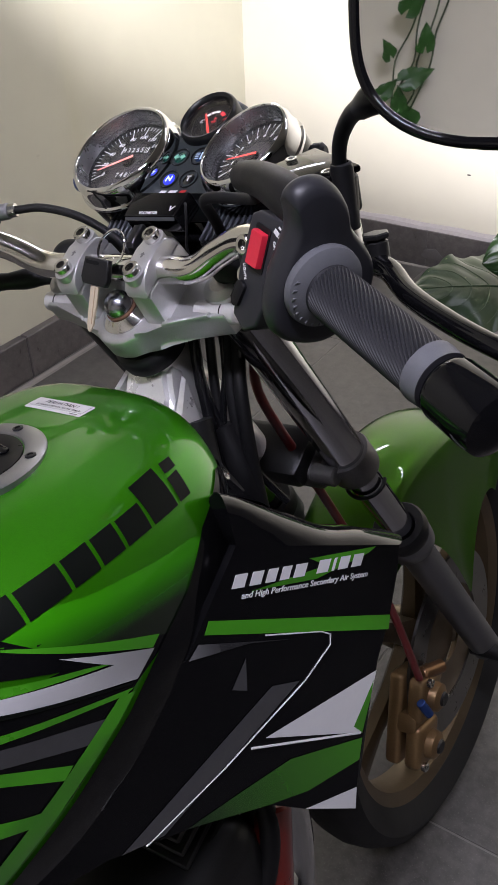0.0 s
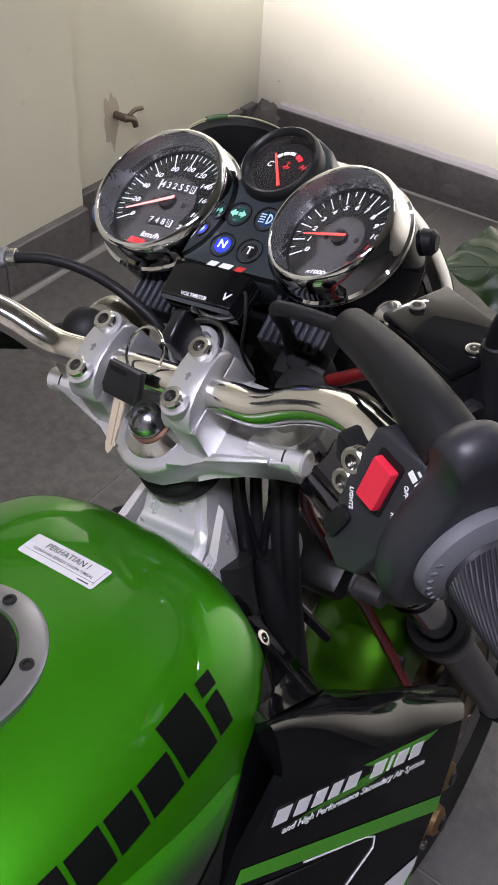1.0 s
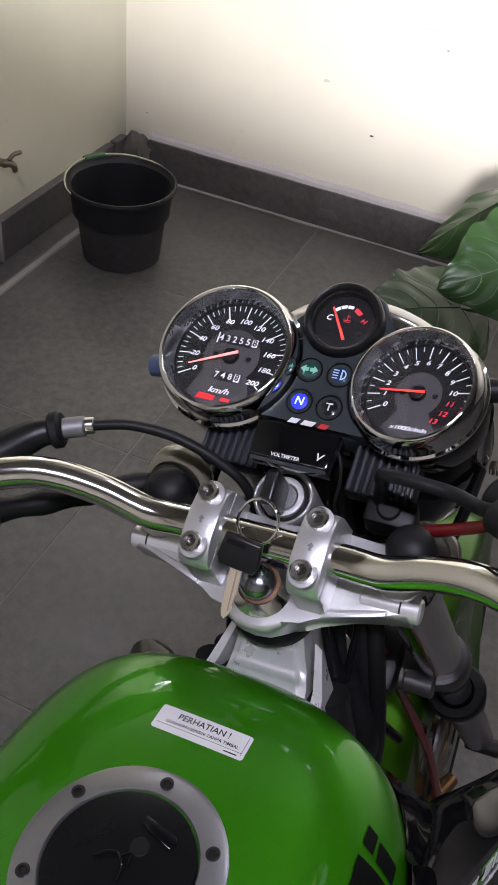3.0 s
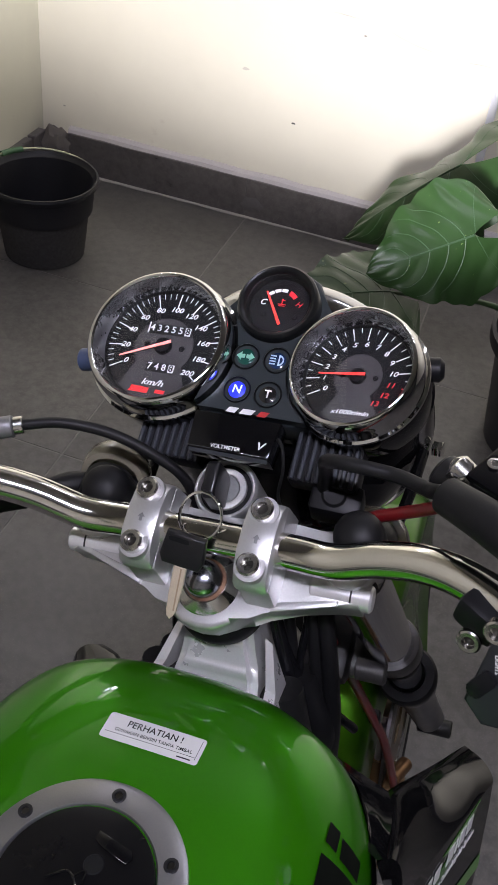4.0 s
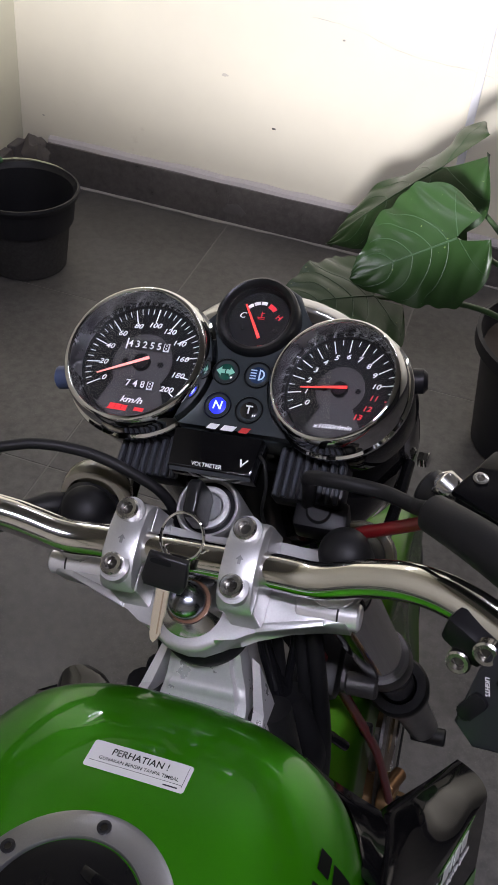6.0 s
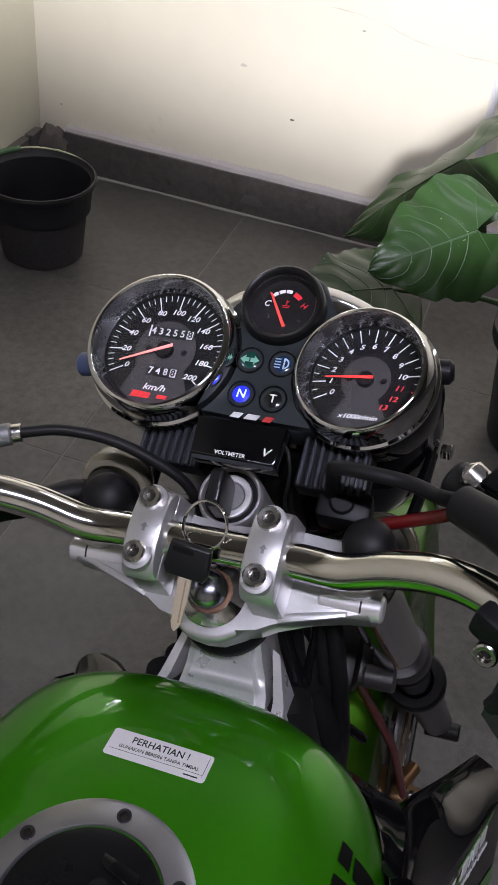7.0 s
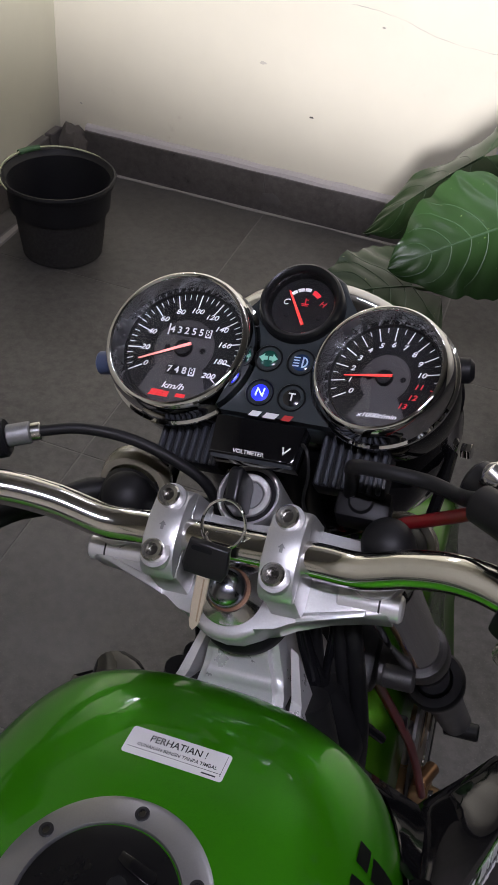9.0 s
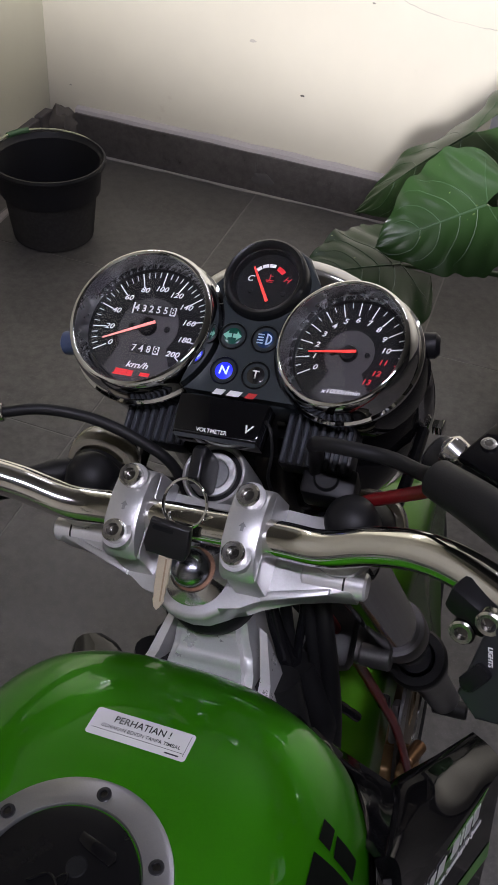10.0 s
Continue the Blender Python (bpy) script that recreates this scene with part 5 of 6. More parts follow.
def needle(m, angle, length, parent, mat, tail=0.010):
    mm = m @ Matrix.Rotation(-radians(angle), 4, 'Z')
    part("hub", lathe([(0, 0.0012), (0.0048, 0.0008), (0.0056, -0.0006), (0.0056, -0.0026)], m, 32), PLASTIC, parent, "black needle hub")
    part("needle", slab([(-0.0010, -tail), (0.0010, -tail), (0.0004, length), (-0.0004, length)], 0.0008, mm @ Matrix.Translation((0, 0, 0.0016)), 0.0002, 1), mat, parent, "thin red needle")


needle(SM, -114.5, 0.0275, speedo, NEEDLE_PALE, 0.006)
for sx in (-0.011, 0.012):
    part("dial_screw", lathe([(0, 0.0005), (0.0016, 0.0005), (0.002, 0)], SM @ Matrix.Translation((sx, 0.0, -0.0025)), 14), DIAL_BLACK, speedo)

tacho, TM = gauge("tachometer", "tachometer with white and red figures on a black dial", 0.0690, -0.0005, 1.0, -8.0)
part("dial_centre", slab([(x, y) for x, y in arc(0.0165, -140, 140, 40)][::-1] + [(-0.0195, -0.0280), (-0.010, -0.0335), (0.010, -0.0335), (0.0195, -0.0280)], 0.0003, TM @ Matrix.Translation((0, 0, -0.0028))), DIAL_GREY, tacho)
part("tick_marks", tick_ring(TM, 0.0360, [-117 + 9.9 * i for i in range(22)], 2, (0.0092, 0.0036), (0.00062, 0.0004), -0.0024), PRINT, tacho)
part("red_tick_marks", tick_ring(TM, 0.0356, [-117 + 9.9 * i for i in range(22, 27)], 2, (0.004, 0.003), (0.0008, 0.0006), -0.0024), PRINT_RED, tacho)
for i in range(14):
    a = radians(-117 + 19.8 * i)
    part("figure", text(str(i), 0.0049, TM @ Matrix.Translation((0.0236 * math.sin(a), 0.0236 * math.cos(a), -0.0022)), 0.0001, 0.25, widen=1.3), PRINT if i < 11 else PRINT_RED, tacho)
part("unit_writing", text("x1000r/min", 0.0043, TM @ Matrix.Translation((0.0, -0.0262, -0.0022)), 0.0001, 0.3, widen=1.3), PRINT, tacho)
needle(TM, -94, 0.0262, tacho, NEEDLE, 0.006)
for sx in (-0.011, 0.012):
    part("dial_screw", lathe([(0, 0.0005), (0.0016, 0.0005), (0.002, 0)], TM @ Matrix.Translation((sx, 0.0, -0.0025)), 14), DIAL_BLACK, tacho)

WM = cl(0.0028, 0.0430)
temp = part("temperature_gauge", lathe([(0.0290, -0.045), (0.0290, 0.001), (0.0281, 0.0040), (0.0266, 0.0052), (0.0246, 0.0046), (0.0230, 0.0015), (0.0218, -0.0060), (0.0, -0.0060)], WM, 64), PLASTIC_SATIN, bike, "small round temperature gauge in a black rim", angle=50)
glass = part("dial_glass", lathe([(0, 0.0014), (0.0226, 0.0010), (0.0226, 0.0002), (0, 0.0006)], WM, 48), GLASS, temp)
glass.visible_shadow = False
part("dial", lathe([(0, -0.0056), (0.0214, -0.0056)], WM, 48), DIAL_BLACK, temp, "black dial face")
for a0, a1 in ((-48, -31), (-28, -9), (-6, 13)):
    part("scale_mark", sector(WM, 0.0118, 0.0142, a0, a1, -0.0054, 8), PRINT, temp)
part("scale_mark", sector(WM, 0.0108, 0.0142, 22, 50, -0.0054, 8), PRINT_RED, temp)
part("figure", text("C", 0.0062, WM @ pose(-0.0130, 0.0024, -0.0052), 0.0001, 0.3), PRINT, temp)
part("figure", text("H", 0.0056, WM @ pose(0.0128, 0.0034, -0.0052, 0, 0, -20), 0.0001, 0.3), PRINT_RED, temp)
part("symbol", join(box((0.0007, 0.0040, 0.0003), WM @ pose(0.0008, 0.0045, -0.0053)), box((0.0056, 0.0006, 0.0003), WM @ pose(0.0008, 0.0022, -0.0053)), box((0.0046, 0.0005, 0.0003), WM @ pose(0.0008, 0.0010, -0.0053)), box((0.002, 0.0005, 0.0003), WM @ pose(0.0018, 0.0055, -0.0053))), PRINT_RED, temp)
part("needle", slab([(-0.0011, -0.001), (0.0011, -0.001), (0.0006, 0.0272), (-0.0006, 0.0272)], 0.0008, WM @ Matrix.Translation((0.0024, -0.0128, -0.0046)) @ Matrix.Rotation(radians(31), 4, 'Z')), NEEDLE, temp, "red needle")
for sx in (-0.0105, 0.0125):
    part("dial_screw", lathe([(0, 0.0005), (0.0014, 0.0005), (0.0018, 0)], WM @ Matrix.Translation((sx, -0.0068, -0.0056)), 14), PLASTIC, temp)


def warning_lamp(x, y, lens, label, icons, icon_mat):
    m = cl(x, y, -0.002)
    ob = part("warning_lamp", lathe([(0.0098, -0.004), (0.0098, 0.0004), (0.0092, 0.0012), (0.0083, 0.0002), (0.0081, -0.0012), (0, -0.0012)], m, 36), PLASTIC_SATIN, panel, label)
    part("lens", lathe([(0, 0.0006), (0.0056, 0.0002), (0.0080, -0.0010)], m, 32), lens, panel)
    for bm in icons(m @ Matrix.Translation((0, 0, 0.0008))):
        part("symbol", bm, icon_mat, panel)


def arrow(m, s):
    return slab([(s * 0.0005, 0.0014), (s * 0.0030, 0.0014), (s * 0.0030, 0.0032), (s * 0.0066, 0.0), (s * 0.0030, -0.0032), (s * 0.0030, -0.0014), (s * 0.0005, -0.0014)][::-s], 0.0003, m)


warning_lamp(-0.0100, 0.0008, GREEN_LENS, "dark green turn signal lamp", lambda m: [arrow(m, 1), arrow(m, -1)], ICON_GREEN)
warning_lamp(0.0125, 0.0012, BLUE_LENS, "dark blue main beam lamp", lambda m: [sector(m @ Matrix.Translation((0.001, 0, 0)), 0.0030, 0.0040, 0, 180, 0, 10), box((0.001, 0.0078, 0.0003), m @ pose(0.0014, 0, 0))] + [box((0.0042, 0.0008, 0.0003), m @ pose(-0.0030, -0.003 + 0.002 * i, 0)) for i in range(4)], ICON_BLUE)
warning_lamp(-0.0098, -0.0240, BLUE_LIGHT, "blue lit neutral lamp", lambda m: [text("N", 0.0085, m, 0.0002, 0.1)], glowing("white hot letter", (0.55, 0.65, 1.0), 2.0))
warning_lamp(0.0124, -0.0243, BLACK_LENS, "dark lamp with a letter T", lambda m: [text("T", 0.0080, m, 0.0002)], WHITE)

# voltmeter under the panel
VM = cl(-0.0015, -0.0575, 0.0065) @ pose(0, 0, 0, -2, 0, 0)
volt = part("voltmeter", slab([(-0.0305, 0.0125), (0.0305, 0.0125), (0.0285, -0.0145), (-0.0285, -0.0145)][::-1], 0.020, VM @ Matrix.Translation((0, 0, -0.020)), 0.002, 2), BLACK_GLOSS, bike, "small glossy black voltmeter box")
part("voltmeter_writing", text("VOLTMETER", 0.0038, VM @ pose(-0.002, -0.0112, 0.0002), 0.0002), WHITE, volt)
part("voltmeter_writing", text("V", 0.0075, VM @ pose(0.0205, -0.0065, 0.0002), 0.0002, 0.25, widen=1.2), WHITE, volt)
# Greyer than the box: the bevel's reflection is put into its colour.
part("edge_strip", box((0.0555, 0.0052, 0.0008), VM @ pose(0.0, -0.0144, -0.0022, 48, 0, 0), 0.0003, 1), simple("glossy grey bevel, reflection painted in", (0.045, 0.05, 0.055), 0.12, 0, 0.5, 60, 0.3), volt, "glossy bevelled lower edge")
for i, (dx, wd) in enumerate(((-0.0110, 0.0092), (-0.0002, 0.0112), (0.0110, 0.0086))):
    part("maker_mark", slab([(-wd / 2, -0.0019), (wd / 2 - 0.0025, -0.0019), (wd / 2, 0.0019), (-wd / 2 + 0.0025, 0.0019)], 0.0003, cl(dx + 0.002, -0.0390, -0.0016)), (WHITE, WHITE, RED_PRINT)[i], panel)

# ribbed brackets below the gauges
for s in (-1, 1):
    rb = part("ribbed_bracket", box((0.048, 0.038, 0.020), cl(s * 0.057, -0.054, -0.036), 0.002, 2), PLASTIC, bike, "ribbed black plastic bracket")
    for i in range(8):
        part("rib", box((0.0032, 0.037, 0.005), cl(s * 0.057 - 0.0205 + 0.0058 * i, -0.054, -0.0245), 0.0008, 1), RIB_GREY, rb)
part("reset_knob", join(rod(cl(-0.120, -0.014, -0.012).translation, cl(-0.1365, -0.016, -0.013).translation, 0.0085, 14, 0.001)), BLUE_PLASTIC, bike, "blue-grey trip reset knob")
part("side_knob", rod(cl(0.108, 0.020, -0.024).translation, cl(0.121, 0.022, -0.025).translation, 0.0085, 20, 0.003), PLASTIC, bike)

# ignition lock with its keys
LOCK_METAL = simple("worn grey lock metal", (0.62, 0.62, 0.60), 0.34, 0.75, 0, 700, 0.5, 0.5)
IG = TRI @ Matrix.Translation((-0.0075, 0.0665, -0.006))
lock = part("ignition_lock", lathe([(0, -0.045), (0.0222, -0.045), (0.0226, 0.0010), (0.0222, 0.0036), (0.0210, 0.0052), (0.0196, 0.0050), (0.0186, 0.0034), (0.0180, 0.0012), (0, 0.0012)], IG, 56), LOCK_METAL, bike, "round silver ignition lock")
part("lock_ring", lathe([(0.0150, 0.0018), (0.0148, 0.0046), (0.0120, 0.0052), (0.0105, 0.0046), (0.0100, 0.002)], IG, 48), LOCK_METAL, lock, "worn grey lock ring")
# Flat black ring that paints the dark of the gap inside the rim.
part("lock_gap", lathe([(0.0181, 0.0017), (0.0150, 0.0017)], IG, 48), DIAL_BLACK, lock, "dark gap inside the lock rim, painted black")
part("barrel", lathe([(0, 0.0036), (0.0092, 0.0036), (0.0100, 0.0026)], IG, 40), ALLOY_DULL, lock)
KH = IG @ pose(-0.0010, -0.0045, 0.0045, 0, 0, 94)
part("key_head", slab([(-0.0095, 0.0), (0.0095, 0.0), (0.0135, 0.007), (0.0130, 0.029), (0.0095, 0.0325), (-0.0095, 0.0325), (-0.0130, 0.029), (-0.0135, 0.007)], 0.0092, KH @ pose(0, 0.0046, 0, 90, 0, 0), 0.0022, 3), KEY_BLACK, lock, "black key head in the lock")
RGM = frame_of((-0.0005, 0.0225, 1.0130), (0.05, -0.80, 0.60), (1, 0.0, -0.1))
part("key_ring", tube([RGM @ Vector((0.0135 * math.cos(radians(a)), 0.0150 * math.sin(radians(a)), 0.0006 * math.sin(radians(a * 2)))) for a in range(0, 361, 12)], 0.0010, 8, 2, False), CHROME, lock, "steel key ring")
K2 = frame_of((-0.0060, 0.0055, 0.9990), (0.05, -0.93, 0.36), (1, 0.02, -0.17))
key = part("spare_key", slab([(-0.0125, 0.0105), (0.0130, 0.0105), (0.0138, -0.006), (0.0115, -0.0115), (-0.0125, -0.0115), (-0.0150, -0.006)], 0.0065, K2 @ Matrix.Translation((0, 0, -0.0035)), 0.0018, 3), KEY_BLACK, lock, "hanging key with a black plastic head")
part("key_slot", slab(rounded(0.0135, 0.0032, 0.0015), 0.0004, K2 @ pose(-0.0035, 0.0068, 0.0030)), DIAL_BLACK, lock)
blade = [(-0.0045, -0.012), (0.0040, -0.012), (0.0038, -0.030), (0.0026, -0.032), (0.0034, -0.036), (0.0022, -0.039), (0.0030, -0.043), (0.0012, -0.047), (-0.0008, -0.050), (-0.0030, -0.048), (-0.0042, -0.043), (-0.0034, -0.039), (-0.0045, -0.034)]
part("key_blade", slab(blade, 0.0022, K2 @ Matrix.Translation((0, 0, -0.001)) , 0.0004, 1), BRASS, lock, "worn brass key blade")
part("key_groove", box((0.0010, 0.030, 0.0024), K2 @ pose(0.0008, -0.028, 0.0001)), BRASS_DARK, lock)

# -- headlight and turn signals --
HLM = frame_of((0.0, 0.215, 0.95), (0, 1, -0.06), (1, 0, 0))
headlight = part("headlight", lathe([(0, -0.085), (0.05, -0.08), (0.085, -0.055), (0.100, -0.02), (0.103, 0.0), (0.10, 0.004)], HLM, 64), BLACK_GLOSS, bike, "round headlight with a chrome rim, switched on")
part("headlight_rim", lathe([(0.1020, -0.006), (0.1060, -0.005), (0.1092, 0.000), (0.1108, 0.007), (0.1105, 0.015), (0.1080, 0.022), (0.1035, 0.027), (0.0980, 0.029), (0.095, 0.027)], HLM, 96), FORK_CHROME, headlight, "wide chrome rim")
part("headlight_glass", lathe([(0, 0.045), (0.05, 0.042), (0.085, 0.033), (0.096, 0.026)], HLM, 48), clear("headlight glass", 0.1), headlight)
for s in (-1, 1):
    part("headlight_bracket", tube([(s * 0.106, 0.210, 0.938), (s * 0.104, 0.17, 0.93), (s * 0.098, 0.12, 0.92), (s * 0.09, 0.08, 0.915)], 0.0045, 12), BLACK_GLOSS, headlight)
    hex_bolt(frame_of((s * 0.112, 0.219, 0.936), (s, -0.15, 0.1)), 0.0065, 0.008, headlight, CHROME)
    SGM = frame_of((0.0890, 0.100, 0.939) if s == 1 else (-0.1015, 0.085, 0.964), (0.0, 0.74, -0.67) if s == 1 else (-0.12, 1, -0.05))
    sig = part("turn_signal", lathe([(0, -0.030), (0.008, -0.0292), (0.0145, -0.0252), (0.0180, -0.0185), (0.0194, -0.009), (0.0198, 0.0)], SGM, 40), RUBBER, bike, "round turn signal with a pale amber lens")
    part("signal_lens", lathe([(0.0200, 0.004), (0.0245, 0.005), (0.0260, 0.010), (0.0255, 0.019), (0.021, 0.027), (0, 0.030)], SGM, 40), AMBER, sig, "pale amber fluted lens")
    part("signal_stalk", rod(SGM.translation, (s * 0.080, 0.085, 0.93), 0.008, 16), RUBBER, sig)

# -- fork, wheel, mudguard --
CLAMP_GREY = simple("oily grey cast metal", (0.13, 0.125, 0.12), 0.45, 0.6, 0, 60, 0.4, 0.2)
FD = Vector((0.026, math.sin(radians(RAKE)), -math.cos(radians(RAKE)))).normalized()


def fork_at(s, d, fwd=0.0):
    """A point d metres down the fork leg."""
    return at(s * 0.088, 0.031 + fwd, 0.0) + FD * d


for s in (1, -1):
    leg = part("fork_leg", rod(fork_at(s, -0.004), fork_at(s, 0.45), 0.0178, 36), FORK_CHROME, bike, "chromed fork tube with a grey painted slider")
    part("fork_cover", rod(fork_at(s, 0.016), fork_at(s, 0.250), 0.0212, 32, 0.001), FORK_CHROME if s == 1 else DARK, leg)
    part("slider", rod(fork_at(s, 0.43), fork_at(s, 0.795), 0.0212, 36, 0.003), FORK_GREY, leg, "grey painted fork slider")
    part("dust_seal", lathe([(0.0185, 0.006), (0.0200, 0.0015), (0.0290, 0.0), (0.0315, 0.004), (0.0318, 0.014), (0.030, 0.022), (0.017, 0.022)], frame_of(fork_at(s, 0.412), FD), 40), RUBBER, leg, "black rubber dust seal")
    part("seal_ring", lathe([(0.0295, 0.0), (0.0308, 0.003), (0.0300, 0.024), (0.024, 0.034), (0.0205, 0.036)], frame_of(fork_at(s, 0.430), FD), 40), FORK_GREY, leg)
    lower = part("lower_clamp", join(lathe([(0.0175, 0.0), (0.025, 0.0), (0.0262, 0.003), (0.0262, 0.031), (0.025, 0.034), (0.0175, 0.034)], frame_of(fork_at(s, 0.249), FD), 36),
                                    box((0.060, 0.045, 0.030), frame_of(fork_at(s, 0.266) + Vector((-s * 0.046, -0.012, -0.004)), FD), 0.008, 3)), CLAMP_GREY, bike, "grey cast lower fork clamp")
    bolt_at = fork_at(s, 0.266) + Vector((-s * 0.006, -0.030, -0.002))
    part("pinch_boss", rod(bolt_at - Vector((s * 0.02, 0, 0)), bolt_at + Vector((s * 0.008, 0, 0)), 0.0105, 24, 0.002), CLAMP_GREY, lower)
    socket_bolt(frame_of(bolt_at + Vector((s * 0.008, 0, 0)), (s, 0, 0)), 0.007, 0.004, "pinch_bolt", lower)
    part("cable_guide", tube([fork_at(s, 0.310) + Vector((0.021 * math.cos(radians(a)), 0.021 * math.sin(radians(a)) * -0.87, 0.021 * math.sin(radians(a)) * -0.48)) for a in range(-20, 200, 20)], 0.0022, 8, 2), RUBBER, leg)
part("steering_stem", rod(at(0, 0, -0.02), at(0, 0, -0.26), 0.02, 28), DARK, bike)
part("stem_bridge", box((0.13, 0.06, 0.03), frame_of(at(0, 0.015, -0.245), AX), 0.008, 2), DARK, bike)

AXLE = Vector((0.018, 0.396, 0.302))
WH = frame_of(AXLE, (1, 0, 0), (0, 1, 0))


def tor(profile, seg=96):
    """Turns (radius, sideways) points round the axle."""
    return lathe(profile + profile[:1], WH, seg)


wheel = part("front_wheel", tor([(0.241, -0.032), (0.250, -0.033), (0.250, -0.029), (0.233, -0.021), (0.228, 0.0), (0.233, 0.021), (0.250, 0.029), (0.250, 0.033), (0.241, 0.032), (0.223, 0.023), (0.216, 0.0), (0.223, -0.023)]), BRONZE, bike, "bronze cast wheel with a black road tyre")
part("tyre", tor([(0.240, -0.032), (0.256, -0.044), (0.274, -0.049), (0.289, -0.042), (0.298, -0.023), (0.302, 0.0), (0.298, 0.023), (0.289, 0.042), (0.274, 0.049), (0.256, 0.044), (0.240, 0.032)]), TYRE, wheel, "black rubber tyre")
part("hub", lathe([(0, -0.045), (0.03, -0.045), (0.034, -0.02), (0.034, 0.02), (0.03, 0.045), (0, 0.045)], WH, 36), BRONZE, wheel)
for i in range(6):
    a = radians(60 * i + 20)
    d = Vector((0, math.cos(a), math.sin(a)))
    n = Vector((0, -math.sin(a), math.cos(a)))
    rings = []
    for k, w, t in ((0.028, 0.022, 0.018), (0.08, 0.014, 0.014), (0.16, 0.012, 0.012), (0.222, 0.020, 0.016)):
        c = AXLE + d * k
        rings.append([c + n * w + Vector((t * 0.6, 0, 0)), c + n * w * 0.5 + Vector((t, 0, 0)), c - n * w * 0.5 + Vector((t, 0, 0)), c - n * w + Vector((t * 0.6, 0, 0)), c - n * w + Vector((-t * 0.6, 0, 0)), c - n * w * 0.5 + Vector((-t, 0, 0)), c + n * w * 0.5 + Vector((-t, 0, 0)), c + n * w + Vector((-t * 0.6, 0, 0))])
    part("spoke", loft(rings), BRONZE, wheel)
part("brake_disc", lathe([(0.085, 0.0), (0.135, 0.0), (0.135, 0.004), (0.085, 0.004), (0.085, 0.0)], WH @ Matrix.Translation((0, 0, 0.052)), 72), DISC, wheel, "steel brake disc")
part("disc_carrier", lathe([(0.03, 0.0), (0.092, 0.0), (0.092, 0.003), (0.03, 0.003), (0.03, 0.0)], WH @ Matrix.Translation((0, 0, 0.050)), 48), BRONZE, wheel)
part("axle_nut", rod(Vector((0.095, 0.414, 0.287)), Vector((0.142, 0.414, 0.287)), 0.012, 20, 0.002), DARK, wheel)
# caliper behind the leg
CM = frame_of((0.072, 0.268, 0.282), (1, 0, 0), (0, 0.35, 0.94))
cal = part("brake_caliper", join(box((0.062, 0.058, 0.024), CM @ pose(-0.033, 0, 0.014), 0.008, 3), box((0.062, 0.058, 0.024), CM @ pose(0.033, 0, 0.014), 0.008, 3), box((0.13, 0.050, 0.022), CM @ pose(0, 0.004, -0.014), 0.007, 3),
                                 box((0.030, 0.040, 0.030), CM @ pose(0, 0.010, 0.004), 0.006, 2)), GOLD, bike, "gold two-piston brake caliper")
for k in (-0.034, 0.034):
    part("piston_boss", lathe([(0, 0.040), (0.012, 0.040), (0.0185, 0.036), (0.0205, 0.026), (0.0205, 0.0)], CM @ Matrix.Translation((k, -0.002, 0.0)), 28), GOLD, cal)
    part("piston_cap", lathe([(0, 0.003), (0.0085, 0.003), (0.010, 0.0)], CM @ Matrix.Translation((k, -0.002, 0.040)), 24), DARK, cal)
    socket_bolt(CM @ pose(k * 1.75, 0.016, 0.026), 0.0062, 0.006, "body_bolt", cal)
    part("pin_boss", rod(CM @ Vector((k * 1.6, -0.026, -0.02)), CM @ Vector((k * 1.6, -0.026, 0.024)), 0.009, 18, 0.002), GOLD, cal)
part("banjo_fitting", rod((0.085, 0.280, 0.348), (0.096, 0.318, 0.334), 0.0095, 18, 0.002), simple("copper fitting", (0.27, 0.15, 0.075), 0.35, 0.8), cal, "copper coloured banjo fitting")
part("bleed_nipple", rod((0.096, 0.250, 0.330), (0.104, 0.256, 0.306), 0.006, 14, 0.001), simple("blue anodised nipple", (0.03, 0.08, 0.3), 0.4, 0.6), cal, "blue anodised nipple")
part("caliper_bracket", box((0.10, 0.022, 0.010), frame_of((0.060, 0.322, 0.33), (1, 0, 0), (0, 0.5, 0.86)), 0.004, 2), ALLOY_DULL, cal)
part("brake_hose", tube([(0.062, 0.105, 0.90), (0.045, 0.115, 0.84), (0.050, 0.155, 0.74), (0.062, 0.20, 0.62), (0.082, 0.232, 0.50), (0.092, 0.262, 0.360)], 0.0050, 14), RED_HOSE, bike, "red braided brake hose")
part("hose_clip", box((0.014, 0.008, 0.02), pose(0.072, 0.22, 0.56), 0.002, 1), DARK, bike)

fend = []
for i in range(41):
    deg = 34 + 110 * i / 40
    a = radians(deg)
    r = 0.316 + 0.010 * math.sin(radians(180 * i / 40))
    c, s_ = math.cos(a), math.sin(a)
    w = 0.060 - 0.008 * abs(i / 40 - 0.45) * 2
    lobe = math.exp(-((deg - 76) / 22) ** 2)      # the long flared tongue that hangs beside the fork foot
    ring = []
    for k in range(-14, 15):
        side, u = math.copysign(1, k), max(0, abs(k) - 8) / 6
        b = radians(90 * min(1, abs(k) / 8))
        x = w * math.sin(b) + u * (0.004 + 0.024 * lobe) - 0.010 * lobe * math.sin(math.pi * u)
        drop = 0.026 * (1 - math.cos(b)) ** 1.3 - 0.004 * (abs(k) == 8) + u * (0.050 + 0.165 * lobe)
        ring.append((0.016 + side * x, 0.392 + (r - drop) * c, 0.306 + (r - drop) * s_))
    fend.append(ring)
fm = loft(fend, closed=False)
bmesh.ops.solidify(fm, geom=fm.faces[:], thickness=0.003)
part("front_mudguard", fm, FENDER_WARM_GREEN, bike, "glossy green front mudguard", angle=60)

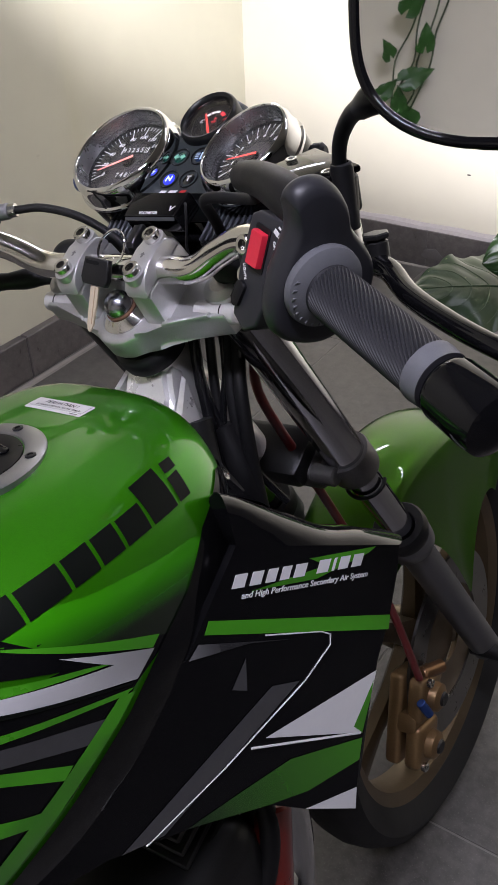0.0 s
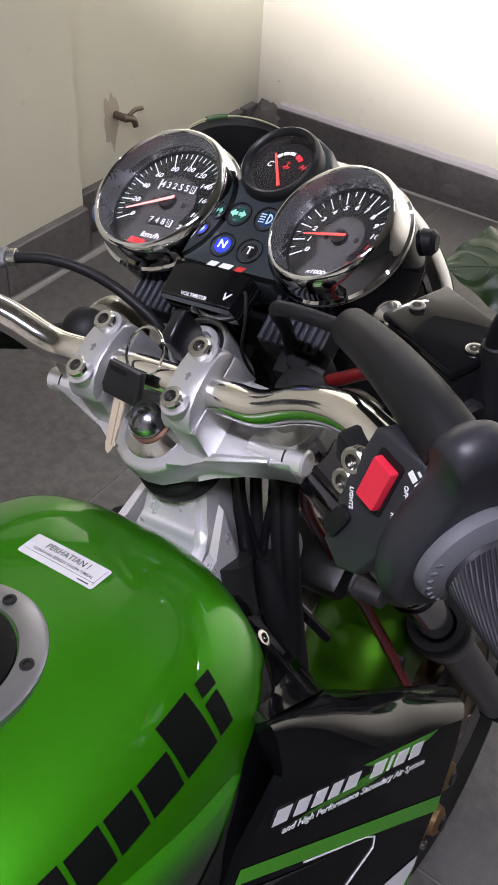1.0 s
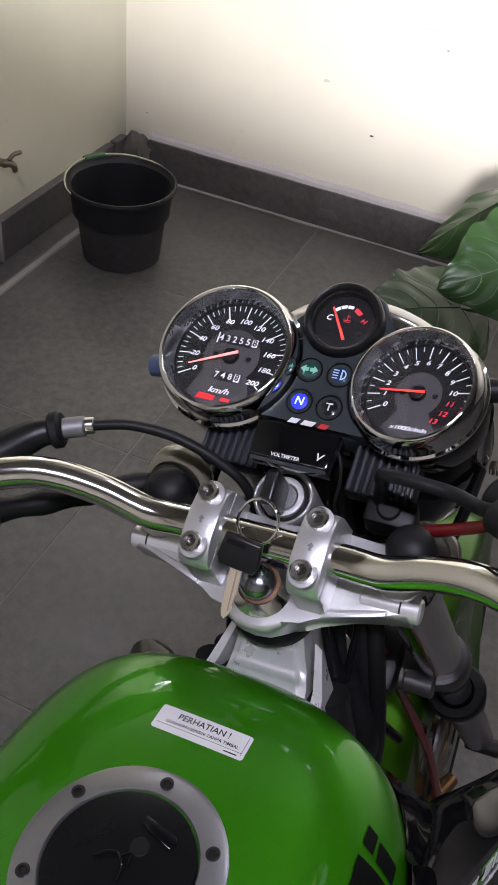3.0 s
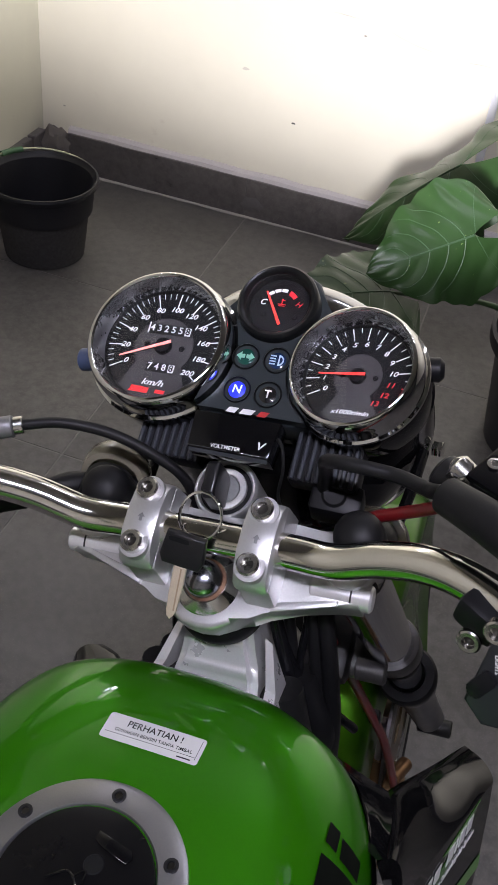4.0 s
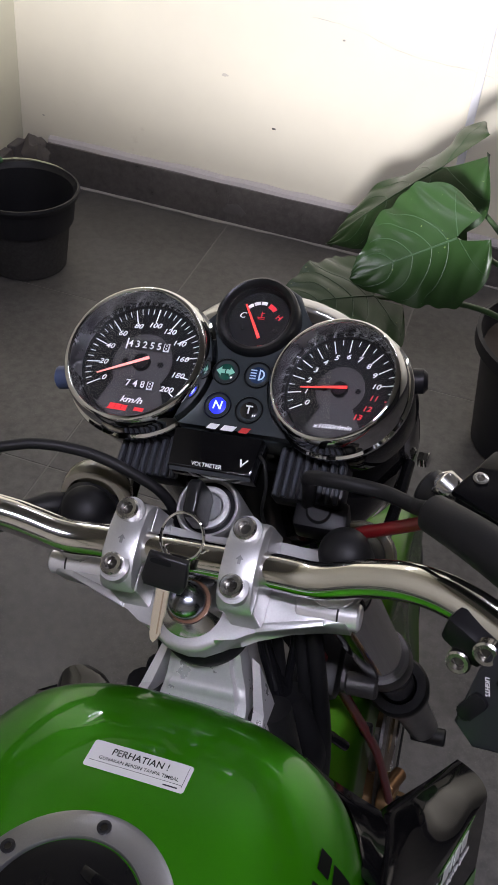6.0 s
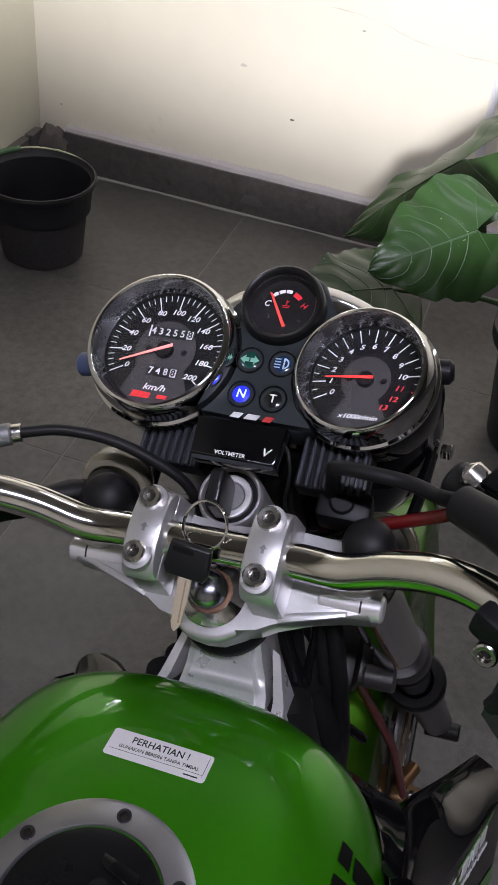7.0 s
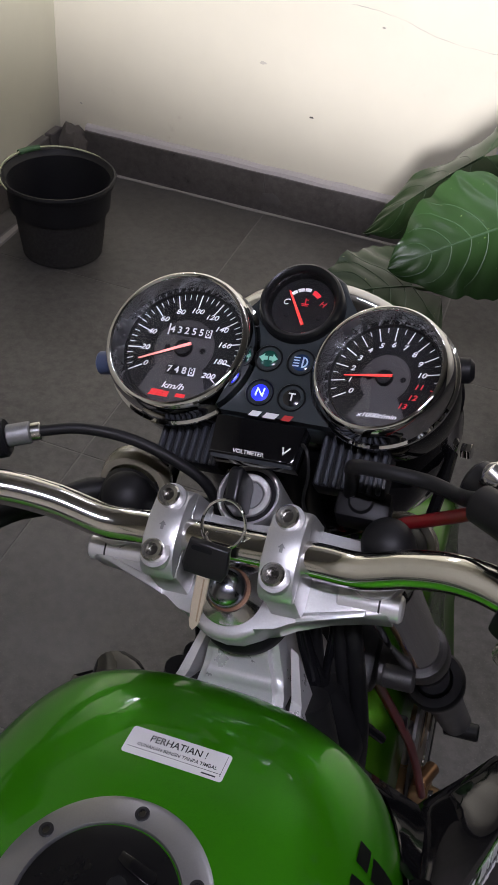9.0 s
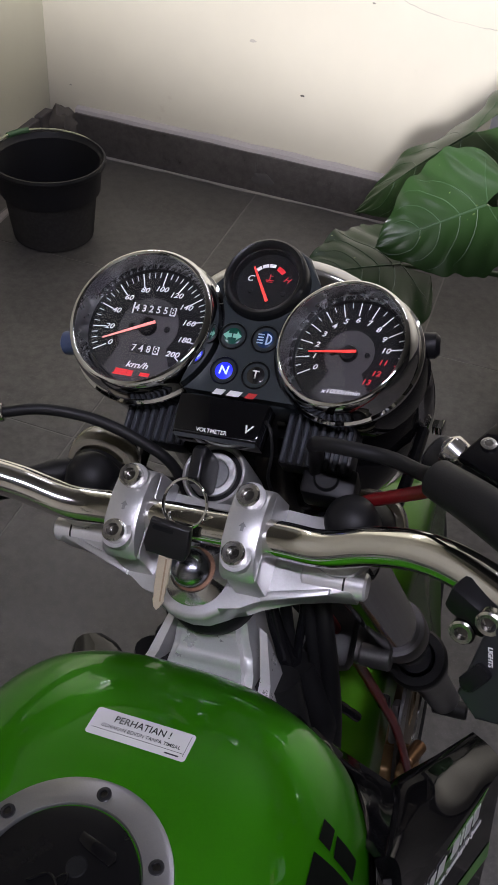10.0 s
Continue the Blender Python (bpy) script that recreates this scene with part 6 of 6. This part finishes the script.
# -- side fairing panels --
def fx(y, z):
    """How far out the flat of the fairing panel lies."""
    return 0.152 + 0.22 * (y + 0.10) - 0.10 * (z - 0.80)


def on_panel(outline, lift, s=1):
    bm = bmesh.new()
    bm.faces.new([bm.verts.new((s * (fx(y, z) + lift), y, z)) for y, z in outline])
    return bm


FAIR = [(-0.083, 0.826), (0.074, 0.728), (0.065, 0.706), (0.041, 0.668), (0.019, 0.643), (-0.002, 0.614), (-0.028, 0.573), (-0.051, 0.523), (-0.099, 0.569), (-0.129, 0.603), (-0.191, 0.640), (-0.26, 0.674), (-0.36, 0.70), (-0.36, 0.735), (-0.26, 0.735), (-0.184, 0.777), (-0.152, 0.770)]
for s in (1, -1):
    outer = [(s * fx(y, z), y, z) for y, z in FAIR]
    inner = [(s * (fx(y, z) - 0.006), y, z) for y, z in FAIR]
    bm = loft([outer, inner] if s == 1 else [inner, outer])
    bmesh.ops.bevel(bm, geom=[e for e in bm.edges if abs(e.verts[0].co.x) + abs(e.verts[1].co.x) > 0 and len(e.link_faces) == 2 and e.calc_face_angle(0) > 0.6], offset=0.0015, segments=2, affect='EDGES')
    fair = part("side_fairing", bm, BLACK_GLOSS, bike, "glossy black side fairing with green and white graphics", smooth=False)
    # bulged top of the duct from its outer edge up to a rim, and the curved arm from the rim to the tank
    edge = [Vector((fx(-0.083 + 0.157 * k, 0.826 - 0.098 * k), -0.083 + 0.157 * k, 0.826 - 0.098 * k)) for k in (i / 16 for i in range(17))]
    stations = [(0.141, -0.082, 0.868), (0.137, -0.055, 0.846), (0.132, -0.028, 0.822), (0.127, 0.000, 0.798), (0.131, 0.022, 0.776), (0.139, 0.042, 0.759), (0.150, 0.062, 0.747), (0.162, 0.090, 0.727), (0.171, 0.113, 0.709)]
    if s == -1:     # the other duct curls higher and further in
        stations[4:] = [(0.121, 0.026, 0.778), (0.121, 0.050, 0.763), (0.131, 0.072, 0.755), (0.150, 0.090, 0.750), (0.172, 0.098, 0.747)]
    rim = smooth_path(stations, 2)
    rows = []
    for k in range(9):
        u = k / 8
        rise, lift = 1 - (1 - u) ** 2.2, 0.008 * math.sin(math.pi * u)
        rows.append([(s * (p.x + (q.x - p.x) * u ** 1.35 + lift * 0.3), p.y + (q.y - p.y) * u, p.z + (q.z - p.z) * rise + lift) for p, q in zip(edge, rim)])
    rows.append([(s * (q.x - 0.004), q.y - 0.001, q.z - 0.006) for q in rim])
    rows.append([(s * (p.x - 0.008), p.y, p.z - 0.004) for p in edge])
    top = loft([list(ring) for ring in zip(*rows)])
    if s == -1:
        bmesh.ops.scale(top, vec=(0.90, 1, 1), verts=top.verts)
    part("duct_top", top, BLACK_GLOSS, fair, "glossy black duct top", angle=60)
    if s == 1:
        free = smooth_path([(0.0556, 0.0208, 0.837), (0.070, 0.018, 0.812), (0.096, 0.018, 0.790), (0.127, 0.004, 0.794)], 5)
        tied = smooth_path([(0.058, -0.020, 0.856), (0.092, -0.040, 0.850), (0.120, -0.062, 0.853), (0.141, -0.082, 0.868)], 5)
        arm = loft([[p, p.lerp(q, 0.33) + Vector((0.004, 0.002, 0.003)), p.lerp(q, 0.66) + Vector((0.003, 0.002, 0.003)), q, q - Vector((0.004, 0, 0.004)), p - Vector((0.004, 0.001, 0.003))] for p, q in zip(free, tied)])
        part("duct_arm", arm, BLACK_GLOSS, fair, "curved black arm of the duct", angle=60)
    part("front_lip", loft([[(s * fx(0.074, 0.728), 0.074, 0.728), (s * (fx(0.074, 0.728) - 0.026), 0.112, 0.708), (s * (fx(0.074, 0.728) - 0.026), 0.109, 0.703), (s * (fx(0.074, 0.728) - 0.004), 0.072, 0.724)],
                            [(s * fx(0.0, 0.614), 0.0, 0.614), (s * 0.13, 0.01, 0.62), (s * 0.13, 0.006, 0.62), (s * (fx(0, 0.614) - 0.004), -0.003, 0.614)],
                            [(s * fx(-0.051, 0.523), -0.051, 0.523), (s * 0.13, -0.04, 0.53), (s * 0.13, -0.045, 0.53), (s * (fx(-0.051, 0.523) - 0.004), -0.054, 0.523)]]), BLACK_GLOSS, fair)
    part("bracket", slab([(-0.016, -0.022), (0.016, -0.022), (0.014, 0.012), (0.0, 0.022), (-0.014, 0.012)], 0.006, frame_of((s * 0.080, -0.006, 0.822), (s * 0.75, 0.35, 0.55), (0, 1, 0)), 0.002, 2), PLASTIC, fair)
    socket_bolt(frame_of((s * 0.0845, -0.0040, 0.827), (s * 0.75, 0.35, 0.55)), 0.0065, 0.003, "bracket_bolt", fair)
    if s == 1:
        part("stripe", on_panel([(-0.125, 0.787), (0.044, 0.673), (0.038, 0.661), (-0.132, 0.779)], 0.0006), GREEN_DECAL, fair, "bright green stripe", smooth=False)
        part("stripe", on_panel([(-0.139, 0.7755), (-0.059, 0.722), (-0.099, 0.747), (-0.151, 0.769)], 0.0008), SILVER_FADE, fair, "silver flash", smooth=False)
        part("wedge", on_panel([(-0.113, 0.662), (0.013, 0.634), (-0.002, 0.614), (-0.021, 0.589)], 0.0008), WHITE_DECAL, fair, "white wedge", smooth=False)
        part("wedge", on_panel([(-0.028, 0.602), (0.007, 0.628), (-0.002, 0.614), (-0.021, 0.589)], 0.0011), GREEN_FADE, fair, smooth=False)
        part("wedge", on_panel([(-0.022, 0.584), (-0.032, 0.566), (-0.091, 0.583), (-0.129, 0.603), (-0.191, 0.640), (-0.20, 0.645), (-0.151, 0.636), (-0.097, 0.625)], 0.0006), GREEN_FADE, fair, "green fade", smooth=False)
        part("wedge", on_panel([(-0.099, 0.5695), (-0.043, 0.543), (-0.051, 0.5235)], 0.0008), WHITE_DECAL, fair, smooth=False)
        part("wedge", on_panel([(-0.126, 0.722), (-0.106, 0.738), (-0.114, 0.712)], 0.0007), GREY_DECAL, fair, smooth=False)
        part("wedge", on_panel([(-0.092, 0.699), (-0.066, 0.684), (-0.217, 0.656), (-0.25, 0.669)], 0.0006), GREY_DECAL, fair, smooth=False)
        for pts, w in (([(-0.127, 0.663), (-0.023, 0.590)], 0.0011), ([(-0.083, 0.743), (-0.032, 0.7095), (-0.024, 0.701), (-0.027, 0.692), (-0.061, 0.680), (-0.153, 0.666), (-0.232, 0.6595)], 0.0007)):
            part("pinstripe", tube([(fx(y, z) + 0.0004, y, z) for y, z in pts], w, 6, 0), WHITE_DECAL, fair, "thin white line")
        # model name as plain slanted blocks, and the line that can be read
        PA = Vector((fx(-0.098, 0.799), -0.098, 0.799))
        PB = Vector((fx(0.036, 0.7345), 0.036, 0.7345))
        px = (PB - PA).normalized()
        pn = Vector((1, -0.22, 0.10)).normalized()
        PM = Matrix((px, pn.cross(px), pn)).transposed().to_4x4()
        PM.translation = PA + pn * 0.0006
        for x0, wd in ((0.000, 0.0155), (0.0175, 0.0145), (0.0335, 0.0135), (0.0485, 0.013), (0.063, 0.0155), (0.089, 0.016), (0.1065, 0.006), (0.114, 0.0145), (0.130, 0.015)):
            part("model_mark", slab([(x0, -0.0015), (x0 + wd - 0.003, -0.0015), (x0 + wd, 0.0090), (x0 + 0.003, 0.0090)], 0.0003, PM), WHITE_DECAL, fair, "plain white block of the model name")
        part("mark_shade", slab([(0.02, -0.006), (0.09, -0.006), (0.15, 0.008), (0.16, 0.013), (0.08, 0.012), (0.10, 0.004)], 0.0002, PM @ Matrix.Translation((0, 0, -0.0003))), GREEN_FADE, fair)
        part("fairing_writing", text("and High Performance Secondary Air System", 0.0068, PM @ pose(0.0105, -0.0085, 0, 0, 0, -0.6), 0.0002, 0.2, 'LEFT', 1.14), WHITE_DECAL, fair)

# -- engine, frame tubes and exhaust glimpsed under the tank --
part("radiator", box((0.15, 0.02, 0.14), pose(0, 0.015, 0.60, -18, 0, 0), 0.004, 2), DARK, bike, "dark radiator behind the fork")
for s in (1, -1):
    part("frame_tube", tube([(s * 0.045, 0.02, 0.86), (s * 0.075, -0.02, 0.72), (s * 0.085, -0.06, 0.55), (s * 0.085, -0.10, 0.36), (s * 0.08, -0.25, 0.28)], 0.016, 16), DARK, bike)
    part("radiator_hose", tube([(s * 0.05, 0.05, 0.84), (s * 0.065, 0.045, 0.79), (s * 0.06, 0.06, 0.72), (s * 0.07, 0.05, 0.62)], 0.012, 14), RUBBER, bike)
for i, (x0, z0) in enumerate(((0.030, 0.93), (0.048, 0.92), (0.058, 0.91))):
    part("cable", tube([(x0, 0.085, z0), (x0 + 0.01, 0.062, 0.87), (x0 + 0.016, 0.05, 0.80), (x0 + 0.01, 0.06, 0.72)], 0.0045 + 0.001 * i, 10), RUBBER, bike)
for pts, r in (([(0.022, 0.080, 0.955), (0.030, 0.058, 0.90), (0.046, 0.040, 0.84), (0.052, 0.045, 0.77), (0.040, 0.05, 0.70)], 0.0052),
               ([(0.038, 0.092, 0.945), (0.052, 0.068, 0.89), (0.048, 0.052, 0.83), (0.066, 0.046, 0.76), (0.070, 0.05, 0.69)], 0.0034),
               ([(0.060, 0.095, 0.95), (0.066, 0.075, 0.90), (0.058, 0.060, 0.85), (0.074, 0.052, 0.79)], 0.0028),
               ([(-0.030, 0.085, 0.95), (-0.044, 0.060, 0.89), (-0.050, 0.050, 0.82), (-0.060, 0.055, 0.72)], 0.0050),
               ([(0.012, 0.078, 0.95), (0.040, 0.050, 0.865), (0.060, 0.060, 0.80), (0.085, 0.075, 0.75)], 0.0040)):
    part("cable", tube(pts, lambda k, r=r: r * (1 + 0.06 * math.sin(60 * k)), 10), simple("glossy black sleeve", (0.006, 0.006, 0.007), 0.22, 0, 0, 90, 0.3, 0.2, 0.4), bike)
connector = part("wiring_connector", box((0.036, 0.022, 0.032), frame_of((0.066, 0.098, 0.972), (0.1, -0.5, 0.86)), 0.004, 2), PLASTIC, bike, "black plastic wiring connector")
part("connector_cap", lathe([(0, 0.002), (0.007, 0.002), (0.0085, 0.0)], frame_of((0.066, 0.090, 0.987), (0.1, -0.5, 0.86)), 24), PLASTIC_SATIN, connector)
part("meter_wire", tube([at(0.029, -0.056, 0.004, CL), at(0.034, -0.062, 0.006, CL), at(0.036, -0.074, -0.002, CL), at(0.032, -0.086, -0.02, CL), at(0.030, -0.09, -0.05, CL)], 0.0012, 8), RUBBER, bike, "thin black wire of the voltmeter")
engine = part("engine_block", box((0.22, 0.30, 0.24), pose(0, -0.22, 0.38, 8, 0, 0), 0.03, 3), DARK, bike, "grey engine block with cooling fins")
for i in range(6):
    part("cooling_fin", box((0.17, 0.12, 0.006), pose(0, -0.11, 0.50 + 0.018 * i, 20, 0, 0), 0.002, 1), DARK, engine)
part("exhaust_pipe", tube([(0.03, -0.03, 0.52), (0.05, 0.01, 0.42), (0.06, -0.03, 0.28), (0.07, -0.20, 0.22), (0.10, -0.50, 0.24)], lambda k: 0.020 + 0.012 * k, 20), CHROME, bike, "chromed exhaust pipe")
part("shock_absorber", rod((0.10, -0.10, 0.34), (0.10, -0.06, 0.50), 0.020, 20, 0.003), simple("red lacquer", (0.16, 0.014, 0.01), 0.3, 0, 0.7), bike, "red lacquered canister")
part("lower_hose", tube([(0.085, -0.06, 0.56), (0.11, -0.085, 0.47), (0.095, -0.14, 0.36)], 0.010, 14), RUBBER, bike)
part("seat", loft([[(x * w, y, z + h * (1 - abs(x) ** 3)) for x in (-1, -0.8, -0.5, 0, 0.5, 0.8, 1)] + [(w, y, z - 0.06), (-w, y, z - 0.06)] for y, w, z, h in ((-0.44, 0.08, 0.79, 0.03), (-0.55, 0.13, 0.775, 0.03), (-0.75, 0.14, 0.79, 0.03), (-1.05, 0.10, 0.84, 0.03), (-1.12, 0.07, 0.85, 0.02))]), RUBBER, bike, "black vinyl seat")
part("tail_cover", loft([[(-0.13, y, z), (0.13, y, z), (0.11 * k, y, z - 0.14), (-0.11 * k, y, z - 0.14)] for y, z, k in ((-0.45, 0.72, 1), (-0.80, 0.75, 1), (-1.15, 0.82, 0.6))]), GREEN, bike)
rear = frame_of((0, -0.93, 0.297), (1, 0, 0), (0, 1, 0))
rw = part("rear_wheel", lathe([(0.224, -0.035), (0.232, -0.036), (0.21, 0.0), (0.232, 0.036), (0.224, 0.035), (0.20, 0.0), (0.224, -0.035)], rear, 64), BRONZE, bike, "bronze cast rear wheel")
part("tyre", lathe([(0.222, -0.035), (0.245, -0.052), (0.27, -0.055), (0.297, 0.0), (0.27, 0.055), (0.245, 0.052), (0.222, 0.035), (0.222, -0.035)], rear, 64), TYRE, rw)
part("swingarm", join(*[rod((s * 0.08, -0.42, 0.36), (s * 0.09, -0.93, 0.297), 0.022, 16) for s in (-1, 1)]), ALLOY_DULL, bike)
part("side_stand", tube([(-0.09, -0.30, 0.27), (-0.17, -0.33, 0.14), (-0.245, -0.36, -0.045)], 0.010, 12), DARK, bike, "extended side stand")

# ---- vine on the rear wall, seen in the mirror ----
vine = thing("hanging_vine", "trailing green vine hanging against the cream wall", "plant")
random.seed(21)
for k in range(4):
    pts = []
    for i in range(18):
        z = 2.70 - 0.11 * i
        pts.append((-1.10 + 0.035 * k + 0.11 * (z - 1.5) + random.uniform(-0.02, 0.02), REAR + 0.06 + random.uniform(-0.015, 0.02), z))
    part("vine_stem", tube(pts, 0.0035, 7, 4), STALK, vine)
for x, z, ln, turn in ((-1.09, 1.66, 0.13, 20), (-1.13, 1.50, 0.09, -40), (-1.05, 1.42, 0.13, 60), (-1.06, 1.32, 0.11, -20), (-1.14, 1.36, 0.10, 35), (-1.00, 1.28, 0.12, -50), (-1.09, 1.22, 0.13, 15), (-0.98, 1.12, 0.12, 40), (-1.12, 1.08, 0.11, -35), (-1.03, 1.00, 0.13, -10), (-1.14, 0.92, 0.11, 25), (-1.06, 0.86, 0.10, -15), (-1.00, 1.54, 0.11, -15), (-1.10, 1.80, 0.11, 30), (-0.98, 1.86, 0.12, 50), (-1.04, 1.95, 0.10, -60), (-0.95, 2.10, 0.12, 10), (-0.97, 2.3, 0.12, -30), (-0.93, 2.5, 0.12, 40)):
    bm = leaf_mesh(ln * 0.82, ln * 0.68, 0.2, 0.15, int(z * 100), 16, 6)
    bmesh.ops.transform(bm, matrix=Matrix.Translation((x, REAR + 0.09, z)) @ Matrix.Rotation(radians(turn), 4, 'Y') @ pose(0, 0, 0, 65, 0, 180) @ Matrix.Rotation(radians(180), 4, 'Y'), verts=bm.verts)
    part("leaf", bm, VINE, vine, angle=80)
